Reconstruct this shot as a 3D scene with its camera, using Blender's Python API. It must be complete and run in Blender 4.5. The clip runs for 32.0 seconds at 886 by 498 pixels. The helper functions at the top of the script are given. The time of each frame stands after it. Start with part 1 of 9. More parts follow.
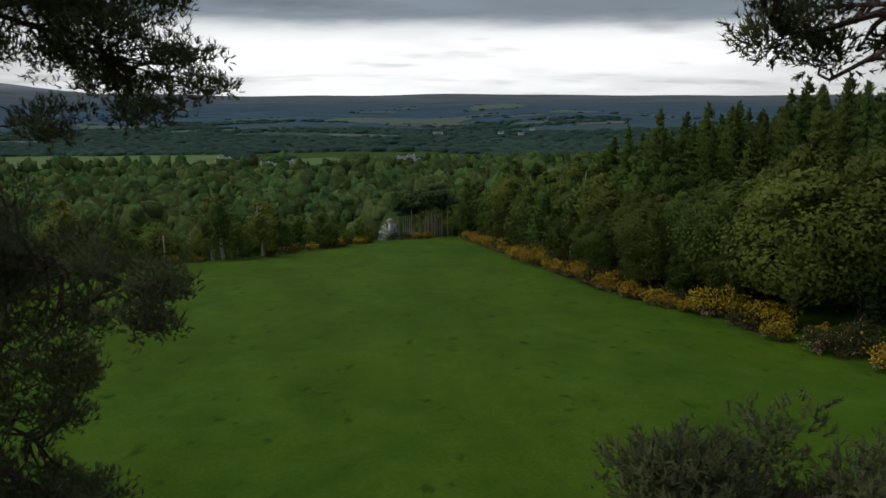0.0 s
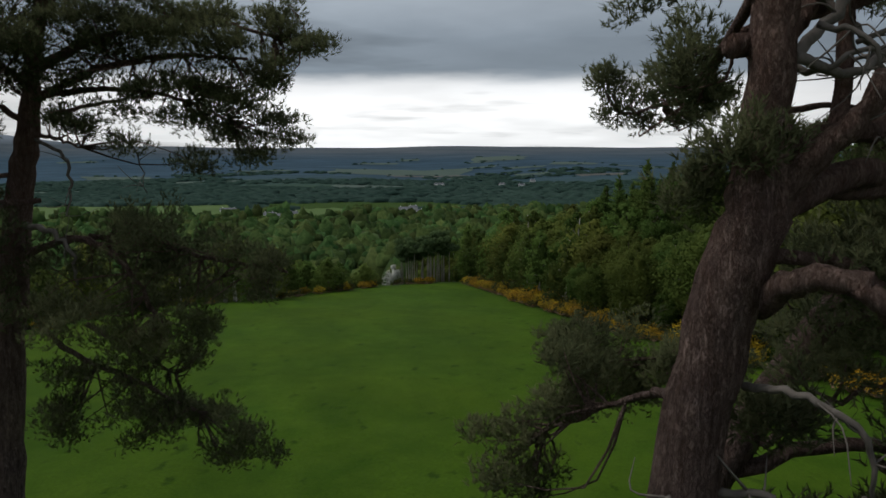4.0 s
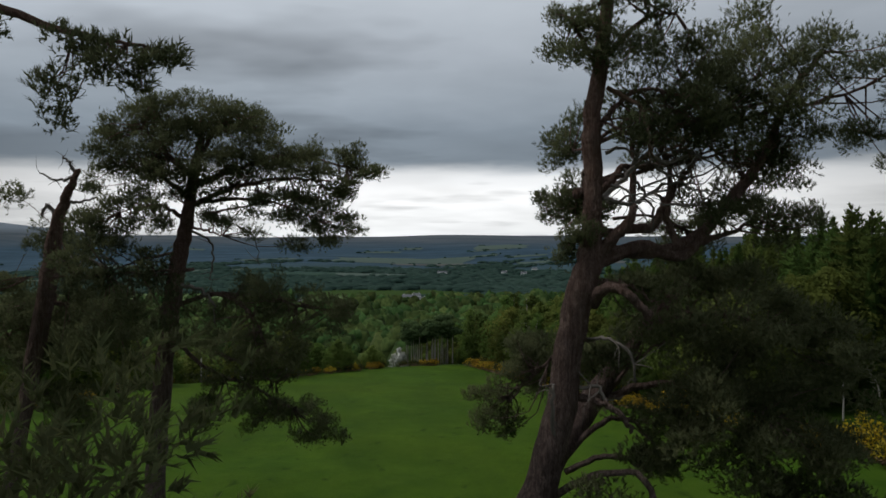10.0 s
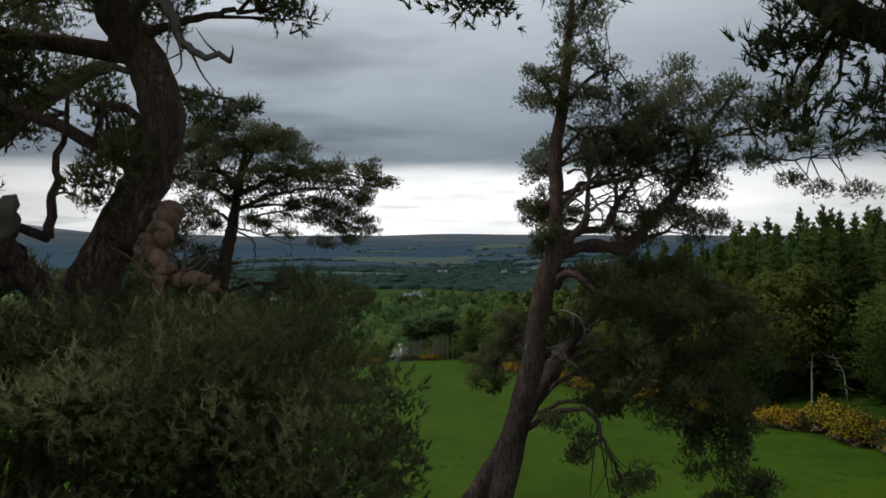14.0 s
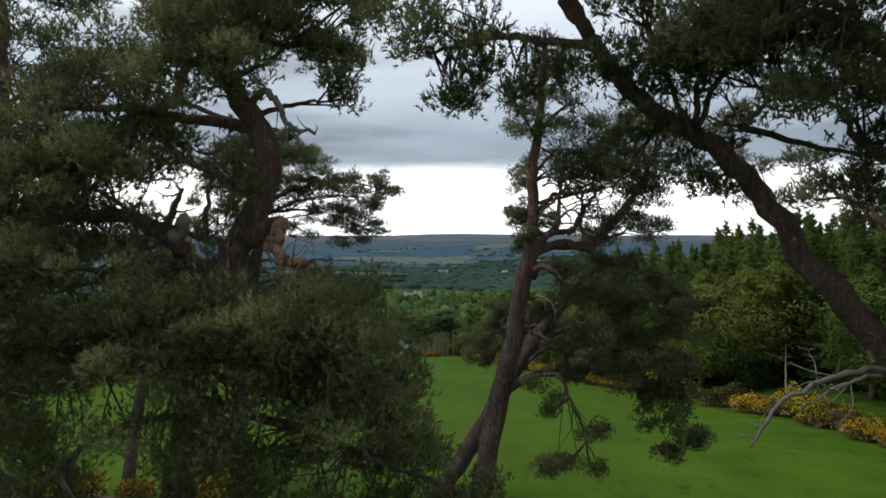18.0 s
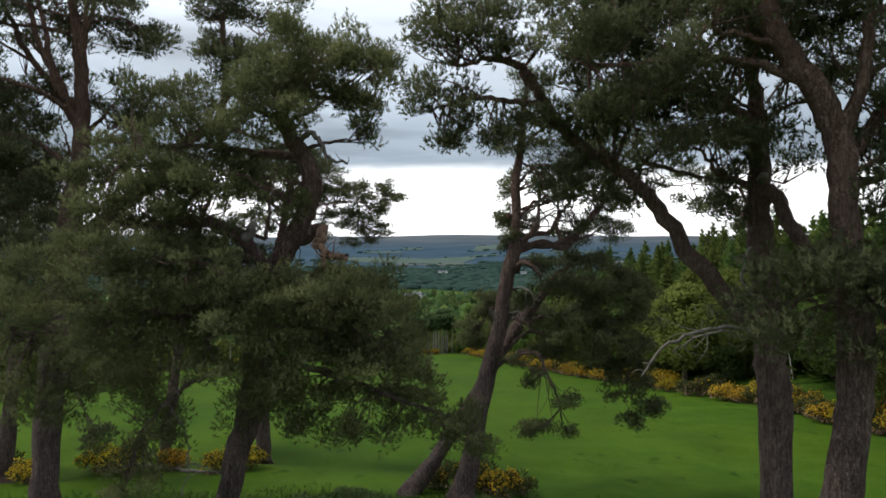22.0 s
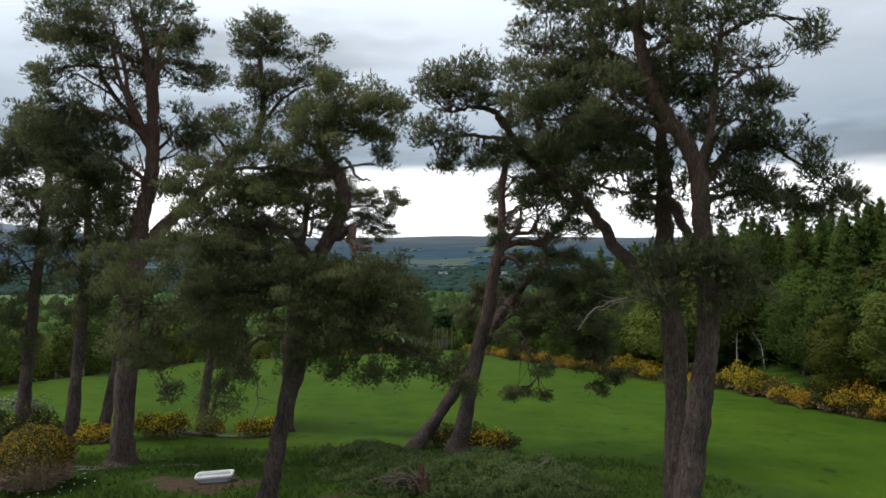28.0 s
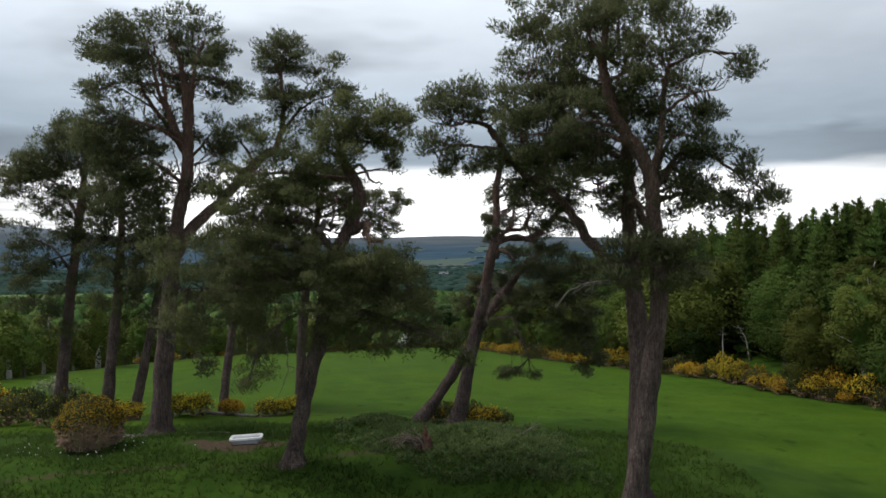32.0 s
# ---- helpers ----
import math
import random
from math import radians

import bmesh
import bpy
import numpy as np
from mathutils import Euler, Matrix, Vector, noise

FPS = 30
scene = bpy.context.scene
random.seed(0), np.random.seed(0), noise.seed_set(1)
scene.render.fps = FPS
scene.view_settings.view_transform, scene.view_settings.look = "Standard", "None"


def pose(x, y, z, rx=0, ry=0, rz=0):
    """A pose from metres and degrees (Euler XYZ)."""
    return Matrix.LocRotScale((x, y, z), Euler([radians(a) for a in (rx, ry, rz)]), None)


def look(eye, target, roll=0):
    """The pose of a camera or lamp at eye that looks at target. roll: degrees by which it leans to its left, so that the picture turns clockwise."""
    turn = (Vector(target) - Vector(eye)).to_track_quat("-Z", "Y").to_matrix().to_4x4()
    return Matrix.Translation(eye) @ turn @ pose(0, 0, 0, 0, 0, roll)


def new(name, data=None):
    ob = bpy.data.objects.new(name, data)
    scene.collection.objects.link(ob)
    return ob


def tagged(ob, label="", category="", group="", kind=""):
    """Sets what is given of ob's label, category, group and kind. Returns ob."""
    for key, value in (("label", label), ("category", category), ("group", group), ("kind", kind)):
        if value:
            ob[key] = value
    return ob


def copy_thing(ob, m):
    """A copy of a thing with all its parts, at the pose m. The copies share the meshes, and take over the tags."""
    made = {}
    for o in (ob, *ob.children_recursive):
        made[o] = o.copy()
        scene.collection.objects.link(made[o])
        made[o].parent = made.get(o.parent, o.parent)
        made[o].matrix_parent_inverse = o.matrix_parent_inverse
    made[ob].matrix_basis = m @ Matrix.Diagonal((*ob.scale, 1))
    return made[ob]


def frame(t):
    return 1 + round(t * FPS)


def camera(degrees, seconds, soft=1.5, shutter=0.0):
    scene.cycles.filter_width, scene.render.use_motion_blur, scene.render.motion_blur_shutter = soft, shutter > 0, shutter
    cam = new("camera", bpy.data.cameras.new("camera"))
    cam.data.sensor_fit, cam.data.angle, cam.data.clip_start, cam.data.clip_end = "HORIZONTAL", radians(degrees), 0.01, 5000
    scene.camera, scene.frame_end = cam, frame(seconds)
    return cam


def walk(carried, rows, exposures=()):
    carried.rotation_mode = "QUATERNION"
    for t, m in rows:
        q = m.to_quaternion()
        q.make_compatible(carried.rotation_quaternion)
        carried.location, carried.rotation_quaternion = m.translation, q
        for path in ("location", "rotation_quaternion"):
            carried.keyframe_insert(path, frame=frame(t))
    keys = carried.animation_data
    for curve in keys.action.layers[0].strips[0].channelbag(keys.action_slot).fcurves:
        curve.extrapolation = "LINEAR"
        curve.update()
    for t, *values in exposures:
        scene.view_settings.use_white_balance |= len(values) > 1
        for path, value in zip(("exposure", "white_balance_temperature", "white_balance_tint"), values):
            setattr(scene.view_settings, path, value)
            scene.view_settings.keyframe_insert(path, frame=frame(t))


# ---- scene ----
cam = camera(65.0, 32.0, soft=1.6)
# seconds, x, y, z, pitch, yaw
ROWS = [
    (0, 0.0, -0.0, 13.0, -11.51, 0.08),
    (0.5, 0.001, -0.604, 12.98, -11.08, 0.09),
    (1, -0.003, -1.253, 12.96, -10.25, 0.11),
    (1.5, -0.011, -1.943, 12.941, -9.46, 0.13),
    (2, -0.021, -2.664, 12.922, -9.15, 0.14),
    (2.5, -0.035, -3.409, 12.903, -9.16, 0.15),
    (4.5, -0.105, -6.509, 12.831, -6.37, 0.22),
    (5, -0.125, -7.292, 12.814, -5.41, 0.24),
    (5.5, -0.145, -8.072, 12.798, -4.43, 0.26),
    (6, -0.164, -8.846, 12.782, -3.43, 0.28),
    (6.5, -0.183, -9.614, 12.767, -2.43, 0.3),
    (7, -0.201, -10.373, 12.752, -1.48, 0.32),
    (7.5, -0.218, -11.124, 12.738, -0.62, 0.34),
    (8, -0.234, -11.865, 12.724, -0.17, 0.36),
    (8.5, -0.249, -12.597, 12.711, -0.09, 0.38),
    (9, -0.262, -13.32, 12.699, -0.09, 0.4),
    (10, -0.283, -14.74, 12.675, -0.09, 0.43),
    (11, -0.297, -16.129, 12.654, -0.11, 0.45),
    (12, -0.304, -17.493, 12.634, -0.14, 0.45),
    (13, -0.304, -18.837, 12.617, -0.16, 0.45),
    (14, -0.296, -20.169, 12.6, -0.17, 0.45),
    (15.5, -0.273, -22.15, 12.578, -0.17, 0.48),
    (17, -0.236, -24.119, 12.557, -0.18, 0.5),
    (18, -0.207, -25.424, 12.542, -0.17, 0.5),
    (19, -0.175, -26.72, 12.527, -0.16, 0.52),
    (20, -0.14, -28.002, 12.511, -0.14, 0.52),
    (21, -0.105, -29.265, 12.493, -0.12, 0.5),
    (22, -0.07, -30.501, 12.472, -0.1, 0.48),
    (23, -0.036, -31.704, 12.448, -0.08, 0.47),
    (24, -0.005, -32.868, 12.42, -0.05, 0.49),
    (25, 0.024, -33.992, 12.386, -0.03, 0.5),
    (26.5, 0.06, -35.603, 12.324, -0.0, 0.5),
    (28, 0.086, -37.149, 12.246, -0.0, 0.51),
    (29, 0.098, -38.174, 12.182, 0.0, 0.53),
    (30, 0.106, -39.23, 12.108, 0.01, 0.54),
    (31, 0.111, -40.363, 12.023, 0.02, 0.54),
    (32, 0.115, -41.6, 11.925, 0.01, 0.55),
]
walk(cam, [(t, pose(x, y, z, 90 + pitch, 0, yaw)) for t, x, y, z, pitch, yaw in ROWS],
     exposures=[(0, -0.27), (6, -0.3), (9, -0.34), (12, -0.36), (14, -0.2), (16.5, 0.28), (19, 0.56), (25, 0.66), (32, 0.44)])

# ---------- world, sun ----------
def build_world():
    w = bpy.data.worlds.new("overcast_sky")
    w.use_nodes = True
    scene.world = w
    nt = w.node_tree
    nt.nodes.clear()
    N, L = nt.nodes.new, nt.links.new

    def mth(op, a, b=None, c=None):
        n = N("ShaderNodeMath")
        n.operation = op
        for i, v in enumerate((a, b, c)):
            if v is None:
                continue
            if isinstance(v, (int, float)):
                n.inputs[i].default_value = v
            else:
                L(v, n.inputs[i])
        return n.outputs[0]

    tc = N("ShaderNodeTexCoord")
    sep = N("ShaderNodeSeparateXYZ")
    L(tc.outputs["Generated"], sep.inputs[0])
    dx, dy, dz = sep.outputs
    up = mth("MAXIMUM", dz, 0.0)
    flat = mth("ADD", up, 0.10)
    cmb = N("ShaderNodeCombineXYZ")
    L(mth("DIVIDE", dx, flat), cmb.inputs[0])
    L(mth("DIVIDE", dy, flat), cmb.inputs[1])
    cmb.inputs[2].default_value = 3.7

    def fbm(scale, detail, rough, sx=1.0, sy=1.0, off=0.0):
        mp = N("ShaderNodeMapping")
        mp.inputs["Scale"].default_value = (sx, sy, 1)
        mp.inputs["Location"].default_value = (off, off * 0.7, 0)
        L(cmb.outputs[0], mp.inputs[0])
        n = N("ShaderNodeTexNoise")
        n.inputs["Scale"].default_value = scale
        n.inputs["Detail"].default_value = detail
        n.inputs["Roughness"].default_value = rough
        L(mp.outputs[0], n.inputs["Vector"])
        return n.outputs["Fac"]

    big = fbm(0.45, 5, 0.55, 1.0, 1.0, 2.0)
    fine = fbm(1.3, 4, 0.55, 0.9, 1.0, 8.0)
    streak = fbm(0.8, 4, 0.55, 0.8, 1.2, 5.0)
    # height over the horizon, ruffled by the cloud edge
    wob = mth("MULTIPLY_ADD", mth("SUBTRACT", fine, 0.5), 0.03, dz)
    wob = mth("MULTIPLY_ADD", mth("SUBTRACT", big, 0.5), 0.03, wob)
    cr = N("ShaderNodeValToRGB")
    e = cr.color_ramp
    stops = [(0.0, (1.05, 1.08, 1.10)), (0.080, (1.25, 1.26, 1.27)), (0.099, (1.1, 1.12, 1.14)), (0.119, (0.27, 0.32, 0.375)), (0.165, (0.28, 0.33, 0.385)),
             (0.215, (0.405, 0.46, 0.52)), (0.27, (0.525, 0.58, 0.645)), (0.38, (0.70, 0.76, 0.825)), (0.6, (0.40, 0.42, 0.45)), (1.0, (0.30, 0.32, 0.34))]
    while len(e.elements) < len(stops):
        e.elements.new(0.5)
    for el, (p, c) in zip(e.elements, stops):
        el.position, el.color = p, (*c, 1)
    L(wob, cr.inputs[0])
    # billow shading of the deck
    bil = mth("MULTIPLY_ADD", mth("SUBTRACT", big, 0.5), 0.9, 1.0)
    bil = mth("MULTIPLY_ADD", mth("SUBTRACT", fine, 0.5), 0.30, bil)
    # thin grey streaks inside the bright gap
    st = N("ShaderNodeMapRange")
    st.inputs[1].default_value, st.inputs[2].default_value = 0.56, 0.72
    st.inputs[3].default_value, st.inputs[4].default_value = 1.0, 0.62
    L(streak, st.inputs[0])
    mixv = N("ShaderNodeVectorMath")
    mixv.operation = "SCALE"
    L(cr.outputs[0], mixv.inputs[0])
    L(mth("MULTIPLY", bil, st.outputs[0]), mixv.inputs["Scale"])
    # the gap is brightest ahead, where the light breaks through, and duller round the sides
    ahead = N("ShaderNodeMapRange")
    ahead.inputs[1].default_value, ahead.inputs[2].default_value = 0.80, 0.985
    ahead.inputs[3].default_value, ahead.inputs[4].default_value = 0.50, 1.0
    L(dy, ahead.inputs[0])
    low = N("ShaderNodeMapRange")
    low.inputs[1].default_value, low.inputs[2].default_value = 0.11, 0.16
    L(wob, low.inputs[0])
    amt = mth("MAXIMUM", ahead.outputs[0], low.outputs[0])
    mix2 = N("ShaderNodeVectorMath")
    mix2.operation = "SCALE"
    L(mixv.outputs[0], mix2.inputs[0])
    L(amt, mix2.inputs["Scale"])
    mixv = mix2
    sky = N("ShaderNodeTexSky")
    sky.sky_type = "NISHITA"
    sky.sun_disc = False
    sky.sun_elevation, sky.sun_rotation = radians(58), radians(-130)
    bg1 = N("ShaderNodeBackground")
    bg1.inputs[1].default_value = 0.006
    L(sky.outputs[0], bg1.inputs[0])
    bg2 = N("ShaderNodeBackground")
    bg2.inputs[1].default_value = SKY
    L(mixv.outputs[0], bg2.inputs[0])
    add = N("ShaderNodeAddShader")
    L(bg1.outputs[0], add.inputs[0])
    L(bg2.outputs[0], add.inputs[1])
    out = N("ShaderNodeOutputWorld")
    L(add.outputs[0], out.inputs[0])


SKY = 1.0
build_world()
sun = new("sun", bpy.data.lights.new("sun", "SUN"))
sun.data.energy, sun.data.angle, sun.data.color = 1.6, radians(20), (1.0, 0.95, 0.88)
sun.matrix_world = look((-90, 5, 150), (0, 0, 0))

# ---------- materials ----------
def material(name, rough=0.8):
    m = bpy.data.materials.new(name)
    m.use_nodes = True
    return m, m.node_tree, m.node_tree.nodes["Principled BSDF"]


def tint(name, dark, light, scale, rough=0.85, bump=0.0, bscale=None, stretch=(1, 1, 1), extra=None, rnd=0.0, isl=0.0, spec=0.2, detail=5, through_=0.0):
    """A two-scale noise material: dark to light, with bump, random per object (rnd) or per island (isl)."""
    m, nt, b = material(name)
    N, L = nt.nodes.new, nt.links.new
    tc = N("ShaderNodeTexCoord")
    mp = N("ShaderNodeMapping")
    mp.inputs["Scale"].default_value = stretch
    L(tc.outputs["Object"], mp.inputs[0])
    n = N("ShaderNodeTexNoise")
    n.inputs["Scale"].default_value, n.inputs["Detail"].default_value, n.inputs["Roughness"].default_value = scale, detail, 0.62
    L(mp.outputs[0], n.inputs["Vector"])
    n2 = N("ShaderNodeTexNoise")
    n2.inputs["Scale"].default_value, n2.inputs["Detail"].default_value = scale * 0.13, 3
    L(mp.outputs[0], n2.inputs["Vector"])
    av = N("ShaderNodeMath")
    av.operation = "MULTIPLY_ADD"
    L(n.outputs["Fac"], av.inputs[0])
    av.inputs[1].default_value = 0.6
    half = N("ShaderNodeMath")
    half.operation = "MULTIPLY"
    L(n2.outputs["Fac"], half.inputs[0])
    half.inputs[1].default_value = 0.4
    L(half.outputs[0], av.inputs[2])
    r = N("ShaderNodeValToRGB")
    r.color_ramp.elements[0].position, r.color_ramp.elements[0].color = 0.33, (*dark, 1)
    r.color_ramp.elements[1].position, r.color_ramp.elements[1].color = 0.67, (*light, 1)
    if extra:
        for p, c in extra:
            r.color_ramp.elements.new(p).color = (*c, 1)
    L(av.outputs[0], r.inputs[0])
    col = r.outputs[0]
    if rnd or isl:
        hs = N("ShaderNodeHueSaturation")
        if isl:
            src = N("ShaderNodeNewGeometry").outputs["Random Per Island"]
            amt = isl
        else:
            src = N("ShaderNodeObjectInfo").outputs["Random"]
            amt = rnd
        mr = N("ShaderNodeMapRange")
        mr.inputs[3].default_value, mr.inputs[4].default_value = 1 - amt, 1 + amt
        L(src, mr.inputs[0])
        L(mr.outputs[0], hs.inputs["Value"])
        mh = N("ShaderNodeMapRange")
        mh.inputs[3].default_value, mh.inputs[4].default_value = 0.5 - 0.09 * amt, 0.5 + 0.07 * amt
        fr = N("ShaderNodeMath")
        fr.operation = "FRACT"
        ml = N("ShaderNodeMath")
        ml.operation = "MULTIPLY"
        L(src, ml.inputs[0])
        ml.inputs[1].default_value = 7.3
        L(ml.outputs[0], fr.inputs[0])
        L(fr.outputs[0], mh.inputs[0])
        L(mh.outputs[0], hs.inputs["Hue"])
        L(col, hs.inputs["Color"])
        col = hs.outputs[0]
    L(col, b.inputs["Base Color"])
    b.inputs["Roughness"].default_value = rough
    b.inputs["Specular IOR Level"].default_value = spec
    if bump:
        bp = N("ShaderNodeBump")
        bp.inputs["Strength"].default_value, bp.inputs["Distance"].default_value = bump, 0.05
        nb = N("ShaderNodeTexNoise")
        nb.inputs["Scale"].default_value, nb.inputs["Detail"].default_value = bscale or scale * 2, 6
        L(mp.outputs[0], nb.inputs["Vector"])
        L(nb.outputs["Fac"], bp.inputs["Height"])
        L(bp.outputs[0], b.inputs["Normal"])
    if through_:
        # thin leaves let some light pass
        tr = N("ShaderNodeBsdfTranslucent")
        L(col, tr.inputs["Color"])
        mx = N("ShaderNodeMixShader")
        mx.inputs[0].default_value = through_
        L(b.outputs[0], mx.inputs[1])
        L(tr.outputs[0], mx.inputs[2])
        L(mx.outputs[0], nt.nodes["Material Output"].inputs["Surface"])
    return m


def bark_mat(name, dark, light, red, low, high):
    """Flaky bark in small upright plates, greyer below and redder towards the top of the stem, as pines are."""
    m, nt, b = material(name)
    N, L = nt.nodes.new, nt.links.new
    tc = N("ShaderNodeTexCoord")
    mp = N("ShaderNodeMapping")
    mp.inputs["Scale"].default_value = (1, 1, 0.38)
    L(tc.outputs["Object"], mp.inputs[0])

    def noise_(scale, detail, rough, vec):
        n = N("ShaderNodeTexNoise")
        n.inputs["Scale"].default_value, n.inputs["Detail"].default_value, n.inputs["Roughness"].default_value = scale, detail, rough
        L(vec, n.inputs["Vector"])
        return n

    def ramp(f, p0, p1, c0, c1):
        r = N("ShaderNodeValToRGB")
        r.color_ramp.elements[0].position, r.color_ramp.elements[0].color = p0, (*c0, 1)
        r.color_ramp.elements[1].position, r.color_ramp.elements[1].color = p1, (*c1, 1)
        L(f, r.inputs[0])
        return r.outputs[0]

    def mix(f, c0, c1, mode="MIX"):
        x = N("ShaderNodeMix")
        x.data_type, x.blend_type = "RGBA", mode
        if isinstance(f, float):
            x.inputs[0].default_value = f
        else:
            L(f, x.inputs[0])
        L(c0, x.inputs[6])
        L(c1, x.inputs[7])
        return x.outputs[2]

    warp = noise_(9.0, 6, 0.75, mp.outputs[0])
    dis = N("ShaderNodeVectorMath")
    dis.operation = "MULTIPLY_ADD"
    L(warp.outputs["Color"], dis.inputs[0])
    dis.inputs[1].default_value = (0.34, 0.34, 0.34)
    L(mp.outputs[0], dis.inputs[2])
    v = N("ShaderNodeTexVoronoi")
    v.feature = "DISTANCE_TO_EDGE"
    v.inputs["Scale"].default_value = 21.0
    L(dis.outputs[0], v.inputs["Vector"])
    cell = N("ShaderNodeTexVoronoi")
    cell.inputs["Scale"].default_value = 21.0
    L(dis.outputs[0], cell.inputs["Vector"])
    crack = N("ShaderNodeMapRange")
    crack.inputs[1].default_value, crack.inputs[2].default_value = 0.0, 0.16
    L(v.outputs["Distance"], crack.inputs[0])
    fine = noise_(30.0, 6, 0.75, mp.outputs[0])
    wide = noise_(1.3, 4, 0.6, tc.outputs["Object"])
    col = ramp(fine.outputs["Fac"], 0.38, 0.64, dark, light)
    # each flake a little lighter or darker
    col = mix(0.55, col, ramp(cell.outputs["Color"], 0.1, 0.9, dark, light))
    col = mix(1.0, col, ramp(wide.outputs["Fac"], 0.3, 0.7, (0.6, 0.6, 0.63), (1.3, 1.24, 1.18)), "MULTIPLY")
    mp2 = N("ShaderNodeMapping")
    mp2.inputs["Scale"].default_value = (1, 1, 0.09)
    L(tc.outputs["Object"], mp2.inputs[0])
    streak = noise_(16.0, 6, 0.7, mp2.outputs[0])
    col = mix(1.0, col, ramp(streak.outputs["Fac"], 0.36, 0.64, (0.58, 0.57, 0.57), (1.38, 1.34, 1.32)), "MULTIPLY")
    sep = N("ShaderNodeSeparateXYZ")
    L(tc.outputs["Object"], sep.inputs[0])
    hr = N("ShaderNodeMapRange")
    hr.inputs[1].default_value, hr.inputs[2].default_value = low, high
    L(sep.outputs[2], hr.inputs[0])
    hn = N("ShaderNodeMath")
    hn.operation = "MULTIPLY"
    hr.inputs[4].default_value = 1.1
    L(hr.outputs[0], hn.inputs[0])
    L(warp.outputs["Fac"], hn.inputs[1])
    rd = N("ShaderNodeRGB")
    rd.outputs[0].default_value = (*red, 1)
    col = mix(hn.outputs[0], col, rd.outputs[0])
    col = mix(1.0, col, ramp(crack.outputs[0], 0.0, 1.0, (0.74, 0.72, 0.70), (1, 1, 1)), "MULTIPLY")
    L(col, b.inputs["Base Color"])
    b.inputs["Roughness"].default_value = 0.92
    b.inputs["Specular IOR Level"].default_value = 0.12
    hgt = N("ShaderNodeMath")
    hgt.operation = "MULTIPLY_ADD"
    L(fine.outputs["Fac"], hgt.inputs[0])
    hgt.inputs[1].default_value = 0.7
    L(crack.outputs[0], hgt.inputs[2])
    bp = N("ShaderNodeBump")
    bp.inputs["Strength"].default_value, bp.inputs["Distance"].default_value = 1.0, 0.05
    L(hgt.outputs[0], bp.inputs["Height"])
    L(bp.outputs[0], b.inputs["Normal"])
    return m


BARK = bark_mat("pine_bark", (0.080, 0.064, 0.060), (0.335, 0.276, 0.262), (0.265, 0.138, 0.094), 5, 17)
DEADWOOD = tint("dead_wood", (0.08, 0.071, 0.063), (0.23, 0.205, 0.185), 6, bump=0.5, stretch=(1, 1, 0.3))
TORNWOOD = tint("barkless_red_wood", (0.055, 0.036, 0.027), (0.25, 0.16, 0.115), 7, bump=0.9, stretch=(1, 1, 0.4))
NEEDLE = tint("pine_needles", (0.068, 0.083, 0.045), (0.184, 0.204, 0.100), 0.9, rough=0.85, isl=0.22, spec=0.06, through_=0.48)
# lighter, slightly yellower copy of NEEDLE, with brighter light put into its colour
NEEDLE_LIT = tint("lit_yellowish_pine_needles", (0.080, 0.100, 0.048), (0.226, 0.246, 0.110), 0.9, rough=0.85, isl=0.22, spec=0.06, through_=0.48)
LEAF = tint("broad_leaves", (0.062, 0.100, 0.021), (0.144, 0.190, 0.046), 2.2, rough=0.8, rnd=0.42, spec=0.08, bump=0.8, bscale=5, detail=6, through_=0.48)
LEAF_PALE = tint("pale_leaves", (0.03, 0.058, 0.016), (0.12, 0.175, 0.055), 2.4, rough=0.8, rnd=0.2, spec=0.08, bump=0.8, bscale=5, detail=6, through_=0.48)
LARCH = tint("larch_needles", (0.044, 0.078, 0.018), (0.112, 0.160, 0.042), 2.0, rough=0.85, rnd=0.3, spec=0.06, bump=0.8, bscale=5, detail=6, through_=0.48)
FARWOOD = tint("far_woods_leaves", (0.020, 0.046, 0.013), (0.076, 0.120, 0.036), 0.55, rough=0.85, isl=0.42, spec=0.05, bump=1.0, bscale=1.6, detail=6)
# far plantations, the blue-green of distance haze put into their colour
HAZEWOOD = tint("hazy_spruce_plantation", (0.022, 0.046, 0.038), (0.044, 0.078, 0.064), 0.008, rough=0.9, isl=0.05, spec=0.03)
BIRCH = tint("birch_bark", (0.22, 0.20, 0.18), (0.52, 0.50, 0.46), 3, stretch=(1, 1, 3))
GREYBARK = tint("grey_bark", (0.06, 0.05, 0.045), (0.15, 0.13, 0.11), 4, stretch=(1, 1, 0.3))
GORSE = tint("gorse_spines", (0.035, 0.05, 0.018), (0.085, 0.095, 0.035), 2.0, rnd=0.3, through_=0.48)
GORSE_DRY = tint("gorse_dry_wood", (0.13, 0.09, 0.062), (0.31, 0.215, 0.15), 3.0, rnd=0.2)
FLOWER = tint("gorse_flower", (0.44, 0.285, 0.018), (0.72, 0.52, 0.040), 3.0, rough=0.6, rnd=0.25, through_=0.4)
ENAMEL = tint("white_enamel", (0.62, 0.64, 0.66), (0.80, 0.81, 0.82), 5, rough=0.35, spec=0.5)
GREYTUB = tint("dull_tub_side", (0.30, 0.32, 0.34), (0.45, 0.47, 0.49), 6, rough=0.6)
RENDERW = tint("white_render", (0.6, 0.6, 0.58), (0.8, 0.8, 0.77), 2)
SLATE = tint("slate_roof", (0.10, 0.11, 0.125), (0.2, 0.21, 0.23), 3)
DARKGLASS = tint("dark_pane", (0.02, 0.025, 0.03), (0.05, 0.055, 0.06), 3, rough=0.15, spec=0.5)
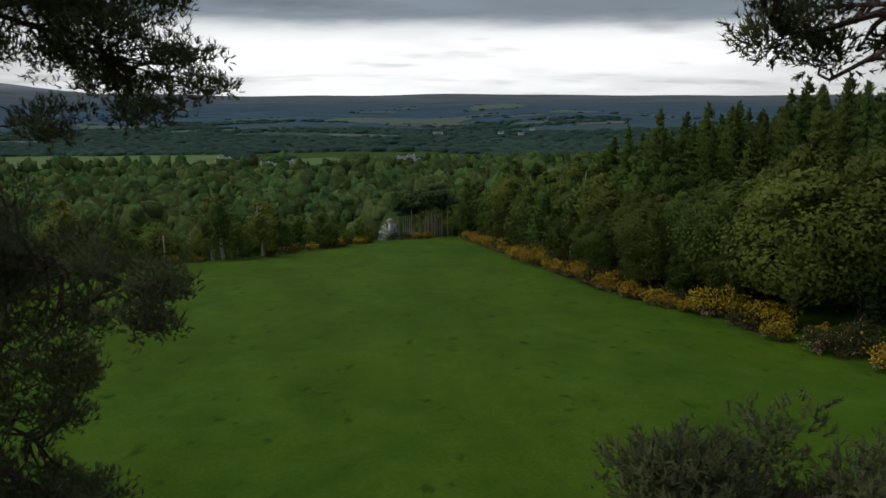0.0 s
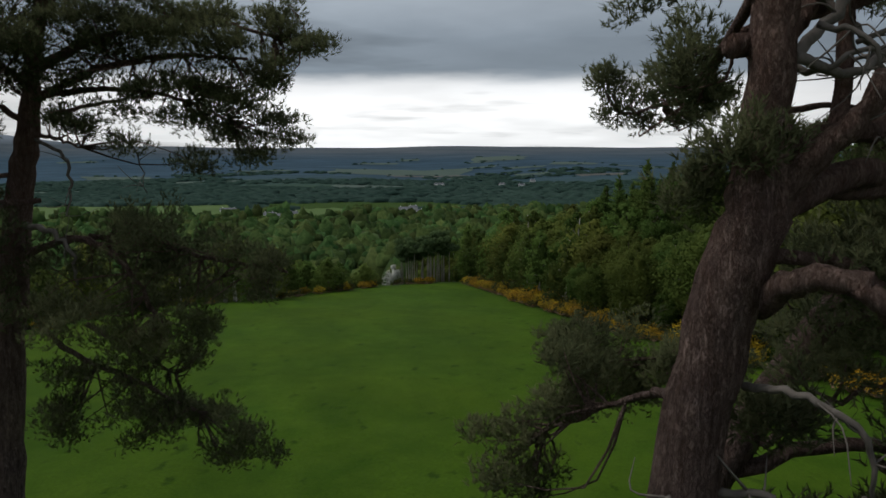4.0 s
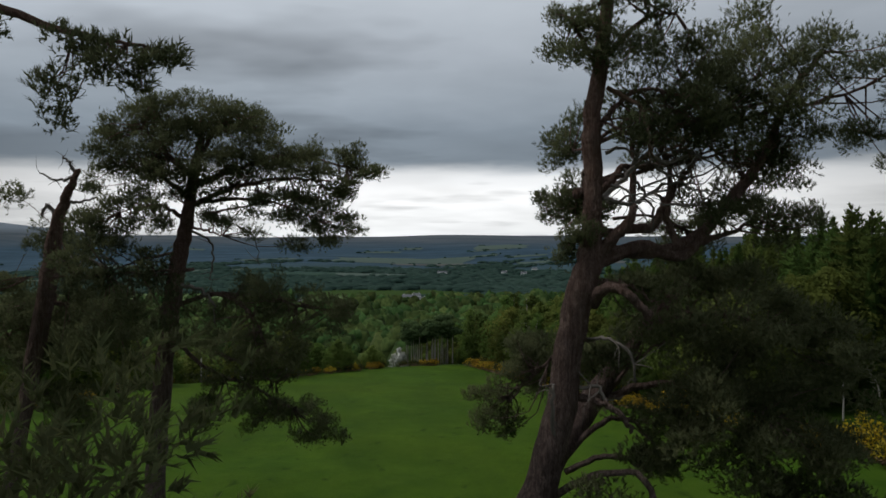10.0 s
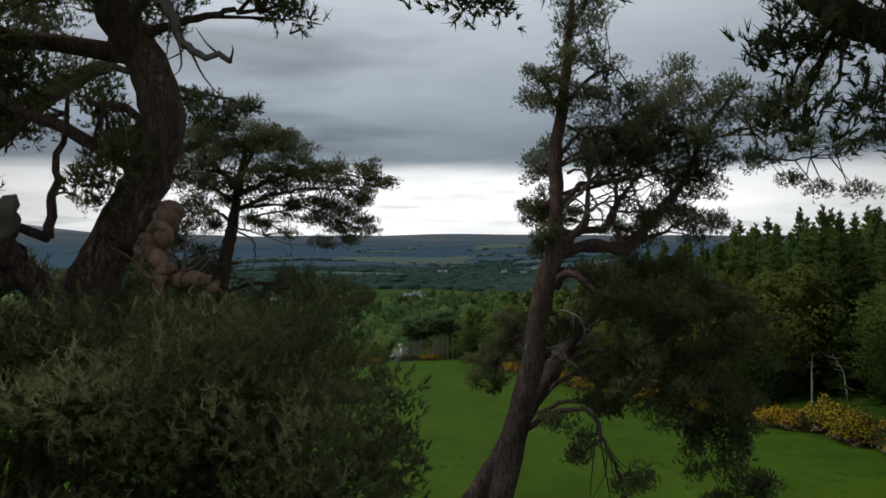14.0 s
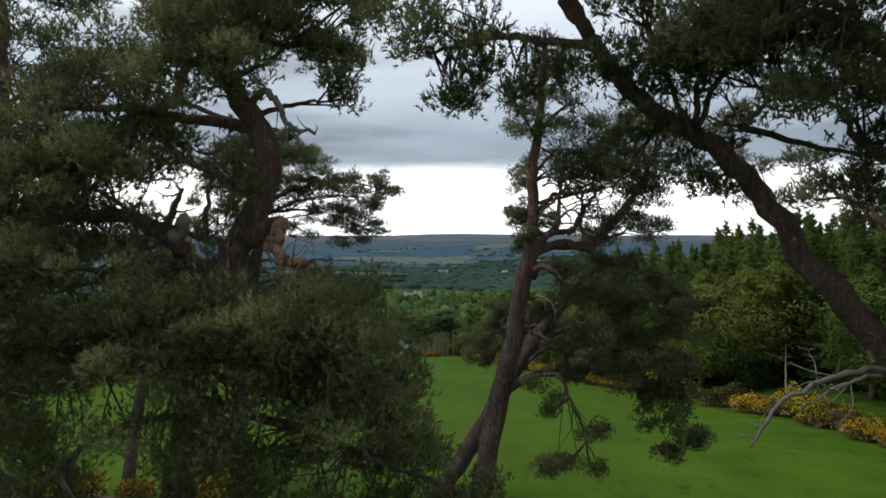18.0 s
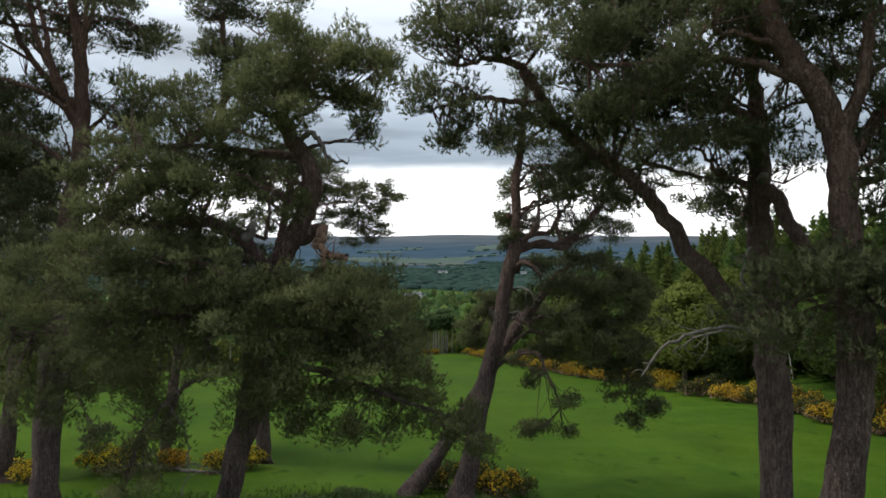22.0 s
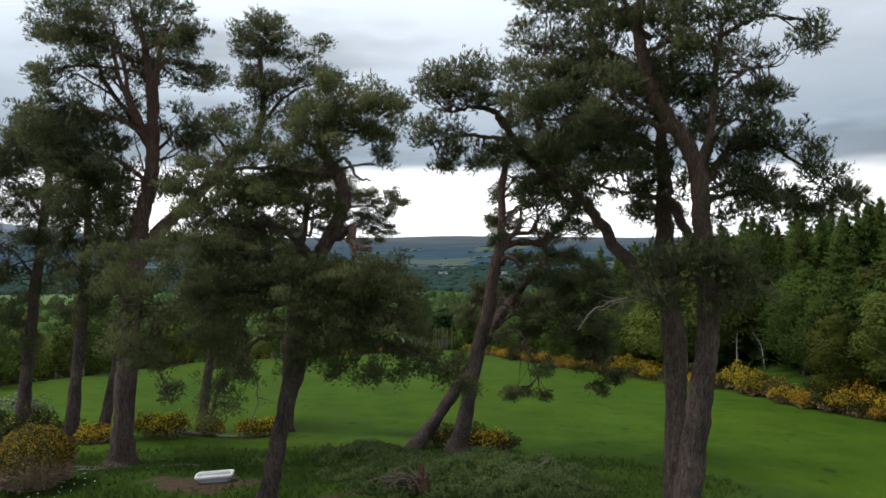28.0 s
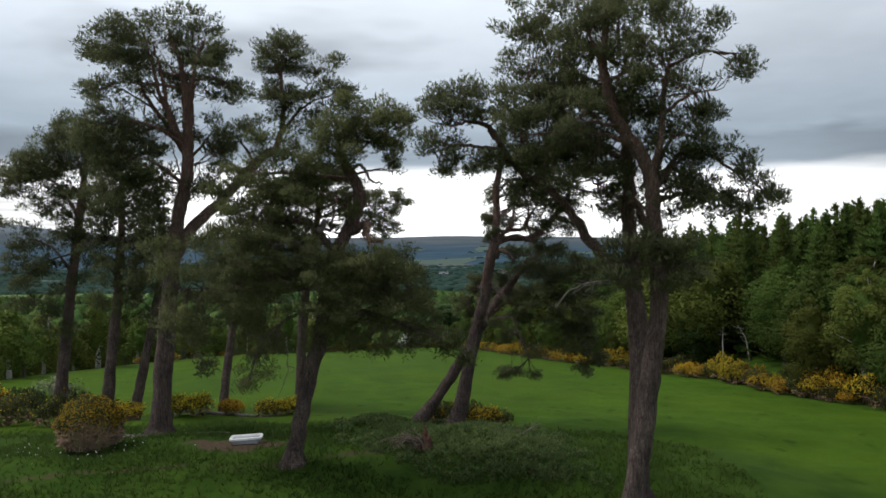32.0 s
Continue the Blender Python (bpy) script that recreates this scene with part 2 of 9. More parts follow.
GRASS = tint("rough_grass", (0.024, 0.054, 0.007), (0.060, 0.100, 0.020), 0.8, isl=0.12, through_=0.5)
HEATH = tint("bilberry_leaves", (0.040, 0.078, 0.026), (0.150, 0.205, 0.076), 2.2, isl=0.35, through_=0.5)


def ground_mat():
    """Pasture, rough grass on the knoll with a bare earth path, darker rough ground in the woods."""
    m, nt, b = material("pasture_ground")
    N, L = nt.nodes.new, nt.links.new
    tc = N("ShaderNodeTexCoord")

    def noise_(scale, detail, rough=0.6, st=(1, 1, 1)):
        mp = N("ShaderNodeMapping")
        mp.inputs["Scale"].default_value = st
        L(tc.outputs["Object"], mp.inputs[0])
        n = N("ShaderNodeTexNoise")
        n.inputs["Scale"].default_value, n.inputs["Detail"].default_value, n.inputs["Roughness"].default_value = scale, detail, rough
        L(mp.outputs[0], n.inputs["Vector"])
        return n.outputs["Fac"]

    def ramp(f, a, b_, c0, c1):
        r = N("ShaderNodeValToRGB")
        r.color_ramp.elements[0].position, r.color_ramp.elements[0].color = a, (*c0, 1)
        r.color_ramp.elements[1].position, r.color_ramp.elements[1].color = b_, (*c1, 1)
        L(f, r.inputs[0])
        return r.outputs[0]

    def mix(f, a, b_, mode="MIX"):
        x = N("ShaderNodeMix")
        x.data_type, x.blend_type = "RGBA", mode
        if isinstance(f, float):
            x.inputs[0].default_value = f
        else:
            L(f, x.inputs[0])
        L(a, x.inputs[6])
        L(b_, x.inputs[7])
        return x.outputs[2]

    wide = noise_(0.045, 4)
    mid = noise_(0.5, 5)
    fine = noise_(6.0, 6, 0.7)
    past = ramp(mid, 0.3, 0.7, (0.032, 0.083, 0.004), (0.054, 0.110, 0.008))
    past = mix(ramp(wide, 0.35, 0.7, (0, 0, 0), (0.6, 0.6, 0.6)), past, ramp(fine, 0.3, 0.7, (0.050, 0.092, 0.002), (0.074, 0.122, 0.005)))
    # dung and dark tussocks, a few decimetres wide
    spots = ramp(noise_(0.9, 3, 0.5, (1, 0.6, 1)), 0.63, 0.72, (1, 1, 1), (0.5, 0.58, 0.5))
    past = mix(1.0, past, ramp(noise_(0.16, 4, 0.6, (1, 0.5, 1)), 0.35, 0.65, (0.82, 0.84, 0.8), (1.16, 1.12, 1.1)), "MULTIPLY")
    past = mix(1.0, past, spots, "MULTIPLY")
    past = mix(1.0, past, ramp(fine, 0.25, 0.75, (0.72, 0.72, 0.72), (1.2, 1.2, 1.2)), "MULTIPLY")
    rough_ = ramp(mid, 0.3, 0.7, (0.018, 0.046, 0.004), (0.046, 0.088, 0.010))
    earth = ramp(fine, 0.3, 0.7, (0.05, 0.034, 0.022), (0.10, 0.072, 0.048))
    va = N("ShaderNodeVertexColor")
    va.layer_name = "cover"
    sep = N("ShaderNodeSeparateColor")
    L(va.outputs[0], sep.inputs[0])
    brk = N("ShaderNodeMath")
    brk.operation = "MULTIPLY_ADD"
    L(noise_(1.6, 5), brk.inputs[0])
    brk.inputs[1].default_value = 0.9
    off = N("ShaderNodeMath")
    off.operation = "SUBTRACT"
    L(sep.outputs[1], off.inputs[0])
    off.inputs[1].default_value = 0.45
    L(off.outputs[0], brk.inputs[2])
    thr = N("ShaderNodeMapRange")
    thr.inputs[1].default_value, thr.inputs[2].default_value = 0.4, 0.65
    L(brk.outputs[0], thr.inputs[0])
    col = mix(sep.outputs[0], past, rough_)
    col = mix(thr.outputs[0], col, earth)
    # far slopes: moor colour with the blue of distance haze put in
    moor_haze = ramp(noise_(0.007, 8, 0.7, (0.6, 1.6, 1)), 0.36, 0.66, (0.020, 0.046, 0.070), (0.048, 0.092, 0.134))
    # heather and pale grass on the hill tops, blue-grey haze mixed into the colour
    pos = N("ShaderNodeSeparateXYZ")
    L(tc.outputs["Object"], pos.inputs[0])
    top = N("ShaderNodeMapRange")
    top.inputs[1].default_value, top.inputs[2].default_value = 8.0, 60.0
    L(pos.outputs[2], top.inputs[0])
    moor_haze = mix(top.outputs[0], moor_haze, ramp(noise_(0.004, 8, 0.7, (0.5, 1.8, 1)), 0.36, 0.66, (0.052, 0.074, 0.092), (0.108, 0.122, 0.136)))
    # the farthest height: pale haze painted in by altitude
    peak_haze = N("ShaderNodeMapRange")
    peak_haze.inputs[1].default_value, peak_haze.inputs[2].default_value = 92.0, 135.0
    L(pos.outputs[2], peak_haze.inputs[0])
    moor_haze = mix(peak_haze.outputs[0], moor_haze, ramp(noise_(0.004, 6, 0.6), 0.3, 0.7, (0.15, 0.185, 0.225), (0.19, 0.225, 0.265)))
    col = mix(sep.outputs[2], col, moor_haze)
    L(col, b.inputs["Base Color"])
    b.inputs["Roughness"].default_value = 0.95
    b.inputs["Specular IOR Level"].default_value = 0.08
    bp = N("ShaderNodeBump")
    bp.inputs["Strength"].default_value, bp.inputs["Distance"].default_value = 0.6, 0.12
    L(fine, bp.inputs["Height"])
    L(bp.outputs[0], b.inputs["Normal"])
    return m


GROUND = ground_mat()

# ---------- mesh helpers ----------


def mesh_of(name, verts, faces, mat, smooth=False):
    me = bpy.data.meshes.new(name)
    me.from_pydata(verts.tolist() if hasattr(verts, "tolist") else verts, [], faces.tolist() if hasattr(faces, "tolist") else faces)
    me.materials.append(mat)
    if smooth:
        me.polygons.foreach_set("use_smooth", [True] * len(me.polygons))
    me.update()
    return me


def tris_mesh(name, tri, mat, face=None):
    """A mesh of loose triangles from an array (n, 3, 3); face: the way each one looks (n, 3), for soft leafy shading."""
    n = len(tri)
    if face is not None:
        gn = np.cross(tri[:, 1] - tri[:, 0], tri[:, 2] - tri[:, 0])
        flip = (gn * face).sum(1) < 0
        tri = tri.copy()
        tri[flip] = tri[flip][:, [0, 2, 1]]
        soft_n = unit(unit(gn * np.where(flip, -1, 1)[:, None]) * 0.25 + unit(face))
    me = bpy.data.meshes.new(name)
    me.vertices.add(3 * n)
    me.vertices.foreach_set("co", tri.reshape(-1).astype(np.float32))
    me.loops.add(3 * n)
    me.loops.foreach_set("vertex_index", np.arange(3 * n, dtype=np.int32))
    me.polygons.add(n)
    me.polygons.foreach_set("loop_start", np.arange(0, 3 * n, 3, dtype=np.int32))
    me.materials.append(mat)
    me.update(calc_edges=True)
    if face is not None:
        me.polygons.foreach_set("use_smooth", [True] * n)
        me.normals_split_custom_set_from_vertices(np.repeat(soft_n, 3, 0).tolist())
    return me


def part(name, me, parent, label=""):
    ob = new(name, me)
    if parent is not None:
        ob.parent = parent
    if label:
        ob["label"] = label
    return ob


def thing(name, at, label, category, group=""):
    ob = new(name)
    ob.empty_display_size = 0.3
    ob.location = at
    return tagged(ob, label, category, group)


def unit(v):
    return v / np.maximum(np.linalg.norm(v, axis=-1, keepdims=True), 1e-9)


def smooth_path(pts, k=4):
    """Catmull-Rom through points (x, y, z, r)."""
    p = np.array(pts, float)
    q = np.vstack([2 * p[0] - p[1], p, 2 * p[-1] - p[-2]])
    out = []
    for i in range(1, len(q) - 2):
        a, b, c, d = q[i - 1], q[i], q[i + 1], q[i + 2]
        for j in range(k):
            t = j / k
            out.append(0.5 * (2 * b + (c - a) * t + (2 * a - 5 * b + 4 * c - d) * t * t + (3 * b - a - 3 * c + d) * t ** 3))
    out.append(p[-1])
    out = np.array(out)
    out[:, 3] = np.maximum(out[:, 3], 0.004)
    return out


def tube(path, sides, lump=0.0, seed=0, flute=0.0):
    """Vertices and quads of a bent, lumpy tube along path (n, 4)."""
    p = np.asarray(path, float)
    n = len(p)
    t = unit(np.gradient(p[:, :3], axis=0))
    ref = np.where(np.abs(t[:, 2:3]) > 0.9, [[1.0, 0, 0]], [[0, 0, 1.0]])
    a = unit(np.cross(t, ref))
    for i in range(1, n):
        a[i] = a[i - 1] - t[i] * np.dot(a[i - 1], t[i])
    a = unit(a)
    b = np.cross(t, a)
    ang = np.linspace(0, 2 * np.pi, sides, endpoint=False)
    rr = np.repeat(p[:, 3:4], sides, 1)
    if lump or flute:
        g = np.random.default_rng(seed)
        ph = g.uniform(0, 6.28, 5)
        h = np.cumsum(np.r_[0, np.linalg.norm(np.diff(p[:, :3], axis=0), axis=1)])[:, None]
        rr = rr * (1 + lump * (np.sin(3 * ang[None] + ph[0] + 0.8 * h) * 0.5 + np.sin(2 * ang[None] - 1.3 * h + ph[1]) * 0.5 + np.sin(2.1 * h + ph[2]) * 0.4))
        rr = rr * (1 + flute * np.sin(7 * ang[None] + ph[3] + 0.3 * h))
    v = p[:, None, :3] + rr[..., None] * (np.cos(ang)[None, :, None] * a[:, None] + np.sin(ang)[None, :, None] * b[:, None])
    v = v.reshape(-1, 3)
    i = np.arange(n - 1)[:, None] * sides
    j = np.arange(sides)[None]
    k = (j + 1) % sides
    f = np.stack([i + j, i + k, i + sides + k, i + sides + j], -1).reshape(-1, 4)
    v = np.vstack([v, p[-1, :3] + t[-1] * p[-1, 3]])
    last = (n - 1) * sides
    caps = [[last + q, last + (q + 1) % sides, len(v) - 1] for q in range(sides)]
    if sides > 3:
        caps.append(list(range(sides - 1, -1, -1)))
    return v, f.tolist() + caps


class Bag:
    """Collects tubes into one mesh."""

    def __init__(self):
        self.v, self.f, self.n = [], [], 0

    def add(self, v, f):
        self.v.append(v)
        self.f.extend([[q + self.n for q in face] for face in f])
        self.n += len(v)

    def mesh(self, name, mat, smooth=True):
        return mesh_of(name, np.vstack(self.v), self.f, mat, smooth)


def tufts(cent, out, rng, blades=9, size=0.24, width=0.035, up=0.5):
    """Grassy tufts: thin blades that spray from each centre along its outward direction."""
    n = len(cent)
    d = rng.normal(size=(n, blades, 3)) * 0.8 + out[:, None] * 0.5
    d[..., 2] += up
    d = unit(d)
    ln = size * rng.uniform(0.6, 1.25, (n, blades, 1))
    side = unit(np.cross(d, rng.normal(size=(n, blades, 3)))) * width * rng.uniform(0.7, 1.5, (n, blades, 1))
    base = cent[:, None] + d * 0.02
    tip = cent[:, None] + d * ln
    return np.stack([base - side, base + side, tip], 2).reshape(-1, 3, 3)


def brushes(cent, out, rng, blades=7, size=0.16, width=0.009, up=0.6):
    """Pine shoots: a short core along each shoot and needles that fan forward round it like a bottle brush."""
    n = len(cent)
    ax = out * 0.75 + rng.normal(0, 0.42, (n, 3))
    ax[:, 2] += up
    ax = unit(ax)
    ln = size * rng.uniform(0.75, 1.3, (n, 1))
    q = unit(np.cross(ax, rng.normal(size=(n, 3)))) * (0.13 * ln)
    core = np.stack([cent - q, cent + q, cent + ax * ln * 1.15], 1)[:, None]
    m = blades - 1
    rad = rng.normal(size=(n, m, 3))
    rad = unit(rad - ax[:, None] * (rad * ax[:, None]).sum(-1, keepdims=True))
    d = unit(ax[:, None] * 0.8 + rad * rng.uniform(0.45, 1.0, (n, m, 1)))
    base = cent[:, None] + ax[:, None] * ln[:, None] * rng.uniform(-0.1, 0.75, (n, m, 1))
    side = unit(np.cross(d, rng.normal(size=(n, m, 3)))) * width * rng.uniform(0.7, 1.4, (n, m, 1))
    tip = base + d * ln[:, None] * rng.uniform(0.6, 0.95, (n, m, 1))
    return np.concatenate([core, np.stack([base - side, base + side, tip], 2)], 1).reshape(-1, 3, 3)


# ---------- ground ----------
def smoothstep(a, b, x):
    t = np.clip((x - a) / (b - a), 0, 1)
    return t * t * (3 - 2 * t)


EDGE_Y = [-80.0, 5.0, 16.0, 23.0, 33.0, 42.0, 50.0, 59.0, 70.0, 82.0, 97.0, 120.0, 142.0, 152.0, 200.0, 400.0]
EDGE_X = [60.0, 36.0, 33.0, 31.6, 30.4, 28.2, 25.4, 21.8, 18.2, 15.9, 12.8, 9.2, 5.8, 3.4, -12.0, -40.0]
LEFT_Y = [-80.0, 10.0, 44.0, 70.0, 97.0, 103.0, 112.0, 130.0, 146.0, 152.0]
LEFT_X = [-62.0, -52.0, -47.0, -44.0, -42.0, -33.0, -27.0, -18.5, -11.0, 1.5]
FIELD_Y = [-60.0, -10.0, 5.0, 20.0, 40.0, 60.0, 80.0, 105.0, 130.0, 152.0, 300.0]
FIELD_Z = [1.3, 0.3, 0.0, -1.3, -3.1, -5.1, -7.25, -10.1, -12.95, -15.4, -32.0]
FAR_D = [0.0, 150.0, 172.0, 210.0, 330.0, 550.0, 880.0, 1200.0, 1800.0, 2400.0, 3000.0, 3500.0, 3900.0, 4200.0, 4900.0]
FAR_Z = [0.0, -13.3, -23.0, -29.0, -39.0, -50.0, -57.0, -60.0, -58.0, -48.0, -14.0, 22.0, 62.0, 84.0, 80.0]


# low scrub mounds on the knoll: x, y, radius, height
SCRUB = [(-4.2, -4.5, 1.9, 0.6), (-2.0, -6.0, 1.8, 0.45), (0.5, -4.2, 2.2, 0.35), (2.8, -5.5, 2.2, 0.5), (1.0, -7.8, 2.3, 0.8), (4.3, -8.0, 2.0, 0.6), (-1.5, -9.2, 2.0, 0.5),
         (3.0, -10.4, 2.2, 0.55), (-4.8, -1.8, 1.7, 0.5), (-2.6, -2.4, 1.6, 0.5), (4.9, -4.0, 1.6, 0.5), (0.6, -11.3, 2.0, 0.45), (5.0, -11.3, 1.6, 0.4), (-3.6, -8.3, 1.5, 0.4), (2.0, -2.0, 1.5, 0.5)]


def height(x, y):
    """The lie of the land: a knoll under the pines, a field that falls away, a wooded valley and far hills."""
    x, y = np.asarray(x, float), np.asarray(y, float)
    field = np.interp(y, FIELD_Y, FIELD_Z)
    d = np.hypot(x * 0.55, y)
    valley = np.interp(d, FAR_D, FAR_Z)
    w = smoothstep(153, 180, y + 0.05 * np.abs(x))
    z = field * (1 - w) + valley * w
    back = smoothstep(-60, -200, y)
    z = z * (1 - back)
    z += 2.5 * np.exp(-((x + 8) / 24) ** 2 - ((y + 10) / 12) ** 2)
    # the wooded slope beside the field
    off = x - np.interp(y, EDGE_Y, EDGE_X)
    z += 0.19 * np.clip(off - 3, 0, 60) * smoothstep(420, 230, y) * smoothstep(-120, -20, y)
    # left of the field the ground drops
    offl = np.interp(y, LEFT_Y, LEFT_X) - x
    z -= 0.20 * np.clip(offl - 3, 0, 50) * smoothstep(230, 150, y) * smoothstep(-90, 0, y)
    far = smoothstep(500, 2500, d)
    z += far * (14 * np.sin(x / 610 + 1.0) + 9 * np.sin(x / 270 + y / 500) + 6 * np.sin(x / 150 + 2 + y / 900)) * np.interp(d, [0, 2400, 3400, 4200], [0.2, 1.0, 0.6, 0.22])
    z += smoothstep(3200, 4000, d) * (3 * np.sin(x / 330 + 0.5) + 2 * np.sin(x / 120 + 2))
    z += 105 * np.exp(-((x + 3000) / 600) ** 2 - ((y - 4300) / 700) ** 2)
    for cx, cy, r, h in SCRUB:
        z += 0.8 * h * np.exp(-(((x - cx) / r) ** 2 + ((y - cy) / (0.85 * r)) ** 2) * 1.4)
    near = 1 - smoothstep(25, 60, np.abs(y))
    z += 0.07 * np.sin(x * 0.9 + 1.3 * np.sin(y * 0.6)) * near + 0.05 * np.sin(y * 1.4 + x * 0.5) * near
    return z


def gz(x, y):
    return float(height(x, y))


def grid_axis(lo, hi, steps):
    """Breakpoints with (upto, step) pairs."""
    out, v = [lo], lo
    for upto, st in steps:
        while v < upto - 1e-6:
            v = min(v + st, upto)
            out.append(v)
    return np.array(out)


def build_ground():
    xs = grid_axis(-4500, 4500, [(-1500, 150), (-400, 40), (-80, 10), (-30, 2.5), (-12, 1.0), (10, 0.7), (20, 1.0), (80, 2.5), (400, 10), (1500, 40), (4500, 150)])
    ys = grid_axis(-1500, 4900, [(-100, 100), (-50, 5), (-45, 1), (-16, 1.0), (0, 0.7), (20, 1.0), (160, 4), (420, 10), (1500, 30), (4900, 60)])
    X, Y = np.meshgrid(xs, ys)
    Z = height(X, Y)
    nx, ny = len(xs), len(ys)
    v = np.stack([X, Y, Z], -1).reshape(-1, 3)
    i = np.arange(ny - 1)[:, None] * nx + np.arange(nx - 1)[None]
    f = np.stack([i, i + 1, i + nx + 1, i + nx], -1).reshape(-1, 4)
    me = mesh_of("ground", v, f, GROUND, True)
    cover = me.color_attributes.new("cover", "FLOAT_COLOR", "POINT")
    x, y = v[:, 0], v[:, 1]
    off = x - np.interp(y, EDGE_Y, EDGE_X)
    offl = np.interp(y, LEFT_Y, LEFT_X) - x
    wild = np.maximum.reduce([smoothstep(-1.5, 1.0, off), smoothstep(-1, 2, offl), smoothstep(150, 153, y)])
    knoll = np.exp(-((x + 8) / 26) ** 2 - ((y + 10) / 11) ** 2)
    wild = np.maximum(wild, smoothstep(0.22, 0.4, knoll))
    # bare earth round the tub and along a trodden path
    d_tub = np.hypot((x + 9.9) / 2.7, (y + 8.9) / 1.5) + 0.22 * np.sin(2.3 * x + 1.0) * np.sin(2.9 * y) + 0.12 * np.sin(4.7 * x + y)
    path = np.abs(y + 12.4 - 0.16 * (x + 12) + 0.5 * np.sin(x * 0.5)) / 0.9
    path = np.where((x > -22) & (x < 2), path, 9)
    bare = np.maximum(0.95 * (1 - smoothstep(0.35, 1.35, d_tub)), 0.55 * (1 - smoothstep(0.2, 1.0, path)))
    # third channel: moor colour and painted haze, growing with distance
    moor_haze = smoothstep(900, 2600, np.hypot(x * 0.55, y))
    c = np.stack([wild, bare, moor_haze, np.ones_like(x)], -1)
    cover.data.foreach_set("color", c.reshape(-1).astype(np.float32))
    return tagged(new("ground", me), "green pasture falling away to a wooded valley", "ground", kind="structure")


build_ground()


# ---------- pines ----------
def pine(label, base, trunk, limbs, seed, needle=None, dens=1.0, sides=14, flute=0.0, group="pines on the knoll", bark=None, fine=False):
    """trunk: (x, y, z, r) points in the world; limbs: (points (x, y, z), r0, r1, pads (x, y, z, across, high), dead)."""
    rng = np.random.default_rng(seed)
    needle, bark = needle or NEEDLE, bark or BARK
    root = thing("pine_tree", base, label, "tree", group)
    o = np.array(base, float)
    tp = np.array(trunk, float)
    tp[0, 2] = o[2]
    tp[:, :3] -= o
    # root flare
    up_ = unit(tp[1, :3] - tp[0, :3])
    tp = np.vstack([[*tp[0, :3] - [0, 0, 0.4], tp[0, 3] * 1.75], tp[0] * [1, 1, 1, 1.4], [*(tp[0, :3] + up_ * 0.55), tp[0, 3] * 1.06], tp[1:]])
    sp = smooth_path(tp, 6)
    sp[1:-1, :2] += rng.normal(0, 0.025, (len(sp) - 2, 2))
    v, f = tube(sp, sides + 4, 0.08, seed, flute or 0.035)
    part("trunk", mesh_of("trunk", v, f, bark, True), root)
    for k, (pts, r0, r1, pads, dead, *own) in enumerate(limbs):
        pp = np.array(pts, float) - o
        m = len(pp)
        pr = np.c_[pp, np.linspace(r0, r1, m)]
        lp = smooth_path(pr, 6)
        w = np.linspace(0, 1, len(lp))[:, None]
        lp[:, :3] += rng.normal(0, 0.05, (len(lp), 3)) * np.minimum(1, 4 * w) * min(1.0, 0.4 + r0)
        bag = Bag()
        v, f = tube(lp, 9 if r0 > 0.1 else 6, 0.06, seed + k)
        bag.add(v, f)
        cl, od = [], []
        level = own[0] if own else int(fine)
        for (cx, cy, cz, ra, rh) in pads:
            c = np.array([cx, cy, cz]) - o
            nb = int(max(5, (4.6 * ra * ra + 3) * (0.5 + 0.5 * dens)))
            for i in range(nb):
                # a branchlet from the limb into the pad, ending in a flat clump of shoots
                g = unit(rng.normal(size=3))
                e = c + g * [ra, ra, rh] * rng.uniform(0.25, 0.95)
                near = np.argmin(np.linalg.norm(lp[:, :3] - (c + (e - c) * 0.2), axis=1))
                s = lp[near if rng.random() < 0.75 else int(len(lp) * rng.uniform(0.45, 0.98)), :3]
                far = np.linalg.norm(e - s)
                mid = (s + e) / 2 + rng.normal(0, 0.10, 3) * far + [0, 0, -0.06 * far]
                br = smooth_path([(*s, 0.03), (*mid, 0.018), (*e, 0.008)], 2)
                if i % 3 == 0 and far < 1.9 or (0.9 < far < 1.5 and i % 3 == 1) or i == 0:
                    v, f = tube(br, 3)
                    bag.add(v, f)
                d = unit(e - mid)
                rc = rng.uniform(0.24, 0.44) * (0.72 + 0.3 * min(ra, 1.6))
                ns = int((25, 36, 46, 56)[level] * dens * (rc / 0.34) ** 1.7)
                # shoots bristle from the outside of a flat puff; the topmost puffs stand higher
                g2 = unit(rng.normal(size=(ns, 3)) + [0, 0, 0.25])
                flat = 0.75 if g[2] > 0.35 else 0.5
                w = g2 * (rc * 1.05 * rng.uniform(0.25, 1.0, (ns, 1)) ** 0.6) * [1, 1, flat]
                w += np.outer(rng.normal(0, 0.3, ns) * rc, d)
                cl.append(e + w)
                od.append(unit(g2 * [1, 1, 1.2] + [0, 0, 0.25] + 0.35 * unit(e - c)))
            # single shoots that tie the clumps together
            nf = int(10 * dens * ra * ra * (0.5 + rh))
            g = unit(rng.normal(size=(nf, 3))) * rng.uniform(0.2, 0.85, (nf, 1))
            cl.append(c + g * [ra, ra, rh])
            od.append(unit(g + [0, 0, 0.4]))
        if dead and m > 2:
            for _ in range(7):
                s = lp[rng.integers(len(lp) // 3, len(lp)), :3]
                d = unit(rng.normal(size=3) + [0, 0, -0.2]) * rng.uniform(0.25, 0.8)
                br = smooth_path([(*s, 0.4 * r1 + 0.006), (*(s + d * 0.5 + rng.normal(0, 0.06, 3)), 0.010), (*(s + d + rng.normal(0, 0.1, 3)), 0.004)], 3)
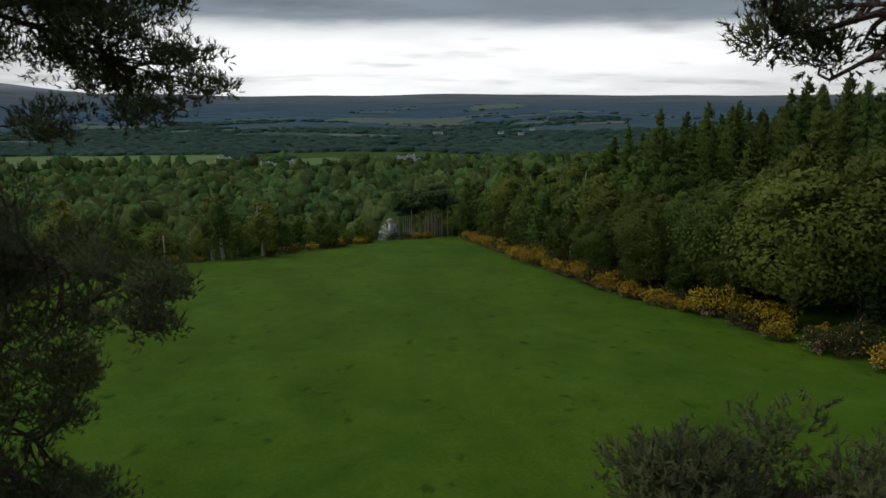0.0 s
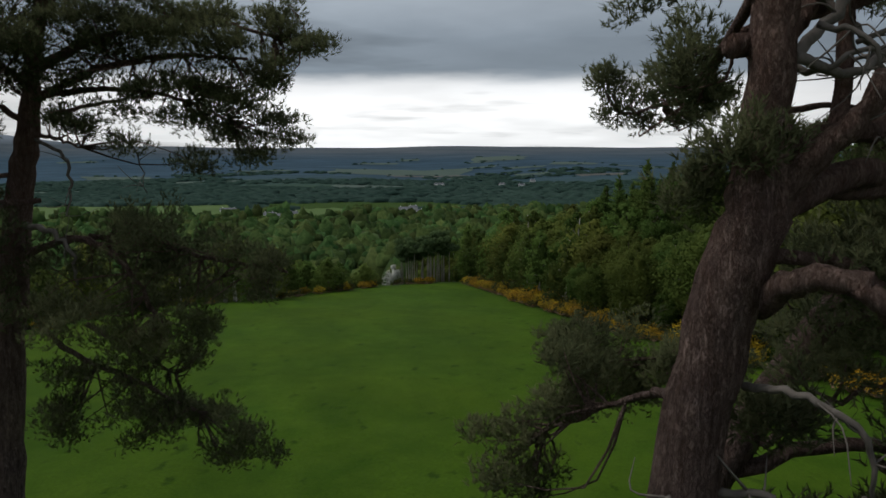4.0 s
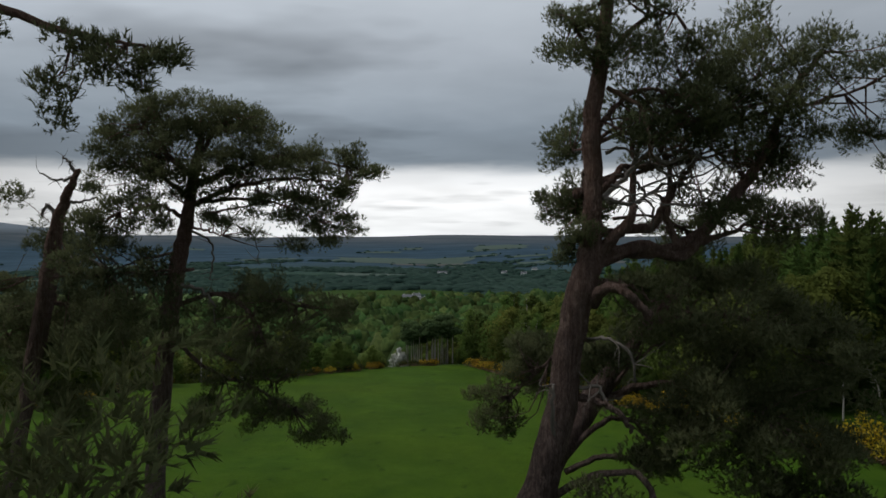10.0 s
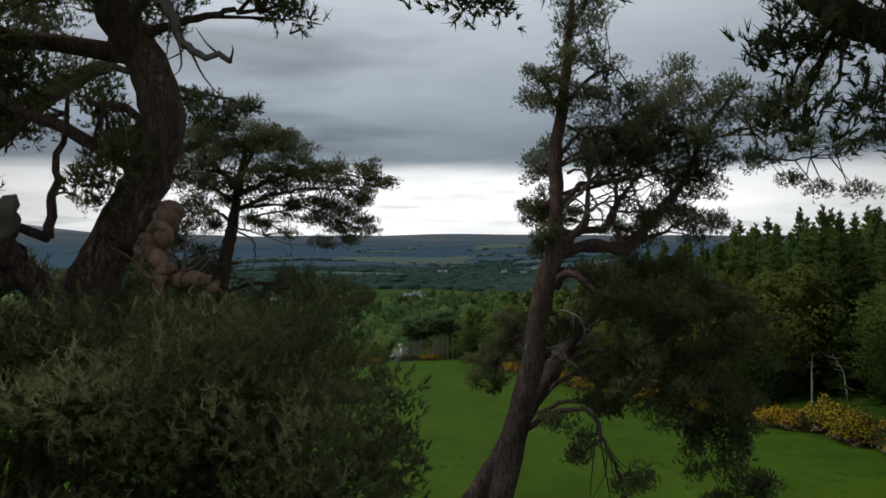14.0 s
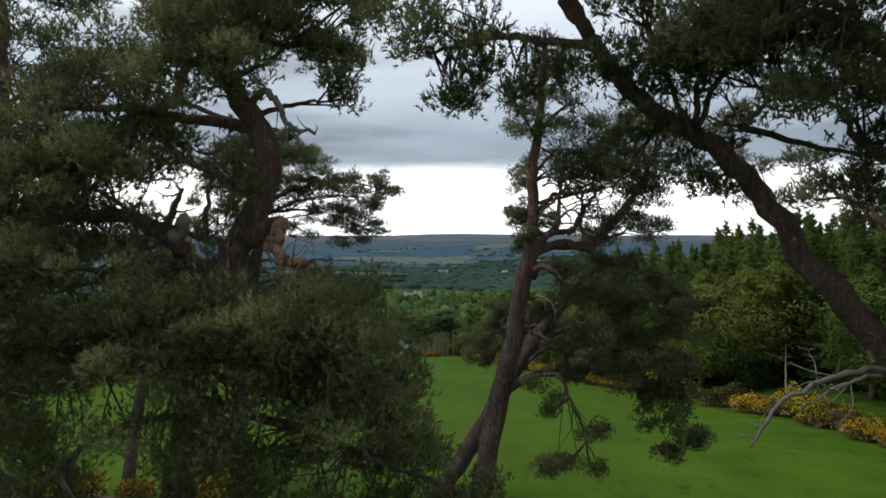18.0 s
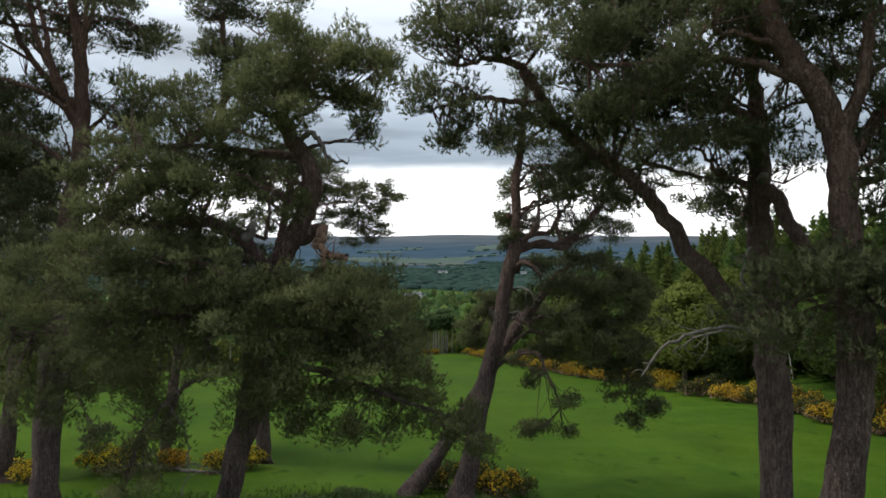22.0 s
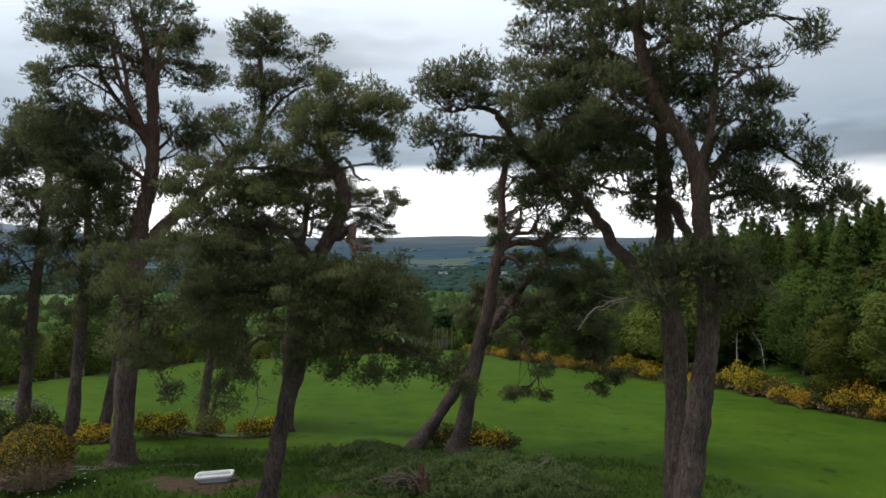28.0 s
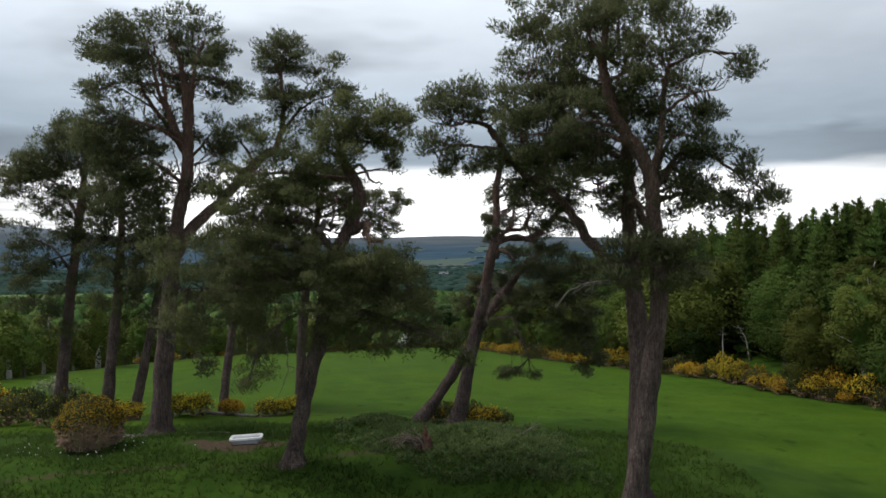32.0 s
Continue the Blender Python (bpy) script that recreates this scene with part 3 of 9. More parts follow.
                v, f = tube(br, 4)
                bag.add(v, f)
        nm = "dead_limb" if dead else "limb"
        branch = part(nm, bag.mesh(nm, (bark, DEADWOOD, TORNWOOD)[dead]), root, ("", "bare grey dead limb", "twisted barkless reddish dead limb")[dead])
        if cl:
            cl, od = np.vstack(cl), np.vstack(od)
            nb, sz, wd = ((7, 0.165, 0.0125), (8, 0.135, 0.0095), (8, 0.112, 0.0075), (9, 0.09, 0.006))[level]
            tri = brushes(cl, od, rng, blades=nb, size=sz, width=wd)
            part("foliage", tris_mesh("foliage", tri, needle, np.repeat(od, nb, 0) + [0, 0, 0.3]), branch)
    return root

# ---------- the pines, one by one ----------
limbs = []
limbs.append(([(-14.1, -4.2, 17.8), (-14.7, -4.7, 18.5), (-15.2, -4.7, 21.1), (-15.5, -5.2, 22.7)], 0.16, 0.05,
              [(-17, -5.4, 23.4, 1.62, 0.95), (-18.3, -4.9, 22.7, 1.38, 0.91), (-16.7, -5.1, 22.2, 1.79, 0.9), (-18.9, -4.6, 22.2, 0.73, 0.56), (-17.8, -6.4, 21.5, 0.55, 0.43)], 0))
limbs.append(([(-14.1, -4.2, 19.7), (-13.8, -3.7, 21.9), (-13.3, -3.7, 23.2)], 0.14, 0.04,
              [(-14, -3.6, 23.7, 1.43, 0.93), (-12.6, -4.5, 22.5, 1, 0.7), (-13.8, -3.7, 22.4, 1.35, 0.71), (-12.8, -3.1, 21.8, 0.97, 0.59), (-12.3, -3, 20.9, 0.97, 0.59), (-11.9, -3.2, 20.2, 0.62, 0.37), (-13.6, -3, 21.2, 1.21, 0.59)], 0))
limbs.append(([(-14.4, -4.2, 20.6), (-15.9, -5, 20.7), (-17.6, -5.2, 20.7)], 0.1, 0.03,
              [(-16.8, -5.8, 20.8, 1.44, 0.75), (-18.3, -5.3, 20.5, 0.97, 0.69), (-18.7, -5.3, 20, 0.58, 0.41), (-18, -6.2, 19.6, 0.51, 0.36)], 0))
limbs.append(([(-14.1, -4.2, 17.5), (-15.5, -5.2, 18.4), (-17.4, -5.6, 18.7)], 0.13, 0.04,
              [(-17.2, -6.1, 18.9, 1.58, 0.75), (-18.5, -5.5, 18.7, 1.29, 0.69), (-18.5, -6.3, 17.8, 1.42, 0.74), (-17.3, -4.8, 18.2, 1.8, 0.84), (-17.1, -6.3, 17.7, 1.24, 0.58), (-15.6, -4.5, 18.4, 1.02, 0.64)], 0))
limbs.append(([(-14.2, -4.2, 15.4), (-15.5, -5.2, 16.5), (-17, -5.7, 16.7)], 0.12, 0.04,
              [(-16.5, -5, 17.3, 1.64, 0.83), (-17.4, -6.1, 17, 1.75, 0.87), (-18.5, -6.1, 17.2, 1.43, 0.7), (-15.7, -5.8, 15.8, 1.44, 0.88), (-17.1, -6.3, 15.9, 1.58, 0.8), (-15, -5.8, 14.7, 1.12, 0.68)], 0))
limbs.append(([(-14.1, -4.2, 16.6), (-13.5, -3.4, 17.7), (-12.9, -3.2, 18.6)], 0.1, 0.03,
              [(-13.1, -3, 19, 0.76, 0.65), (-13, -2.5, 17.6, 0.98, 0.74), (-12.3, -3.6, 18.2, 0.68, 0.57)], 0))
limbs.append(([(-14.9, -4.2, 11.1), (-14, -3.6, 13.1), (-12.6, -2.2, 14.9), (-11.4, -0.7, 17), (-10.4, 0.4, 18)], 0.34, 0.22,
              [], 0))
limbs.append(([(-10.4, 0.4, 18), (-9.9, 0.2, 19.7), (-10, 0, 21.9), (-9.8, -0.2, 23.7)], 0.2, 0.05,
              [(-10.1, 1, 24.6, 1.44, 0.71), (-11, 0.3, 23.8, 1.12, 0.7), (-10.8, -1.1, 23.3, 0.82, 0.52), (-8.8, -0.4, 23.6, 1.03, 0.7), (-10.2, -0.1, 23, 1.56, 0.7), (-11.1, 0.9, 22.9, 0.91, 0.55), (-9.2, -0.2, 22.9, 1.03, 0.62), (-9.8, 0.3, 21.4, 1.57, 0.78), (-8.8, -0.6, 20.7, 1.18, 0.62), (-10.3, 0.4, 20.4, 1.2, 0.63), (-10.8, 0.4, 21.1, 0.75, 0.55), (-10.5, -0.4, 21, 0.56, 0.42)], 0))
limbs.append(([(-10.1, 0.3, 18.9), (-8.6, 0.4, 20.6), (-6.5, 0.2, 21.4)], 0.12, 0.03,
              [(-7.5, 0, 22.2, 0.97, 0.62), (-6.7, -0.6, 21.4, 1.1, 0.62), (-6.2, 0.6, 21.1, 0.98, 0.63), (-7.8, -0.2, 21.3, 1.03, 0.62), (-8.3, -0.2, 20, 1.11, 0.7), (-8.1, -0.8, 19.5, 0.77, 0.49), (-5.9, 0.5, 21.6, 0.68, 0.47), (-6, -0.2, 21.4, 0.57, 0.4), (-8.8, -0.2, 19.1, 1.11, 0.62)], 0))
limbs.append(([(-11.4, -0.7, 17), (-12.1, -0.7, 18.1), (-12.7, -0.8, 18.7)], 0.1, 0.03,
              [(-11.8, -1.5, 18.7, 1.22, 0.76), (-12.8, -1.1, 18.3, 1.16, 0.76), (-11.2, -0.7, 19.2, 1.02, 0.54), (-13.1, -1.1, 17.5, 1.01, 0.69), (-10.9, -1.5, 18.1, 0.79, 0.61)], 0))
limbs.append(([(-12.6, -2.2, 14.9), (-13.2, -2.2, 15.6), (-13.7, -2.2, 15.7)], 0.07, 0.03,
              [(-13.6, -2.2, 15.9, 0.88, 0.67), (-13.1, -2.3, 15.1, 0.77, 0.52), (-13.9, -2.5, 15.1, 0.84, 0.59)], 0))
limbs.append(([(-10.4, 0.4, 18), (-8.5, -0.2, 17.3), (-6.4, -0.8, 16.7)], 0.12, 0.03,
              [(-5.9, -1.3, 16.3, 0.41, 0.31), (-6.7, -1.1, 16.4, 0.55, 0.38), (-7.6, -0.6, 16.8, 0.63, 0.44), (-8, -0.9, 16.6, 0.56, 0.51), (-8.3, -0.5, 15.3, 0.41, 0.52), (-7.1, -1.3, 16, 0.48, 0.29), (-6.6, -0.7, 16, 0.3, 0.24), (-6, -0.5, 16.5, 0.23, 0.2), (-8.4, -0.6, 16, 0.46, 0.39)], 0))
limbs.append(([(-15, -4.2, 8.4), (-13.5, -5.7, 7.4), (-12.8, -6.2, 6.6)], 0.07, 0.02,
              [(-13, -5.9, 7.1, 0.7, 0.61), (-12.4, -6.5, 6.2, 0.63, 0.54), (-11.9, -6.9, 6, 0.52, 0.44), (-13.5, -5.9, 8, 0.7, 0.55)], 0))
limbs.append(([(-14.3, -4.2, 21.2), (-16.1, -4.2, 21.7), (-18, -4.2, 22.4)], 0.06, 0.02,
              [(-19.5, -3.4, 23.1, 1.09, 0.71), (-18, -5.6, 20.2, 1.14, 0.68), (-18.8, -4, 22.2, 1.22, 0.57), (-17.9, -5, 23.4, 1.17, 0.6), (-17.1, -5, 22, 1.04, 0.59), (-17.4, -3.4, 23.8, 1.06, 0.65), (-16.4, -4.6, 21.7, 1.24, 0.56)], 0))
limbs.append(([(-14.3, -4.2, 21.2), (-14.6, -4.2, 21.3), (-14.9, -4.2, 21.7)], 0.06, 0.02,
              [(-15.6, -4.7, 23.8, 1.11, 0.64), (-16.1, -2.7, 21.6, 1.11, 0.68), (-15.5, -3.4, 20.7, 0.96, 0.69), (-14.7, -3.6, 23.6, 1, 0.71), (-14.6, -3.6, 20.3, 0.89, 0.55), (-13.4, -4.3, 22, 0.9, 0.63)], 0))
limbs.append(([(-14.3, -4.2, 21.2), (-13.3, -4.2, 21.1), (-12.3, -4.2, 21.2)], 0.06, 0.02,
              [(-13.6, -2.9, 22.7, 1.26, 0.52), (-12.4, -5.5, 21.3, 1.03, 0.55), (-12.3, -2.9, 20.9, 1.32, 0.49), (-11.3, -4.4, 20.2, 0.89, 0.6)], 0))
limbs.append(([(-14.2, -4.2, 15.4), (-16.2, -4.2, 15.8), (-18.2, -4.2, 16.4)], 0.06, 0.02,
              [(-19.3, -3.3, 17.9, 0.98, 0.68), (-18, -4.7, 17.1, 1.13, 0.68), (-18.3, -4.1, 14.7, 1.07, 0.74), (-17.9, -4.7, 16.7, 1.21, 0.52), (-17.6, -5.4, 17.9, 1.17, 0.75), (-17.5, -5.5, 14.2, 0.89, 0.75), (-17.9, -3.3, 16.4, 0.98, 0.68)], 0))
limbs.append(([(-14.2, -4.2, 15.4), (-15.5, -4.2, 15.7), (-16.8, -4.2, 16.3)], 0.06, 0.02,
              [(-16.8, -5.2, 16.9, 0.91, 0.59), (-17.1, -4.5, 15.5, 1.09, 0.72), (-17.4, -3.2, 19, 1.02, 0.7), (-16.8, -3.9, 17.9, 0.97, 0.51), (-16.5, -4.5, 15.8, 1.18, 0.62), (-16.4, -4.1, 15.3, 0.95, 0.75), (-15.9, -5.2, 14, 0.97, 0.69)], 0))
limbs.append(([(-14.2, -4.2, 15.4), (-14.9, -4.2, 15.1), (-15.6, -4.2, 15.1)], 0.06, 0.02,
              [(-16.6, -3.3, 13, 1.32, 0.57), (-16.4, -3.2, 15, 1.18, 0.56), (-16.4, -2.8, 17.4, 1.02, 0.63), (-15.7, -4, 14.4, 1.01, 0.69), (-15.6, -3.8, 15.8, 1.11, 0.71), (-15.6, -3, 13.4, 1.01, 0.76)], 0))
limbs.append(([(-14.2, -4.2, 15.4), (-14.6, -4.2, 16.5), (-14.9, -4.2, 17.8)], 0.06, 0.02,
              [(-14.8, -3.7, 15, 1.14, 0.54)], 0))
limbs.append(([(-14.1, -4.2, 16.3), (-13.5, -4.2, 16.6), (-12.9, -4.2, 17.1)], 0.06, 0.02,
              [(-14.1, -3.7, 18.5, 0.73, 0.57), (-13.1, -4.7, 15.3, 0.91, 0.47), (-13, -3.6, 17.3, 0.74, 0.59), (-12.4, -5, 14.9, 0.98, 0.47), (-12.4, -3.7, 17.9, 0.98, 0.68), (-12, -4.5, 16.5, 0.67, 0.53)], 0))
limbs.append(([(-14.1, -4.2, 16.3), (-13, -4.2, 16.7), (-12, -4.2, 17.4)], 0.06, 0.02,
              [(-12.1, -4, 17.4, 0.96, 0.56)], 0))
limbs.append(([(-9.9, 0.2, 20.2), (-10, 0.2, 21.1), (-10.1, 0.2, 22.2)], 0.06, 0.02,
              [(-11.1, 1, 22.1, 0.83, 0.51), (-10.4, 0, 24.2, 1, 0.53), (-10.4, 0.8, 23.4, 1.19, 0.67), (-9.9, -0.3, 19.7, 0.83, 0.59), (-10, 0.6, 21.3, 1.24, 0.52), (-9.8, 0.6, 20.9, 1.23, 0.54), (-9.6, 0.2, 24.2, 1.1, 0.76)], 0))
limbs.append(([(-9.9, 0.2, 20.2), (-8.9, 0.2, 21.2), (-7.9, 0.2, 22.5)], 0.06, 0.02,
              [(-9, 0.6, 22.5, 1.12, 0.51), (-8.8, 0.1, 23.6, 0.88, 0.54), (-7.8, 0.6, 22.8, 0.85, 0.51), (-6.9, -0.3, 23, 1.14, 0.61), (-7, 0.5, 20.5, 1.19, 0.64)], 0))
limbs.append(([(-11.6, -1, 16.7), (-12.3, -1, 16.7), (-12.9, -1, 17)], 0.06, 0.02,
              [(-13.8, -1.3, 15.2, 0.78, 0.71), (-13.6, -0.3, 16.7, 0.97, 0.48), (-12.8, -0.9, 17.9, 0.74, 0.59), (-12, -0.5, 19.1, 0.75, 0.65), (-11.7, -1.3, 15.9, 0.92, 0.53)], 0))
limbs.append(([(-11.6, -1, 16.7), (-11.5, -1, 16.7), (-11.3, -1, 17.1)], 0.06, 0.02,
              [(-11.5, -1.9, 16.5, 1.01, 0.7), (-10.9, -0.5, 17.5, 1.1, 0.68)], 0))
limbs.append(([(-14.05, -4.2, 17.4), (-14.3, -3.4, 19.4), (-14.8, -3.0, 21.6), (-15.2, -2.9, 23.6)], 0.12, 0.04,
              [(-16.2, -3.2, 24.6, 1.3, 0.6), (-14.6, -3.4, 25.0, 1.3, 0.6), (-13.2, -3.2, 24.2, 1.1, 0.55), (-17.4, -3.0, 23.6, 1.2, 0.55), (-15.2, -2.6, 23.2, 1.4, 0.6), (-13.4, -2.7, 22.6, 1.2, 0.55), (-16.6, -2.7, 22.4, 1.3, 0.55), (-12.4, -3.0, 22.9, 0.9, 0.5)], 0))
limbs.append(([(-14.05, -4.2, 16.6), (-14.6, -3.4, 17.8), (-15.8, -3.0, 18.6), (-17.0, -2.8, 19.4)], 0.1, 0.03,
              [(-15.0, -2.8, 21.4, 1.3, 0.55), (-16.8, -2.8, 20.6, 1.2, 0.5), (-15.6, -2.7, 19.4, 1.2, 0.5), (-17.4, -2.9, 18.6, 1.1, 0.5), (-14.4, -2.7, 18.2, 1.0, 0.5), (-13.0, -2.8, 20.4, 1.0, 0.5), (-16.2, -2.8, 17.4, 1.1, 0.5)], 0))
for side_, back_ in ((-1.0, -0.5), (-2.1, 0.3), (0.9, -0.6)):
    limbs.append(([(-14.05, -4.2, 16.9), (-14.1 + 0.45 * side_, -4.3 + 0.5 * back_, 18.4), (-14.3 + 0.9 * side_, -4.4 + back_, 20.0), (-14.4 + 1.25 * side_, -4.5 + back_, 21.8), (-14.3 + 1.7 * side_, -4.5 + back_, 23.0)], 0.17, 0.04, [], 0))
    limbs.append(([(-14.3 + 0.8 * side_, -4.4 + 0.8 * back_, 19.6), (-14.6 + 1.5 * side_, -4.6 + back_, 20.6), (-14.8 + 2.2 * side_, -4.7 + back_, 20.9)], 0.07, 0.02, [], 0))
pine("tall scots pine with grey plated bark, standing on the grassy knoll", (-15.5, -4.2, gz(-15.5, -4.2)),
     [(-15.5, -4.2, 2, 0.58), (-15.4, -4.2, 4.4, 0.49), (-15, -4.2, 9.6, 0.43), (-14.6, -4.2, 13.2, 0.36), (-14.1, -4.2, 15.6, 0.33), (-14, -4.2, 17.9, 0.27), (-14.1, -4.2, 19.8, 0.21), (-14.4, -4.2, 21.8, 0.15), (-15, -4.2, 23.6, 0.09)], limbs, 3, dens=1.15)

limbs = []
limbs.append(([(-26.8, 8.8, 14.1), (-28.2, 8.3, 16.6), (-30, 7.8, 17.3)], 0.13, 0.04,
              [(-29.1, 8, 18.4, 2, 1.01), (-30.1, 7.3, 18.1, 1.4, 0.91), (-28.4, 8.6, 19.3, 1.79, 1.02), (-29.5, 7.7, 17.1, 1.98, 0.91), (-29.9, 7.2, 17.3, 1.67, 0.75), (-31.4, 8.4, 16.8, 1.43, 0.74), (-31.4, 7.7, 15.9, 1.23, 0.63), (-28.3, 8.4, 17.6, 1.78, 0.92)], 0))
limbs.append(([(-26.5, 8.8, 16.6), (-27.1, 8.8, 19.1), (-27, 8.3, 20.6)], 0.11, 0.04,
              [(-26.7, 7.8, 20.1, 1.77, 1), (-26.1, 8.2, 19.2, 1.78, 1.01), (-27.8, 9.1, 18.5, 1.81, 0.93), (-25.9, 8.4, 17.8, 1.56, 1.01), (-25.1, 7.8, 17.9, 1.08, 0.7), (-25.6, 8.3, 20.2, 1.34, 0.92)], 0))
limbs.append(([(-26.9, 8.8, 13.7), (-28.3, 9.2, 15), (-29.2, 9.3, 15.4)], 0.08, 0.03,
              [(-28.2, 8.6, 15.8, 1.62, 0.92), (-29.4, 8.9, 14.6, 1.26, 0.74), (-27.6, 9.1, 14.8, 1.35, 0.84), (-26.9, 9.7, 15.4, 1.38, 1.03)], 0))
limbs.append(([(-27.3, 8.8, 10), (-28.9, 8.8, 12.1), (-30.8, 8.8, 12.7)], 0.1, 0.03,
              [(-30, 8.2, 13.1, 1.33, 0.74), (-31.3, 8.7, 12.3, 1.08, 0.64), (-31.2, 8, 12.3, 0.92, 0.54), (-29.9, 9.3, 12.1, 1.28, 0.75), (-31.5, 9.5, 11.3, 1.19, 0.51), (-28.9, 9.5, 8.7, 1.38, 0.84), (-30.3, 9.6, 7.9, 1.28, 0.75), (-28.8, 8.2, 7.7, 0.98, 0.57), (-28.8, 8.5, 7.2, 1.17, 0.64), (-29.1, 9.1, 7, 0.84, 0.46)], 0))
limbs.append(([(-27.1, 8.8, 11.7), (-29.1, 8.3, 10.9), (-30.7, 8.2, 9.6)], 0.08, 0.03,
              [(-29.5, 7.7, 10.1, 1.76, 1.09), (-29.4, 6.9, 9.4, 1.5, 0.91), (-31.3, 8, 10.5, 1.51, 1.01), (-28.6, 8.2, 10.9, 1.52, 0.92), (-29, 7.4, 10.8, 1.13, 0.68), (-26.6, 7.6, 12.1, 1.58, 0.91), (-30.4, 7.8, 8, 1.5, 0.82), (-27.7, 8.1, 6, 1.33, 0.74), (-31.8, 7.5, 13.7, 1.32, 0.72)], 0))
limbs.append(([(-26.9, 8.8, 13.3), (-25.2, 8, 13.7), (-23.9, 7.8, 13.7)], 0.06, 0.02,
              [(-25.4, 8, 13.7, 1.51, 1.01), (-26.3, 8.5, 12.5, 1.52, 0.92), (-26.9, 7.4, 12.9, 1.49, 0.91), (-26.6, 7, 13, 1.28, 0.76), (-24.9, 7.3, 11.3, 1.31, 0.9), (-25.4, 8.2, 11.2, 1.15, 0.78), (-26.6, 8.2, 9.6, 1.33, 0.83)], 0))
limbs.append(([(-26.7, 8.8, 15.4), (-28.6, 8.8, 16.1), (-30.6, 8.8, 17.1)], 0.06, 0.02,
              [(-32.5, 9.1, 17, 1.57, 0.91), (-31.2, 8.7, 17.3, 1.33, 0.87), (-31.2, 9.2, 16.1, 1.2, 0.65), (-30.4, 9.4, 18.8, 1.49, 0.65), (-30.5, 9.5, 17.3, 1.47, 0.74), (-30.2, 9.4, 18.1, 1.71, 0.83), (-30.3, 10.3, 15.3, 1.74, 0.77)], 0))
limbs.append(([(-26.7, 8.8, 15.4), (-27.5, 8.8, 16.7), (-28.4, 8.8, 18.3)], 0.06, 0.02,
              [(-28.3, 7.8, 19.9, 1.46, 0.71), (-28.3, 7.9, 16, 1.3, 0.84), (-28.9, 9.5, 17.9, 1.45, 0.72), (-28.3, 8.6, 19.1, 1.24, 0.71), (-27.5, 7.6, 14.3, 1.4, 0.9), (-28.6, 9.7, 21.5, 1.46, 0.94), (-28.3, 9.2, 19.6, 1.39, 0.83)], 0))
limbs.append(([(-26.7, 8.8, 15.4), (-26.6, 8.8, 16.4), (-26.5, 8.8, 17.7)], 0.06, 0.02,
              [(-28.5, 10.4, 16.1, 1.21, 0.64), (-27.2, 8.5, 20.1, 1.39, 0.67), (-27, 9.2, 16.3, 1.11, 0.76), (-26, 8, 20.5, 1.16, 0.78), (-25.6, 7.9, 17.1, 1.32, 0.6), (-25.7, 8.8, 14.8, 1.16, 0.84), (-25.5, 8.8, 19.2, 1.36, 0.63)], 0))
limbs.append(([(-26.7, 8.8, 15.4), (-25.5, 8.8, 15.3), (-24.3, 8.8, 15.5)], 0.06, 0.02,
              [(-25.6, 9.5, 17.6, 1.22, 0.63), (-24.4, 9, 12.3, 1.72, 0.86), (-23.2, 8.4, 16.6, 1.31, 0.83)], 0))
pine("dark scots pine with spreading crown at the knoll's edge", (-28.3, 8.8, gz(-28.3, 8.8)),
     [(-28.3, 8.8, 0.5, 0.45), (-28, 8.8, 3.8, 0.39), (-27.4, 8.8, 9.6, 0.33), (-26.9, 8.8, 13.7, 0.29), (-26.5, 8.8, 17.4, 0.2), (-26.2, 8.8, 19.9, 0.12)], limbs, 11, dens=1.1)

limbs = []
limbs.append(([(-22.3, 5.7, 14.4), (-23.3, 5.7, 15.9), (-23.7, 5.7, 17.1)], 0.09, 0.03,
              [(-23, 5.6, 17.5, 1.68, 1.05), (-23.8, 6, 16.2, 1.62, 1.15), (-23.7, 5.2, 15.8, 1.17, 0.81), (-24.1, 5.1, 15.7, 1.25, 0.86), (-24.8, 4.9, 15.4, 0.9, 0.62), (-22.2, 5.4, 18, 1.68, 1.05), (-23.7, 5.5, 14.6, 1.43, 0.97)], 0))
limbs.append(([(-22.3, 5.7, 14.8), (-21.3, 5.7, 15.5), (-20.6, 5.7, 15.9)], 0.09, 0.03,
              [(-21.7, 6.2, 16.7, 1.71, 1.15), (-20.3, 4.7, 16.7, 1.17, 0.78), (-20.7, 5.7, 15.3, 1.44, 1.05), (-21.8, 5.4, 15.1, 1.43, 0.95), (-22.3, 4.8, 15.2, 0.99, 0.66), (-20, 4.9, 14, 1.24, 0.86)], 0))
limbs.append(([(-22.4, 5.7, 12.1), (-23.5, 5.7, 12.8), (-24.2, 5.7, 12.7)], 0.07, 0.02,
              [(-23.6, 5.2, 13, 1.25, 0.95), (-22.8, 5.5, 13.2, 1.43, 0.97), (-24.2, 5.6, 11.7, 1.1, 0.87), (-21.6, 6, 12.8, 1.36, 0.97), (-23.2, 5.1, 10.9, 1.09, 0.69)], 0))
limbs.append(([(-22.5, 5.7, 9.8), (-21.3, 5.2, 8.8), (-20.4, 5.2, 8.2)], 0.06, 0.02,
              [(-21.1, 5.5, 9, 1.18, 0.78), (-20.6, 4, 8.7, 0.97, 0.63), (-21.6, 4.9, 8.1, 1.08, 0.77), (-23.5, 5.4, 8.4, 1.18, 0.78), (-23.6, 5.9, 8, 0.92, 0.61), (-20, 4.7, 7.5, 0.91, 0.6)], 0))
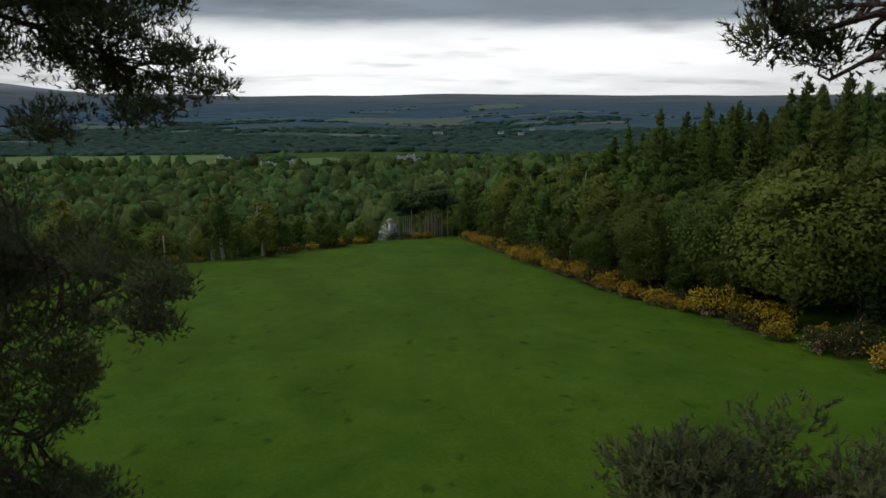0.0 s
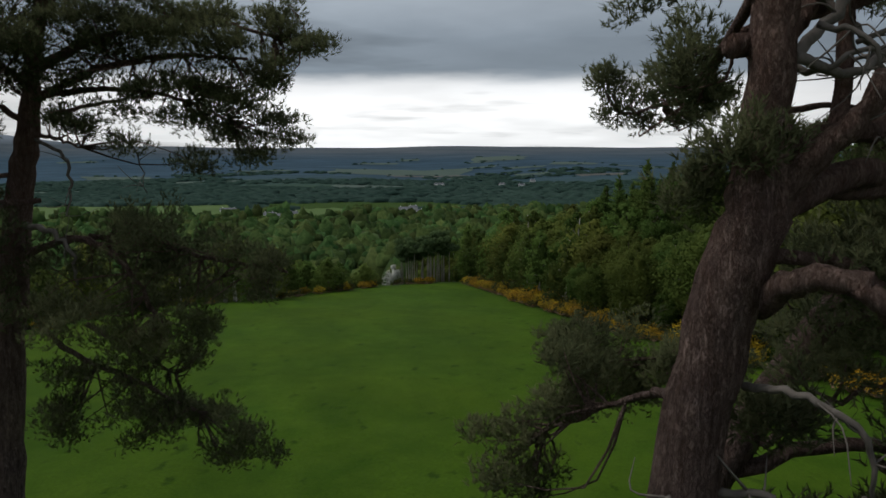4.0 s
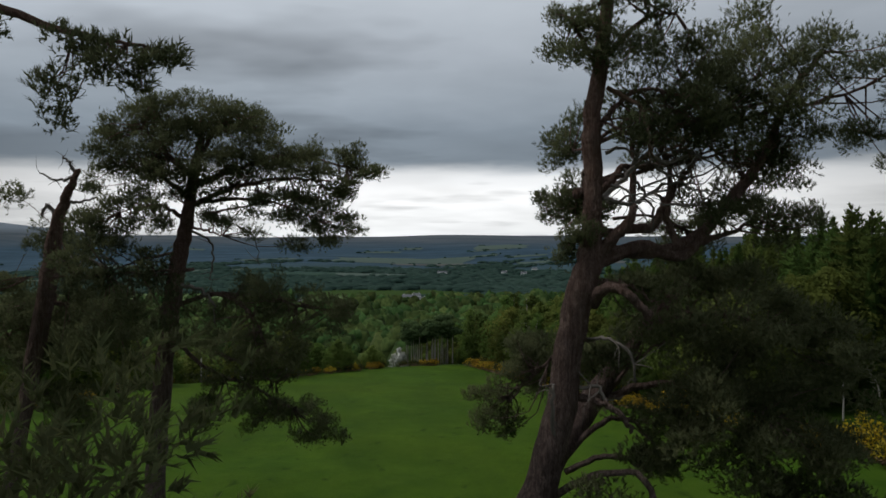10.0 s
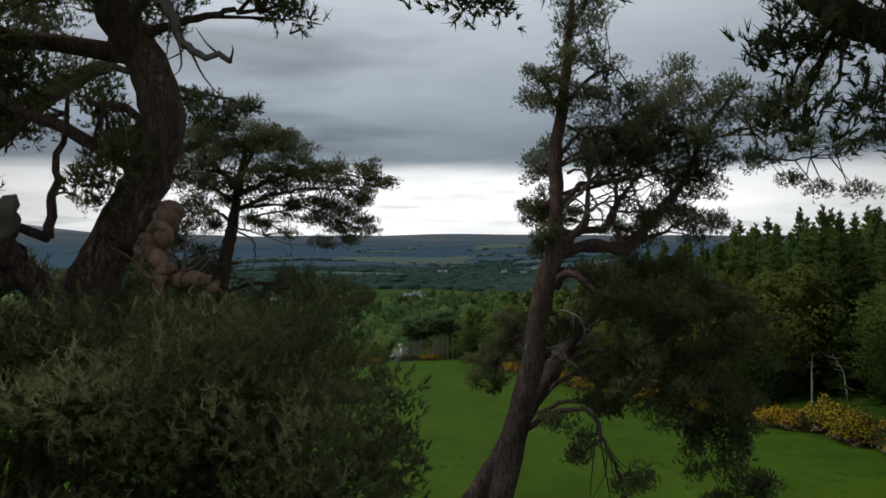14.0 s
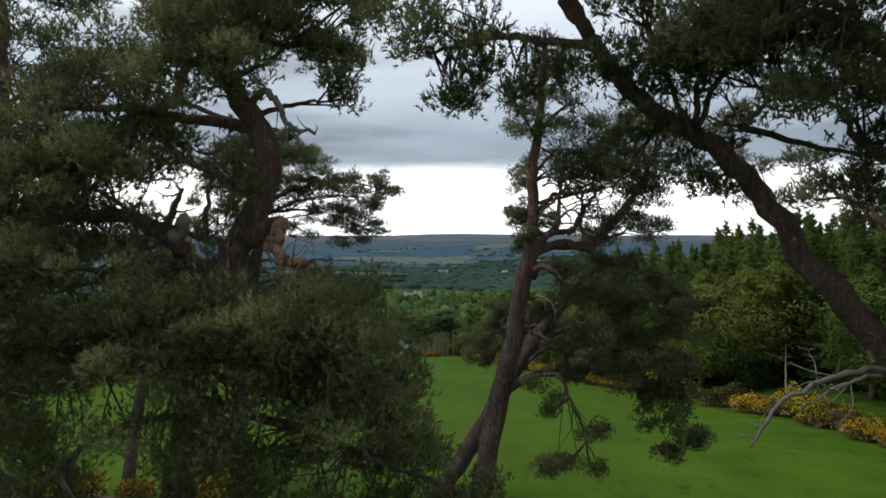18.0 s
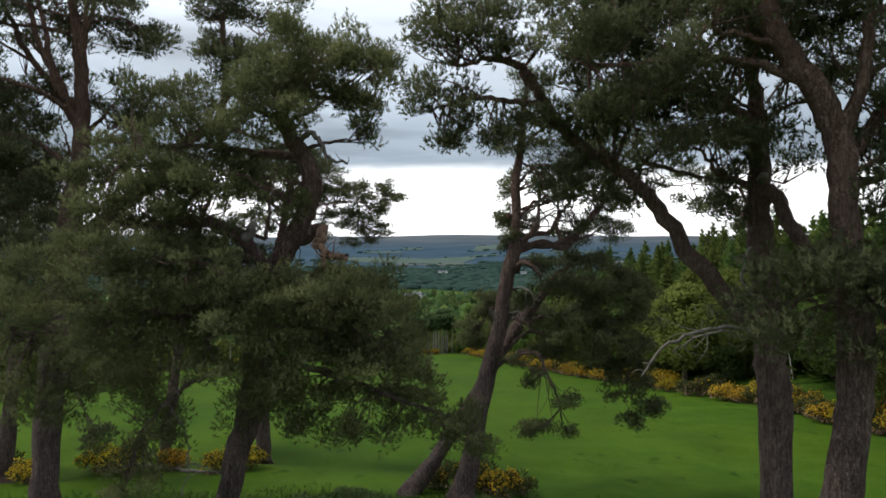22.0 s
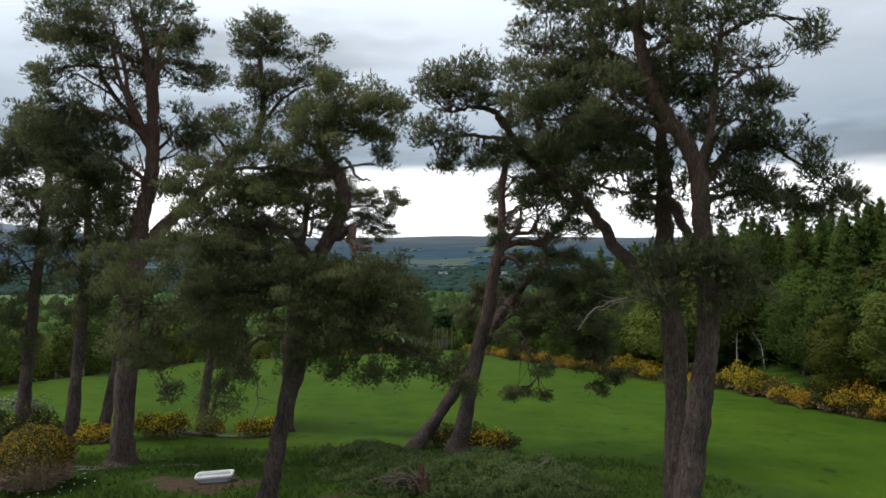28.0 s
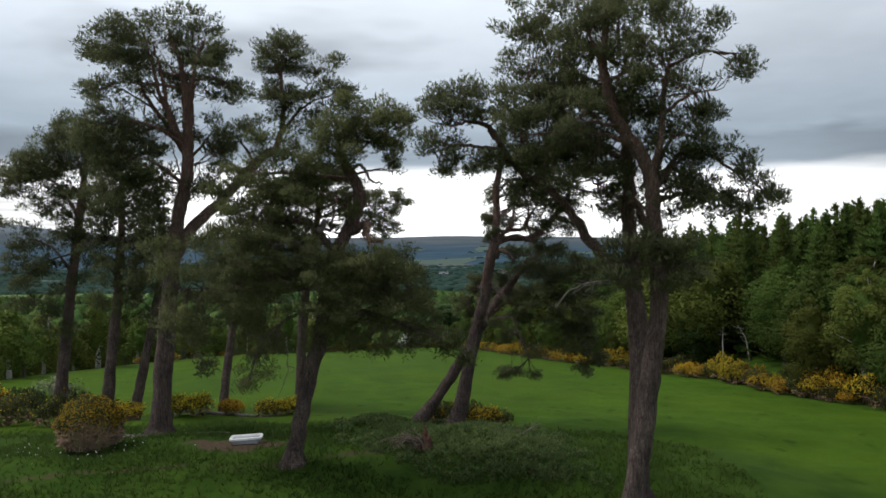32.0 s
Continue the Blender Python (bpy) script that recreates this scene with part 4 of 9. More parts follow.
limbs.append(([(-22.3, 5.7, 12.8), (-21.1, 5.1, 12.1), (-19.8, 4.9, 11.7)], 0.06, 0.02,
              [(-20.5, 4.2, 11.5, 1.47, 1.02), (-19.3, 4.1, 10.9, 1.39, 1.02), (-21.9, 4.9, 10.9, 1.5, 1.03), (-20.3, 4.2, 9.8, 1.4, 0.93), (-20.3, 3.7, 9.9, 1.22, 0.8), (-19, 4.8, 12.4, 1.41, 1.03), (-22.7, 4.5, 9.8, 1.23, 0.85), (-19.2, 4.6, 9.4, 1.24, 0.86), (-21.6, 5, 9.4, 1.25, 0.78)], 0))
limbs.append(([(-22.3, 5.7, 14.4), (-22.6, 5.7, 14.3), (-22.9, 5.7, 14.5)], 0.06, 0.02,
              [(-23.7, 6, 14.4, 1.16, 0.67), (-23.1, 5.1, 15.9, 1.2, 0.93), (-23.1, 5.4, 10.8, 1.16, 0.69), (-23, 6.2, 14.2, 0.99, 0.97), (-22.6, 5.5, 15.4, 1.04, 0.78), (-22.9, 6.5, 14.9, 1.47, 0.86), (-22.1, 5.3, 16.1, 1.24, 0.77)], 0))
limbs.append(([(-22.3, 5.7, 14.4), (-21.8, 5.7, 13.4), (-21.2, 5.7, 12.7)], 0.06, 0.02,
              [(-21.8, 5.1, 12.2, 1.36, 0.64), (-22, 6.7, 13.9, 1.26, 0.79), (-21.3, 5.2, 10.5, 1.12, 0.87), (-22, 6.9, 14.5, 1.49, 0.84), (-21, 5.8, 13.6, 1.06, 0.72), (-21.4, 6.9, 11.5, 1.55, 0.84), (-20.1, 5.3, 12.8, 1.2, 0.86)], 0))
limbs.append(([(-22.3, 5.7, 14.4), (-21.1, 5.7, 13.8), (-19.8, 5.7, 13.5)], 0.06, 0.02,
              [(-20.3, 6, 15, 1.17, 0.69), (-19, 4.7, 12.1, 1.21, 0.9)], 0))
pine("slender scots pine with a dense dark crown", (-23.4, 5.7, gz(-23.4, 5.7)),
     [(-23.4, 5.7, 1.8, 0.42), (-23, 5.7, 4.3, 0.35), (-22.5, 5.7, 9.8, 0.29), (-22.3, 5.7, 14.4, 0.23), (-22.3, 5.7, 17.5, 0.15)], limbs, 12, dens=1.1)

limbs = []
limbs.append(([(-19.8, 6.4, 12.1), (-20.1, 6.4, 13.2), (-20.3, 6.4, 14)], 0.07, 0.02,
              [(-20, 5.8, 13.6, 1.28, 0.87), (-19.2, 5.8, 12.8, 1.1, 0.79), (-20.5, 7.2, 13, 0.87, 0.62), (-20.7, 6.1, 12.5, 1.11, 0.79), (-19.6, 5.8, 14.4, 1.1, 0.79)], 0))
limbs.append(([(-20.2, 6.4, 8.9), (-20.7, 6.4, 9.7), (-21.3, 6.4, 10.1)], 0.05, 0.02,
              [(-21.1, 6.4, 10.1, 1.03, 0.71), (-21.1, 5.7, 9.9, 0.85, 0.58), (-20.8, 7.1, 9.3, 0.96, 0.63)], 0))
pine("thin leaning scots pine behind the gorse", (-21.8, 6.4, gz(-21.8, 6.4)),
     [(-21.8, 6.4, 0.4, 0.35), (-21.2, 6.4, 3.1, 0.31), (-20.6, 6.4, 6.2, 0.27), (-20, 6.4, 9.7, 0.23), (-19.8, 6.4, 12.5, 0.2), (-19.7, 6.4, 14.8, 0.12)], limbs, 13)

limbs = []
limbs.append(([(-18.8, 14.5, 10), (-17.4, 14.5, 10.4), (-15.6, 14.5, 10), (-14.2, 14.5, 9.3)], 0.14, 0.04,
              [(-14.5, 13.7, 9.6, 1.69, 1.09), (-14.9, 12.8, 9.4, 1.45, 0.91), (-16.7, 15.3, 9.9, 1.54, 1.15), (-15.1, 13.5, 10.4, 1.02, 0.76), (-13.1, 13.1, 9.2, 1.19, 0.87), (-14.2, 15.2, 9, 1.13, 0.8), (-14.1, 14.7, 7.9, 1.13, 0.82), (-16.4, 15.9, 7.9, 1.57, 1.07), (-15.1, 13.1, 8.8, 1.16, 0.78), (-16.4, 13.5, 8.7, 1.44, 0.99), (-13, 13.6, 7.2, 0.87, 0.54), (-13.1, 14.5, 10, 0.87, 0.65), (-15.2, 15.5, 10.6, 1.03, 0.56), (-17.4, 14.1, 10, 1.47, 1.1)], 0))
limbs.append(([(-18.8, 14.5, 10), (-17.4, 14.5, 10.4), (-15.6, 14.5, 10), (-14.2, 14.5, 9.3)], 0.14, 0.04,
              [(-18.8, 15.9, 10.2, 1.42, 1.02)], 0))
limbs.append(([(-18.9, 14.5, 8.6), (-17.2, 13.5, 7.4), (-16.4, 13.5, 6.5)], 0.09, 0.03,
              [(-16.9, 12.9, 7.1, 1.41, 1.07), (-15.6, 12.6, 6.3, 1.17, 0.86), (-15.5, 12.9, 6.1, 0.95, 0.68), (-14.9, 12.8, 5.6, 0.85, 0.71), (-16, 14, 5.1, 0.74, 0.61), (-16.5, 13.8, 4.7, 0.87, 0.69), (-16.8, 13.9, 3.8, 0.74, 0.44), (-15.7, 13.8, 6.5, 0.98, 0.69), (-15, 12.2, 6.7, 0.62, 0.46), (-17, 12.8, 8.4, 1.18, 0.97), (-18.5, 14.8, 8.5, 1.1, 0.88)], 0))
limbs.append(([(-17.1, 14.5, 9.8), (-18.2, 14.5, 9.3), (-19.1, 14.5, 8.9)], 0.08, 0.03,
              [(-18.2, 13.6, 9.8, 1.49, 1.11), (-19.2, 15.7, 10, 1.28, 0.93), (-19.3, 14.4, 8.4, 1.3, 1.02), (-17.6, 14, 8, 1.5, 1.11), (-16.5, 13.4, 8.4, 1.14, 0.84), (-16.3, 15, 11.6, 1.52, 1.14), (-16.3, 14, 11.9, 1.02, 0.76), (-16.7, 14.7, 13, 1.41, 0.92), (-17.5, 15.6, 12.8, 1.27, 0.8), (-15.3, 14.9, 10.2, 1.72, 1.14)], 0))
limbs.append(([(-15.51, 12.3, 13.8), (-15.92, 12.3, 14.35), (-16.19, 12.3, 13.94)], 0.10, 0.04,
              [], 1))
limbs.append(([(-15.23, 12.3, 14.48), (-14.69, 12.3, 14.48), (-14, 12.3, 14.62)], 0.08, 0.03,
              [], 1))
limbs.append(([(-14.82, 12.3, 15.44), (-15.51, 12.3, 15.31), (-16.19, 12.3, 15.58)], 0.07, 0.03,
              [], 1))
limbs.append(([(-14.82, 12.3, 15.58), (-15.1, 12.3, 15.99), (-15.37, 12.3, 16.26)], 0.08, 0.03,
              [], 1))
limbs.append(([(-15.78, 12.3, 11.88), (-14.69, 11.89, 12.29), (-13.73, 11.89, 12.02), (-13.18, 11.89, 11.33)], 0.14, 0.05,
              [], 1))
pine("small scots pine with broad dark crown and dead snapped top", (-16.9, 10.4, gz(-16.9, 10.4)),
     [(-16.9, 10.4, -0.8, 0.34), (-16.8, 11, 2.5, 0.3), (-16.5, 11.8, 6.7, 0.28), (-15.9, 12.3, 11.2, 0.34), (-15.6, 12.3, 13.4, 0.25), (-15.2, 12.3, 14.6, 0.19), (-14.7, 12.3, 15.7, 0.1)], limbs, 14, dens=1.3)

limbs = []
limbs.append(([(-9.7, 11, 15.3), (-10.7, 10.5, 16.2), (-11.4, 10.4, 17.2)], 0.12, 0.04,
              [(-10.7, 9.9, 17.6, 1.14, 0.47), (-11, 10.8, 17.7, 1.06, 0.42), (-11.7, 10.3, 17.5, 0.76, 0.48), (-11.5, 10.9, 17.8, 0.6, 0.38), (-10, 10.4, 17.9, 1.07, 0.44), (-10.2, 9.3, 17.9, 0.87, 0.36), (-11.6, 10.6, 17, 1.18, 0.53), (-12.8, 11.6, 17, 1.09, 0.48), (-12.3, 10.1, 17, 0.58, 0.47), (-12, 9.3, 16.8, 0.49, 0.39), (-12.7, 10.2, 16.6, 0.64, 0.52), (-12.4, 9.1, 16.2, 0.44, 0.38), (-10.4, 10.4, 17.1, 1.28, 0.57)], 0))
limbs.append(([(-9.6, 11, 15.9), (-8.9, 11, 17.1), (-8.2, 11.3, 17.7)], 0.11, 0.03,
              [(-9.4, 11.3, 17.9, 1.21, 0.49), (-8.4, 10, 17.6, 0.87, 0.36), (-8.2, 11.3, 17.8, 0.99, 0.45), (-7.5, 10, 17.5, 0.74, 0.34), (-7.3, 11.1, 17.5, 0.66, 0.36), (-7.8, 12.6, 17.7, 0.52, 0.29), (-8.9, 11.8, 17.4, 1.35, 0.55), (-8.1, 10.6, 16.9, 1.07, 0.44), (-7.6, 11.3, 17, 0.99, 0.49), (-6.7, 10.4, 17, 0.8, 0.4), (-9.7, 11.1, 17.1, 1.1, 0.54), (-9.6, 10.9, 17.2, 0.79, 0.39)], 0))
limbs.append(([(-9.8, 11, 14.9), (-8, 10.6, 15.6), (-6.4, 10.5, 16), (-4.8, 10.5, 15.9)], 0.13, 0.03,
              [(-7.7, 11.1, 16.4, 1.21, 0.54), (-7.5, 9.8, 16, 0.99, 0.44), (-6.3, 10.3, 16.4, 0.96, 0.48), (-5.5, 10.3, 16.1, 0.85, 0.44), (-5.3, 10, 15.9, 0.61, 0.32), (-6.6, 10.9, 15.8, 1.19, 0.48), (-6.3, 9.7, 15.6, 0.87, 0.37), (-7.8, 10, 15.7, 1.04, 0.52), (-8.9, 11.4, 15.8, 0.8, 0.4), (-4.9, 10.8, 16.1, 0.87, 0.4), (-5.1, 9.9, 15.4, 0.94, 0.38)], 0))
limbs.append(([(-4.8, 10.5, 15.8), (-3.8, 10.5, 15.6), (-3, 10.5, 15.4)], 0.05, 0.02,
              [(-4, 10.4, 15.8, 0.73, 0.34), (-3.6, 10.2, 15.8, 0.58, 0.29), (-3.6, 10.8, 15.5, 0.74, 0.31), (-3, 10.4, 15.4, 0.47, 0.24), (-3, 9.9, 15.3, 0.38, 0.2), (-3.8, 10.5, 16.1, 0.47, 0.28), (-4, 10.7, 16.1, 0.42, 0.26), (-4.3, 10.9, 15.2, 0.74, 0.29), (-3.8, 10.2, 15, 0.55, 0.22), (-4, 10.4, 14.6, 0.32, 0.2), (-4.1, 10.1, 14.6, 0.24, 0.16)], 0))
limbs.append(([(-9.8, 11, 14.5), (-11.3, 11, 15.5), (-12.7, 11, 15.7)], 0.11, 0.03,
              [(-11.3, 11.1, 16.1, 1.31, 0.63), (-12.2, 12, 16.4, 1.18, 0.56), (-12.3, 10.6, 16, 0.86, 0.62), (-12.3, 10.3, 16.1, 0.63, 0.46), (-12.9, 10.5, 15.5, 0.73, 0.57), (-12.7, 10.2, 15.5, 0.53, 0.42), (-12.1, 11.1, 15.4, 1.1, 0.54), (-10.5, 11, 15.7, 1.09, 0.59), (-10.7, 10.4, 15.3, 0.89, 0.46), (-13.4, 10.8, 14.9, 0.56, 0.45), (-13.9, 12.1, 14.9, 0.44, 0.35)], 0))
limbs.append(([(-10, 11, 13.7), (-10.7, 10.2, 14.2), (-12, 10, 14)], 0.09, 0.02,
              [(-11.8, 9.5, 14.2, 0.69, 0.38), (-12, 9.5, 14.3, 0.5, 0.29), (-11.1, 9.8, 14.5, 0.83, 0.38), (-11.3, 9.1, 14.4, 0.65, 0.31), (-12.7, 10.2, 13.9, 0.64, 0.34), (-11.2, 9.6, 13.5, 0.74, 0.3), (-11.4, 9.5, 13.4, 0.65, 0.26), (-12.4, 9.6, 13.3, 0.54, 0.33), (-12.7, 9.5, 13.2, 0.4, 0.27), (-12.1, 10, 12.9, 0.51, 0.25), (-12.2, 9.8, 12.9, 0.35, 0.2), (-10.5, 10, 13.5, 0.63, 0.3), (-10.5, 9.6, 13.5, 0.53, 0.26)], 0))
limbs.append(([(-9.9, 11, 14.3), (-8.1, 11, 14.5), (-6.5, 11.2, 14.3), (-5.3, 11.2, 13.8)], 0.09, 0.02,
              [(-8.2, 11.2, 14.9, 1.1, 0.45), (-7.1, 11.6, 14.7, 1, 0.46), (-6.1, 11.8, 14.5, 0.81, 0.41), (-5.8, 10.8, 14.5, 0.65, 0.33), (-5.1, 11.2, 14, 0.88, 0.36), (-4.9, 10.4, 14.1, 0.75, 0.3), (-6.5, 11.7, 13.8, 0.8, 0.36), (-6.7, 10.8, 13.8, 0.55, 0.27), (-5.6, 11.6, 13.4, 0.89, 0.31), (-5, 10.9, 13.5, 0.69, 0.26), (-4.4, 11.4, 13.4, 0.8, 0.31), (-3.9, 11.7, 13.3, 0.61, 0.25), (-4, 11.4, 13.8, 0.4, 0.22), (-4.1, 10.8, 13.7, 0.31, 0.19)], 0))
limbs.append(([(-9.9, 11, 14.3), (-8.1, 11, 14.5), (-6.5, 11.2, 14.3), (-5.3, 11.2, 13.8)], 0.09, 0.02,
              [(-4.9, 11.1, 12.9, 0.53, 0.22), (-4.8, 11.8, 12.9, 0.44, 0.19)], 0))
limbs.append(([(-10, 11, 13.5), (-9.1, 10.7, 13.3), (-8.5, 10.5, 13.1)], 0.06, 0.02,
              [(-8.5, 10.6, 13.5, 0.65, 0.31), (-8.1, 10, 13.5, 0.48, 0.24), (-9.2, 10.9, 13.7, 0.56, 0.31), (-8.7, 10.1, 13.7, 0.47, 0.26), (-7.2, 10.1, 13.1, 0.63, 0.3), (-6, 10.7, 12.8, 0.65, 0.31), (-5.5, 9.7, 12.7, 0.49, 0.25)], 0))
limbs.append(([(-10, 11, 13.4), (-9, 10.6, 12.9), (-8.9, 10.6, 12.1), (-9, 10.5, 11.5)], 0.05, 0.02,
              [], 1))
limbs.append(([(-8.1, 11, 13.5), (-7.5, 11, 13.1), (-7.3, 11, 12.2)], 0.04, 0.01,
              [], 1))
limbs.append(([(-10.4, 11, 11.3), (-9.4, 10.4, 11.2), (-8.8, 10.2, 10.8), (-8.7, 10.2, 10)], 0.09, 0.03,
              [], 1))
limbs.append(([(-10.5, 11, 10.5), (-8.7, 10.4, 11), (-7.4, 10, 10.4), (-6.8, 10, 9.3)], 0.1, 0.03,
              [(-7.4, 10.5, 11.2, 1.07, 0.62), (-7.4, 11.1, 11.2, 0.98, 0.55), (-6.8, 10.6, 10.6, 0.97, 0.67), (-6.8, 11.9, 10.3, 0.82, 0.55), (-8.1, 11, 10.3, 1.09, 0.71), (-7.6, 12, 9.4, 1.13, 0.79), (-7.2, 10.6, 9.3, 0.85, 0.59), (-7.7, 8.8, 9.6, 0.99, 0.67), (-7.8, 8, 9.4, 0.85, 0.56), (-6.7, 11.7, 8.6, 0.81, 0.6), (-6.1, 8.8, 9, 0.58, 0.44), (-7.8, 11.3, 8.5, 1.1, 0.59), (-6.9, 9, 8.6, 0.75, 0.41), (-9.1, 10.5, 10.4, 1.07, 0.67)], 0))
limbs.append(([(-10.5, 11, 10.5), (-8.7, 10.4, 11), (-7.4, 10, 10.4), (-6.8, 10, 9.3)], 0.1, 0.03,
              [(-8.6, 8.7, 9.5, 0.89, 0.57), (-9.6, 11.3, 9.1, 0.87, 0.54)], 0))
limbs.append(([(-10.7, 11, 9.7), (-9.2, 10.4, 8.4), (-7.3, 9.8, 7.8), (-5.8, 9.8, 7)], 0.08, 0.03,
              [(-8.9, 9.4, 8.1, 0.74, 0.33), (-8.4, 9, 8.2, 0.51, 0.25), (-8.8, 9.8, 7.2, 0.54, 0.52), (-8.7, 9.1, 7.3, 0.42, 0.4), (-8.9, 9.9, 6.5, 0.33, 0.47), (-9.1, 10.1, 6.5, 0.31, 0.42), (-7.1, 9.5, 7.5, 0.92, 0.51), (-6.3, 10.1, 7, 0.95, 0.52), (-6.2, 9.3, 7.1, 0.76, 0.42), (-7.1, 9.7, 6.6, 0.62, 0.52), (-6.9, 10.4, 6.5, 0.52, 0.43), (-5, 9.6, 6.9, 0.83, 0.47), (-5, 9, 7.2, 0.69, 0.39), (-4.5, 10, 6.3, 0.63, 0.39)], 0))
limbs.append(([(-10.7, 11, 9.7), (-9.2, 10.4, 8.4), (-7.3, 9.8, 7.8), (-5.8, 9.8, 7)], 0.08, 0.03,
              [(-4.7, 9.2, 6.6, 0.53, 0.33), (-5, 9.7, 6, 0.62, 0.3), (-5.5, 10.2, 5.9, 0.49, 0.24), (-4, 9.9, 6, 0.3, 0.18)], 0))
limbs.append(([(-8.7, 11, 11), (-6.6, 10.5, 10.8), (-5, 10, 10.5), (-3.7, 10, 10.3)], 0.08, 0.02,
              [(-3.7, 9.6, 10.4, 0.44, 0.29), (-4.4, 9.8, 10.4, 0.61, 0.41), (-3.8, 9, 10.7, 0.41, 0.3), (-5.4, 10.2, 10.9, 0.84, 0.62), (-4.6, 9.5, 10.8, 0.69, 0.51), (-6.2, 10, 11.3, 0.92, 0.72), (-6.4, 9.9, 10.4, 1.01, 0.78), (-4.5, 10.4, 9.7, 0.53, 0.37), (-3.9, 8.7, 10.3, 0.39, 0.28), (-5.5, 10.2, 9.8, 0.73, 0.52), (-5.9, 10.9, 9.7, 0.67, 0.46), (-7.5, 10.6, 10.8, 0.97, 0.76), (-6.8, 9, 11.2, 0.72, 0.56), (-5.8, 9.3, 9.6, 0.67, 0.59)], 0))
limbs.append(([(-8.9, 11, 8.8), (-7.6, 10.4, 8.4), (-6.5, 10.2, 7.8)], 0.07, 0.02,
              [(-7.1, 10, 8.4, 0.91, 0.83), (-6.5, 9.3, 8.7, 0.62, 0.57), (-6.4, 10.6, 8.1, 0.54, 0.6), (-5.7, 9.5, 8.6, 0.37, 0.43), (-7, 10.4, 7.2, 0.95, 0.75), (-6.3, 10.9, 6.7, 0.5, 0.49), (-6.3, 11.3, 6.5, 0.35, 0.36), (-8, 10.7, 6.7, 0.87, 0.76), (-6, 10.7, 8.7, 0.43, 0.37), (-5.4, 9.6, 9.2, 0.3, 0.27)], 0))
limbs.append(([(-9.5, 11, 15), (-10.3, 10.7, 15.8), (-11, 10.5, 16)], 0.1, 0.03,
              [(-11.3, 11.5, 16.8, 1.17, 0.78), (-10, 8.8, 16.4, 0.84, 0.56), (-9.7, 10.9, 16.9, 1.3, 0.76), (-10, 9.9, 16.6, 1.06, 0.61), (-10.9, 10.5, 15.3, 0.95, 0.68), (-10.3, 9.4, 15.2, 0.63, 0.45), (-8.2, 10, 16.5, 1.23, 0.65), (-8.1, 11.6, 17.1, 0.94, 0.5), (-7.1, 9.9, 16, 1.07, 0.56), (-9.2, 9.6, 15.5, 0.9, 0.48), (-8.7, 9.1, 15.2, 0.66, 0.36), (-11.2, 10.7, 14.2, 0.8, 0.52), (-10.3, 8.7, 14, 0.49, 0.34), (-6.2, 9.7, 15.7, 0.9, 0.46)], 0))
limbs.append(([(-9.5, 11, 15), (-10.3, 10.7, 15.8), (-11, 10.5, 16)], 0.1, 0.03,
              [(-7.5, 12.2, 16, 0.76, 0.38), (-5.1, 9.7, 15.5, 0.76, 0.37)], 0))
limbs.append(([(-10.3, 11, 12.5), (-11.3, 10.4, 12.3), (-12.4, 10, 11.8)], 0.07, 0.02,
              [(-12.8, 9.4, 13.5, 0.91, 0.55), (-12.3, 9.9, 12.5, 0.92, 0.62), (-12.3, 8.7, 12.8, 0.62, 0.43), (-11.1, 9.8, 12, 0.91, 0.56), (-10.6, 9.1, 12.2, 0.65, 0.41), (-13.1, 9.5, 11.6, 0.91, 0.65), (-13.1, 9.1, 11.3, 0.74, 0.54), (-11.5, 9, 10.7, 0.99, 0.65), (-10, 9.6, 11.1, 0.86, 0.56), (-12.5, 9.3, 9.8, 1, 0.61), (-12.5, 9.1, 9.6, 0.82, 0.49), (-10.2, 9.2, 9.8, 0.9, 0.55), (-9.6, 8.6, 9.7, 0.71, 0.44)], 0, 0))
limbs.append(([(-9.3, 10.7, 13.9), (-7.7, 10.7, 14.2), (-6, 10.7, 14.5)], 0.06, 0.02,
              [(-6.9, 10.2, 14.4, 0.48, 0.34), (-7.3, 11.2, 15.3, 0.73, 0.36), (-6, 11.6, 14.6, 0.51, 0.28), (-6, 11.6, 13.9, 0.77, 0.29), (-4.6, 11.3, 14.6, 0.67, 0.28)], 0))
limbs.append(([(-9.5, 10.4, 11.9), (-12.5, 10.4, 11.7), (-15.5, 10.4, 11.6)], 0.06, 0.02,
              [(-17.1, 10.1, 11, 0.91, 0.71), (-16.8, 10.6, 11.2, 1.07, 0.57), (-16.8, 11, 14.7, 0.91, 0.53), (-16.7, 11.1, 10.9, 1.1, 0.65), (-13.9, 10, 9.1, 0.88, 0.67), (-13.7, 9.8, 12, 0.9, 0.51), (-14.2, 10.9, 12.6, 0.96, 0.72)], 0, 0))
limbs.append(([(-9.5, 10.4, 11.9), (-10.9, 10.4, 11.7), (-12.3, 10.4, 11.7)], 0.06, 0.02,
              [(-13.4, 11, 13.8, 1.03, 0.51), (-12.7, 9.8, 11.7, 0.81, 0.57), (-12.7, 10.4, 11.1, 0.75, 0.61), (-11.8, 10.1, 10.2, 0.95, 0.56), (-11.8, 10.5, 11.7, 0.7, 0.71), (-11.3, 10.9, 11.5, 1.07, 0.62)], 0, 0))
